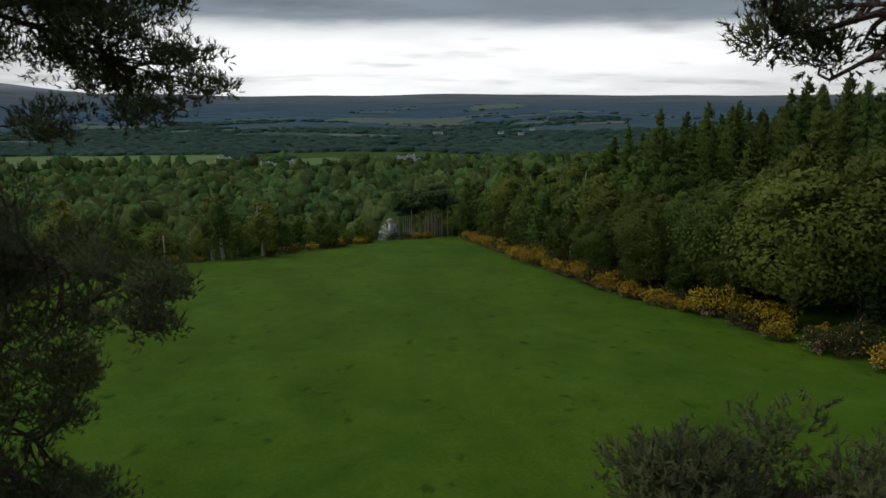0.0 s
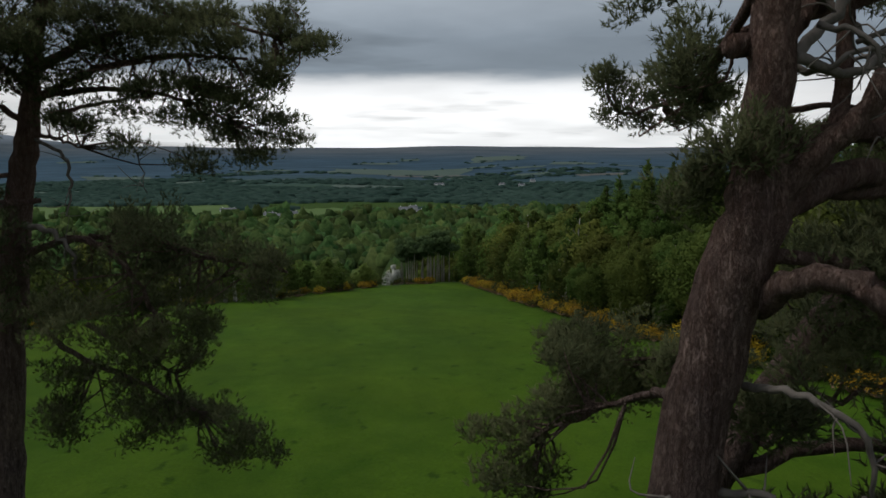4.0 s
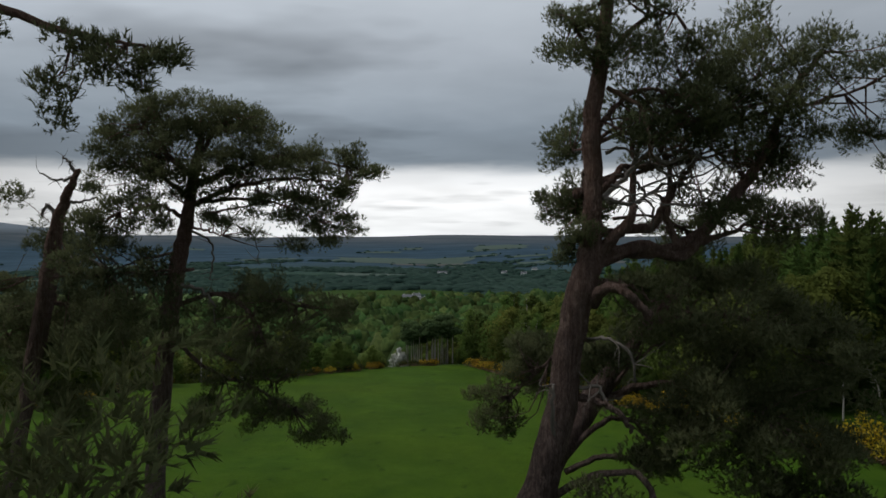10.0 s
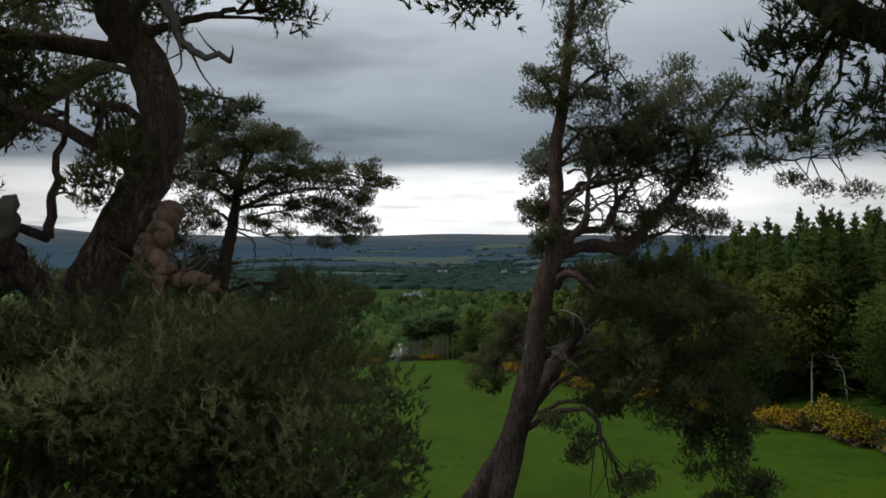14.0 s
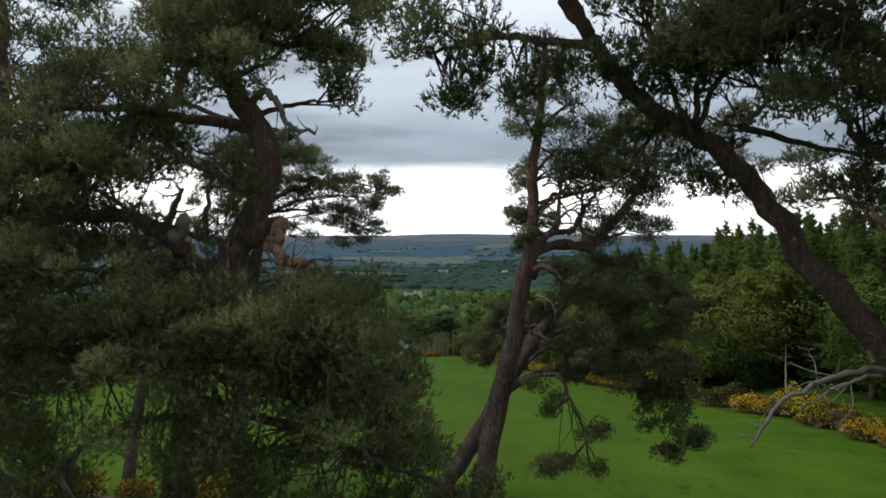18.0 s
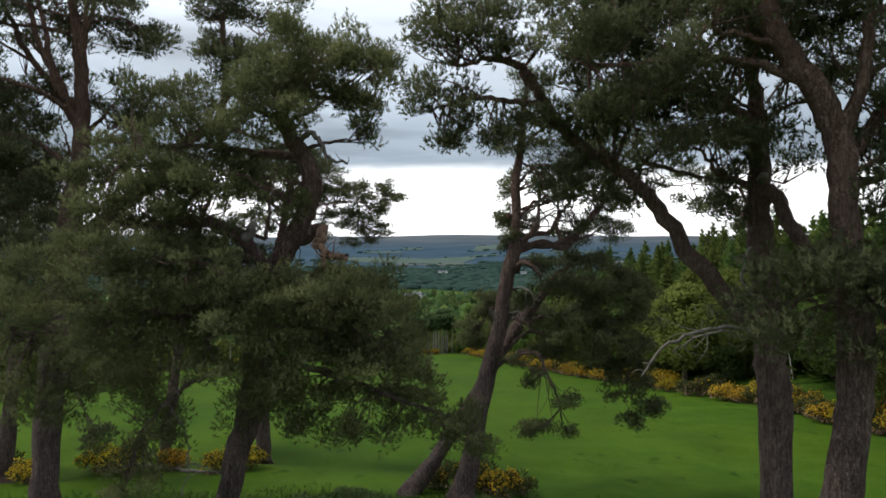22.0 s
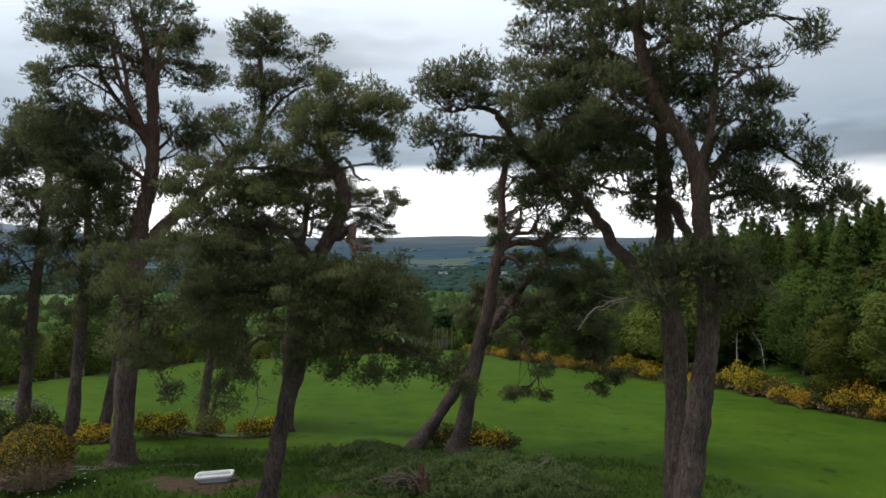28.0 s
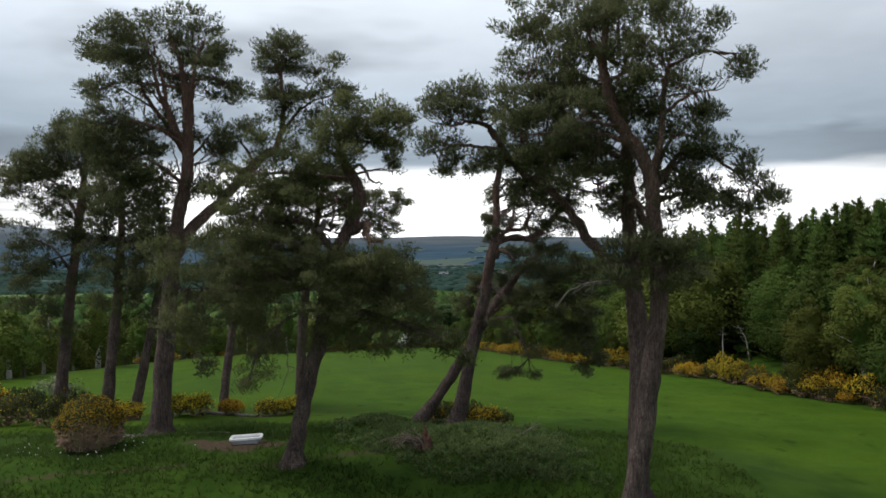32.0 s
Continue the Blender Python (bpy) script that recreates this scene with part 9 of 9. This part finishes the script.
def gorse_dome():
    """One big rounded gorse: a dense shell of spines, dry and brown below, in flower above."""
    rng = np.random.default_rng(81)
    root = thing("gorse_bush", (0, 0, -200), "large dome of gorse, yellow-flowered above and dry brown below", "bush", "gorse along the field edge")
    bag = Bag()
    for i in range(14):
        an, u = i * 2.4, rng.uniform(0.3, 1.0)
        v, f = tube(smooth_path([(math.cos(an) * 0.2, math.sin(an) * 0.2, -0.1, 0.06), (math.cos(an) * u * 0.8, math.sin(an) * u * 0.8, 0.9, 0.035), (math.cos(an) * u * 1.25, math.sin(an) * u * 1.25, 2.3 - u, 0.012)], 2), 4)
        bag.add(v, f)
    part("stem_frame", bag.mesh("stem_frame", GORSE_DRY), root)
    n = 11000
    g = unit(rng.normal(size=(n, 3)))
    g = g[g[:, 2] > -0.72]
    n = len(g)
    swell = 1 + 0.09 * np.sin(5 * g[:, 0] + 2) * np.sin(6 * g[:, 1] + 1) + 0.06 * np.sin(9 * g[:, 2] + 4 * g[:, 0]) + 0.05 * np.sin(14 * g[:, 0] + 11 * g[:, 1])
    p = g * [1.50, 1.35, 1.32] * (swell * rng.uniform(0.80, 1.0, n) ** 0.6)[:, None] + [0, 0, 1.22]
    p[:, 2] = np.maximum(p[:, 2], 0.03)
    d = unit(g + rng.normal(0, 0.4, (n, 3)) + [0, 0, 0.35])
    sd = unit(np.cross(d, rng.normal(size=(n, 3)))) * 0.026
    ln = rng.uniform(0.12, 0.27, (n, 1))
    low_ = p[:, 2] + rng.normal(0, 0.16, n) + 0.18 * np.sin(2.5 * g[:, 0] + 3 * g[:, 1]) < 1.35
    spine = np.stack([p - sd, p + sd, p + d * ln], 1)
    me = tris_mesh("foliage", np.concatenate([spine[~low_], spine[low_]]), GORSE, np.concatenate([(g + [0, 0, 0.3])[~low_], (g + [0, 0, 0.8])[low_]]))
    me.materials.append(GORSE_DRY)
    me.polygons.foreach_set("material_index", [0] * int((~low_).sum()) + [1] * int(low_.sum()))
    part("foliage", me, root, "green spines above a dry brown skirt")
    k = ~low_ & (rng.random(n) < 0.62)
    q = p[k] + d[k] * ln[k] * 0.7
    m = len(q)
    a, b = unit(rng.normal(size=(m, 3))) * 0.05, unit(rng.normal(size=(m, 3))) * 0.05
    part("blossom", tris_mesh("blossom", np.stack([q + a, q + b, q - (a + b) * 0.7], 1), FLOWER), root, "yellow gorse blossom")
    return root


def build_gorse():
    rng = np.random.default_rng(15)
    full = [gorse(61 + i, 0.62 + 0.16 * i, "gorse bush thick with orange-yellow blossom") for i in range(3)]
    thin = [gorse(71 + i, 0.05, "gorse bush mostly out of flower, brown-green") for i in range(2)]
    big = gorse_dome()
    plant(big, -17.0, -8.7, 0.98, rng)
    drop(big)
    y = 3.0
    while y < 150:
        for row in range(2):
            if y < 60 and rng.random() < 0.16:
                continue
            x = edge_x(y) + row * 1.8 + rng.uniform(-0.7, 0.7) + 0.4
            pr = full[rng.integers(3)] if rng.random() < ((0.58 if y < 60 else 0.82) if row == 0 else 0.6) else thin[rng.integers(2)]
            plant(pr, x, y + rng.uniform(-0.6, 0.6), rng.uniform(0.6, 1.4) * (1 + 0.25 * row), rng)
        y += 1.75
    for i in range(26):
        y = rng.uniform(60, 151)
        plant(full[rng.integers(3)] if rng.random() < 0.55 else thin[rng.integers(2)], left_x(y) - rng.uniform(0.2, 2.2), y, rng.uniform(0.5, 1.0), rng)
    for i in range(16):
        x = rng.uniform(-34, -2)
        plant(full[rng.integers(3)] if rng.random() < 0.5 else thin[rng.integers(2)], x, float(np.interp(x, LEFT_X, LEFT_Y)) + rng.uniform(0.5, 2.5), rng.uniform(0.6, 1.1), rng)
    for x, y, s, k in KNOLL_GORSE:
        plant(full[k] if k < 3 else thin[k - 3], x, y, s, rng)
    for p in (*full, *thin):
        drop(p)


KNOLL_GORSE = [(-17.8, 7.5, 1.1, 0), (-19.5, 8.0, 1.0, 1), (-21.6, 5.0, 0.8, 1), (-24, 6.5, 1.0, 3), (-26.5, 7.2, 1.2, 4), (-30, 7.5, 1.4, 3),
               (-32, 4.5, 1.6, 4), (-29, 3.5, 1.3, 3), (-25.5, 3.0, 1.2, 4), (-15.9, 9.2, 0.8, 2), (-12.8, 8.2, 0.9, 0), (-11.4, 8.6, 0.8, 1), (-0.4, 3.6, 0.9, 3),
               (1.2, 3.4, 0.95, 4), (2.4, 2.6, 0.9, 0), (3.4, 3.0, 0.7, 3), (-34, 9, 1.4, 1), (-0.9, 3.9, 0.75, 1)]
build_gorse()
for p_ in (*birches, *oaks, *near_birches, *near_oaks, *larches, *pales):
    drop(p_)

# ---------- things on the knoll ----------
def bm_mesh(name, bm, mat, smooth=False):
    me = bpy.data.meshes.new(name)
    bm.to_mesh(me)
    bm.free()
    me.materials.append(mat)
    if smooth:
        me.polygons.foreach_set("use_smooth", [True] * len(me.polygons))
    return me


def rounded_ring(a, b, r, z, n=6):
    """A rounded rectangle, half sizes a and b, corner radius r, at height z."""
    pts = []
    for cx, cy, s in ((a - r, b - r, 0), (-a + r, b - r, 90), (-a + r, -b + r, 180), (a - r, -b + r, 270)):
        for i in range(n + 1):
            t = radians(s + 90 * i / n)
            pts.append((cx + r * math.cos(t), cy + r * math.sin(t), z))
    return pts


def lofted(name, rings, mat, cap_first=True, cap_last=True):
    bm = bmesh.new()
    vs = [[bm.verts.new(p) for p in ring] for ring in rings]
    n = len(rings[0])
    for a, b in zip(vs, vs[1:]):
        for i in range(n):
            bm.faces.new((a[i], a[(i + 1) % n], b[(i + 1) % n], b[i]))
    if cap_first:
        bm.faces.new(list(reversed(vs[0])))
    if cap_last:
        bm.faces.new(vs[-1])
    bmesh.ops.recalc_face_normals(bm, faces=bm.faces)
    return bm_mesh(name, bm, mat, True)


def bathtub():
    x, y = -9.5, -8.75
    root = thing("bathtub_trough", (x, y, gz(x, y) - 0.04), "old white enamel bathtub used as a water trough", "bathtub")
    root.rotation_euler = (0.05, -0.05, radians(7))
    part("tub_body", lofted("tub_body", [rounded_ring(0.58, 0.20, 0.14, 0.02), rounded_ring(0.64, 0.23, 0.16, 0.10), rounded_ring(0.70, 0.27, 0.16, 0.28), rounded_ring(0.705, 0.275, 0.16, 0.36)], GREYTUB, True, False), root, "dull grey outer side")
    part("tub_rim", lofted("tub_rim", [rounded_ring(0.735, 0.305, 0.14, 0.27), rounded_ring(0.755, 0.325, 0.14, 0.29), rounded_ring(0.76, 0.33, 0.14, 0.37), rounded_ring(0.745, 0.315, 0.14, 0.385), rounded_ring(0.68, 0.25, 0.13, 0.385), rounded_ring(0.65, 0.23, 0.13, 0.35),
                                       rounded_ring(0.58, 0.18, 0.12, 0.14)], ENAMEL, False, True), root, "white rolled rim and basin")
    part("tub_water", lofted("tub_water", [rounded_ring(0.635, 0.215, 0.13, 0.315), rounded_ring(0.635, 0.215, 0.13, 0.32)], tint("trough_water", (0.42, 0.44, 0.46), (0.52, 0.54, 0.56), 2, rough=0.08, spec=0.5)), root, "still pale water")
    for sx in (-0.45, 0.45):
        for sy in (-0.17, 0.17):
            v, f = tube(np.array([(sx, sy, -0.06, 0.05), (sx, sy, 0.03, 0.04), (sx, sy, 0.10, 0.06)]), 8)
            part("foot", mesh_of("foot", v, f, GREYTUB, True), root)


bathtub()


def stick(pts, r0, r1, label, name="fallen_branch", side=(), seed=0, mat=None):
    """A fallen or dead branch lying on the ground, with side twigs."""
    o = np.array(pts[0], float)
    root = thing(name, tuple(o), label, "branch")
    p = np.array(pts, float) - o
    bag = Bag()
    sp = smooth_path(np.c_[p, np.linspace(r0, r1, len(p))], 5)
    rng = np.random.default_rng(seed)
    sp[:, :3] += rng.normal(0, r0 * 0.3, (len(sp), 3))
    v, f = tube(sp, 7, 0.1, seed)
    bag.add(v, f)
    for i, (dx, dy, dz) in side:
        s = sp[int(i * (len(sp) - 1)), :3]
        br = smooth_path([(*s, r1 * 1.2), (*(s + np.array([dx, dy, dz]) * 0.5 + rng.normal(0, 0.08, 3)), r1 * 0.8), (*(s + np.array([dx, dy, dz])), 0.006)], 3)
        v, f = tube(br, 5)
        bag.add(v, f)
    part("wood", bag.mesh("wood", mat or DEADWOOD), root)


def on(x, y, dz=0.0):
    return (x, y, gz(x, y) + dz)


stick([on(-18.3, 9.3, 0.1), on(-16.5, 9.0, 0.12), on(-14.0, 8.4, 0.1), on(-12.6, 8.0, 0.06)], 0.16, 0.06, "pale fallen log on the knoll's edge", "fallen_log", seed=1)
stick([on(-16.9, -5.6, 0.05), on(-15.6, -5.5, 0.10), on(-14.2, -5.0, 0.06)], 0.06, 0.02, "bleached fallen branch at the foot of a pine", side=[(0.5, (0.3, 0.4, 0.35)), (0.8, (0.4, -0.3, 0.2))], seed=2)
stick([on(-17.9, -4.6, 0.05), on(-16.6, -4.7, 0.08), on(-15.9, -4.2, 0.05)], 0.05, 0.02, "bleached fallen branch at the foot of a pine", side=[(0.6, (0.2, 0.5, 0.3))], seed=3)
stick([on(-12.9, -5.8, 0.05), on(-11.9, -5.5, 0.06), on(-11.2, -5.6, 0.05)], 0.04, 0.015, "thin bleached stick lying in the grass", seed=4)
stick([on(2.9, -8.2, 0.1), on(3.4, -8.1, 0.25), on(4.0, -8.0, 0.6), on(4.5, -7.9, 0.95)], 0.04, 0.016, "dead grey branch standing out of the scrub", side=[(0.5, (-0.7, 0.2, 0.1)), (0.7, (0.5, 0.1, 0.5)), (0.85, (0.5, 0.0, 0.05)), (0.3, (-0.8, 0.1, 0.15))], seed=5)
stick([on(-18.2, -8.6, 0.1), on(-17.4, -9.2, 0.1), on(-16.4, -8.9, 0.06)], 0.05, 0.02, "bleached branch under the gorse", side=[(0.4, (0.2, -0.3, 0.3))], seed=6)


def root_plate():
    """The torn stump and roots below the leaning pine."""
    x, y = -1.0, -10.0
    rng = np.random.default_rng(8)
    root = thing("tree_stump", on(x, y), "torn reddish stump with bare twisted roots", "stump")
    bag = Bag()
    core = Bag()
    for i in range(7):
        an, h = i * 0.9, rng.uniform(0.45, 1.05)
        cx, cy = math.cos(an) * 0.16, math.sin(an) * 0.16
        v, f = tube(smooth_path([(cx * 1.8, cy * 1.8, -0.3, 0.22), (cx, cy, 0.2, 0.16), (cx * 0.9 + 0.04, cy, h * 0.7, 0.10), (cx * 1.3 + rng.normal(0, 0.08), cy, h, 0.015)], 4), 7, 0.2, 8 + i)
        core.add(v, f)
    part("stump", core.mesh("stump", tint("torn_red_wood", (0.04, 0.022, 0.016), (0.15, 0.08, 0.055), 9, bump=0.8)), root)
    for i in range(26):
        an = rng.uniform(2.4, 4.6)
        ln = rng.uniform(0.8, 2.6)
        h = rng.uniform(0.0, 0.45)
        p = [(0, 0, 0.1 + h * 0.5, 0.035), (math.cos(an) * ln * 0.5, math.sin(an) * ln * 0.4, 0.2 + h + rng.normal(0, 0.1), 0.026), (math.cos(an + 0.2) * ln * 0.8, math.sin(an + 0.2) * ln * 0.5, 0.1 + h * 0.9 + rng.normal(0, 0.1), 0.016),
             (math.cos(an + 0.4) * ln, math.sin(an + 0.3) * ln * 0.6, rng.uniform(-0.1, 0.25), 0.008)]
        v, f = tube(smooth_path(p, 4), 5, 0.1, i)
        bag.add(v, f)
    part("roots", bag.mesh("roots", tint("weathered_root", (0.05, 0.04, 0.032), (0.17, 0.135, 0.11), 6)), root, "bare grey-brown roots and twigs")


root_plate()


def pole(x, y, h, r, label, mat, name, cat):
    root = thing(name, on(x, y), label, cat)
    v, f = tube(smooth_path([(0, 0, -0.3, r), (0.03, 0.02, h * 0.5, r * 0.9), (0.0, 0.05, h, r * 0.7)], 3), 7)
    part("stem", mesh_of("stem", v, f, mat, True), root)


pole(-41.6, 101.2, 4.6, 0.13, "pale upright post at the field's edge", BIRCH, "post", "post")


def dead_birch(x, y, h, lean, seed):
    rng = np.random.default_rng(seed)
    root = thing("dead_birch", on(x, y), "bare white dead birch stem at the wood's edge", "tree", "dead birches")
    sp = smooth_path([(0, 0, -0.3, 0.10), (lean * 0.2, 0, h * 0.35, 0.08), (lean * 0.35, 0.1, h * 0.65, 0.06), (lean, 0.1, h, 0.015)], 4)
    v, f = tube(sp, 7)
    part("trunk", mesh_of("trunk", v, f, BIRCH, True), root)
    for i in range(8):
        s = sp[rng.integers(4, len(sp) - 1), :3]
        d = np.array([rng.choice([-1, 1]) * rng.uniform(0.3, 0.9), rng.normal(0, 0.4), rng.uniform(-0.1, 0.35)])
        v, f = tube(smooth_path([(*s, 0.022), (*(s + d * 0.5), 0.016), (*(s + d * 0.95 + [0, 0, 0.15]), 0.005)], 3), 5)
        part("branch", mesh_of("branch", v, f, BIRCH, True), root)


for x_, y_, h_, l_, s_ in ((35.0, 47.6, 5.1, 0.1, 1), (38.2, 47.0, 4.4, -1.5, 2), (42.5, 49.0, 4.2, 0.0, 3), (43.8, 44.0, 4.4, -0.2, 4)):
    dead_birch(x_, y_, h_, l_, s_)


# ---------- houses in the valley ----------
def box_part(name, w, d, h, mat, parent, at=(0, 0, 0), label=""):
    bm = bmesh.new()
    bmesh.ops.create_cube(bm, size=1)
    bmesh.ops.scale(bm, vec=(w, d, h), verts=bm.verts)
    bmesh.ops.translate(bm, vec=(at[0], at[1], at[2] + h / 2), verts=bm.verts)
    return part(name, bm_mesh(name, bm, mat), parent, label)


def house(x, y, w, d, h, turn, label, wall=None, bays=4):
    root = thing("house", on(x, y), label, "house", "houses in the valley")
    root.rotation_euler = (0, 0, radians(turn))
    box_part("wall", w, d, h + 6, wall or RENDERW, root, (0, 0, -6))
    bm = bmesh.new()
    e, rh = 0.5, d * 0.38
    pts = [(-w / 2 - e, -d / 2 - e, h - 0.1), (w / 2 + e, -d / 2 - e, h - 0.1), (w / 2 + e, d / 2 + e, h - 0.1), (-w / 2 - e, d / 2 + e, h - 0.1), (-w / 2 - e, 0, h + rh), (w / 2 + e, 0, h + rh)]
    v = [bm.verts.new(p) for p in pts]
    for q in ((0, 1, 5, 4), (2, 3, 4, 5), (0, 4, 3), (1, 2, 5), (3, 2, 1, 0)):
        bm.faces.new([v[i] for i in q])
    roof = part("roof", bm_mesh("roof", bm, SLATE), root, "grey slate roof")
    for sx in (-0.36, 0.36):
        box_part("chimney", 0.9, 0.9, 1.6, wall or RENDERW, roof, (w * sx, 0, h + rh - 0.6))
    for i in range(bays):
        for k, zz in enumerate((0.9, 3.4) if h > 4.5 else (0.9,)):
            box_part("window", 1.1, 0.12, 1.5, DARKGLASS, root, (-w / 2 + w * (i + 0.5) / bays, -d / 2 - 0.02, zz))


house(-52, 884, 15, 8, 5.6, 4, "white rendered two-storey house among valley trees", bays=5)
house(-35, 878, 12, 7, 3.4, -8, "low white cottage among valley trees", bays=4)
house(-42, 896, 10, 8, 6.5, 14, "tall white house among valley trees", bays=3)
house(-205, 800, 12, 7, 4.2, 10, "white farmhouse at the meadow's edge", bays=3)
house(-190, 792, 14, 7, 3.2, -6, "low white cottage beside the meadow", bays=4)
house(-178, 806, 9, 7, 5.0, 20, "white gabled house beside the meadow", bays=3)
house(-285, 905, 20, 8, 3.0, 2, "long low pale barn on the meadow", bays=5)
house(-16, 1800, 25, 9, 4.6, 3, "long white building across the valley", bays=6)
house(196, 1790, 16, 9, 5.0, -5, "white house across the valley", bays=3)
house(150, 1850, 14, 9, 5.0, 8, "white house across the valley", bays=3)
house(250, 2000, 14, 9, 5.0, 8, "white house across the valley", bays=3)


# blossom tree and a low roof at the field's far corner
def blossom():
    p = broadleaf("blossom_tree", 95, 6.5, 2.0, tint("white_blossom", (0.35, 0.37, 0.33), (0.62, 0.63, 0.60), 1.0), GREYBARK, "hawthorn covered in white blossom by the field corner", lobes=14, per=90, size=0.2)
    plant(p, -12.6, 160, 1.0, np.random.default_rng(1))
    drop(p)
    p = broadleaf("flowering_shrub", 96, 2.7, 1.7, tint("creamy_blossom_leaves", (0.07, 0.10, 0.04), (0.30, 0.32, 0.22), 9.0), GREYBARK, "loose green shrub dotted with cream blossom", lobes=13, per=120, size=0.09, low=0.2)
    plant(p, -30.3, 12.0, 1.0, np.random.default_rng(2))
    drop(p)


blossom()
house(-21.5, 168, 9, 5, 1.8, 12, "low shed with a pale grey roof behind the field hedge", bays=2)


# ---------- ground cover on the knoll ----------
def scrub():
    rng = np.random.default_rng(19)
    # low bilberry and broom scrub in rounded mounds
    cl, od = [], []
    for x, y, r, h in SCRUB:
        for _ in range(int(9 * r * r)):
            an, u = rng.uniform(0, 6.28), 1.2 * rng.random() ** 0.5
            cx, cy, cr = x + math.cos(an) * u * r, y + math.sin(an) * u * r * 0.85, rng.uniform(0.22, 0.55)
            n = int(230 * cr * cr) + 12
            g = unit(rng.normal(size=(n, 3)))
            g[:, 2] = np.abs(g[:, 2])
            q = np.array([cx, cy, 0]) + g * [cr, cr, cr * rng.uniform(0.5, 0.95)] * rng.uniform(0.8, 1.05, (n, 1))
            q[:, 2] += height(q[:, 0], q[:, 1]) - 0.06
            cl.append(q)
            od.append(unit(g + [0, 0, 0.4]))
    cl, od = np.vstack(cl), np.vstack(od)
    tagged(new("knoll_scrub", tris_mesh("knoll_scrub", tufts(cl, od, rng, blades=4, size=0.17, width=0.022, up=0.6), HEATH, np.repeat(od + [0, 0, 0.6], 4, 0))), "low dark green bilberry scrub on the knoll", "scrub", kind="stuff")
    # rough grass
    n = 80000
    x, y = rng.uniform(-34, 14, n), rng.uniform(-24, 12, n)
    k = np.exp(-((x + 8) / 26) ** 2 - ((y + 10) / 11) ** 2) > rng.uniform(0.2, 0.45, n)
    d_tub = np.hypot((x + 9.9) / 2.7, (y + 8.9) / 1.5) + 0.22 * np.sin(2.3 * x + 1.0) * np.sin(2.9 * y)
    k &= d_tub > rng.uniform(0.45, 1.2, n)
    k &= (np.sin(x * 0.8 + 1.5 * np.sin(y * 0.5)) + np.sin(y * 1.1 + x * 0.4)) > rng.uniform(-2.2, 0.8, n)
    x, y = x[k], y[k]
    q = np.stack([x, y, height(x, y) - 0.02], 1)
    o = np.tile([[0, 0, 1.0]], (len(q), 1))
    tagged(new("rough_grass", tris_mesh("rough_grass", tufts(q, o, rng, blades=4, size=0.26, width=0.016, up=0.9), GRASS, np.repeat(o, 4, 0))), "tufts of rough green grass on the knoll", "grass", kind="stuff")
    # white flower heads by the gorse
    n = 110
    x, y = rng.normal(-17.0, 2.2, n), rng.normal(-9.2, 1.6, n)
    q = np.stack([x, y, height(x, y) + 0.25], 1)
    a, b = unit(rng.normal(size=(n, 3))) * 0.035, unit(rng.normal(size=(n, 3))) * 0.035
    tagged(new("white_flowers", tris_mesh("white_flowers", np.stack([q + a, q + b, q - a - b], 1), RENDERW)), "scattered small white flowers in the grass", "flowers", kind="stuff")


scrub()
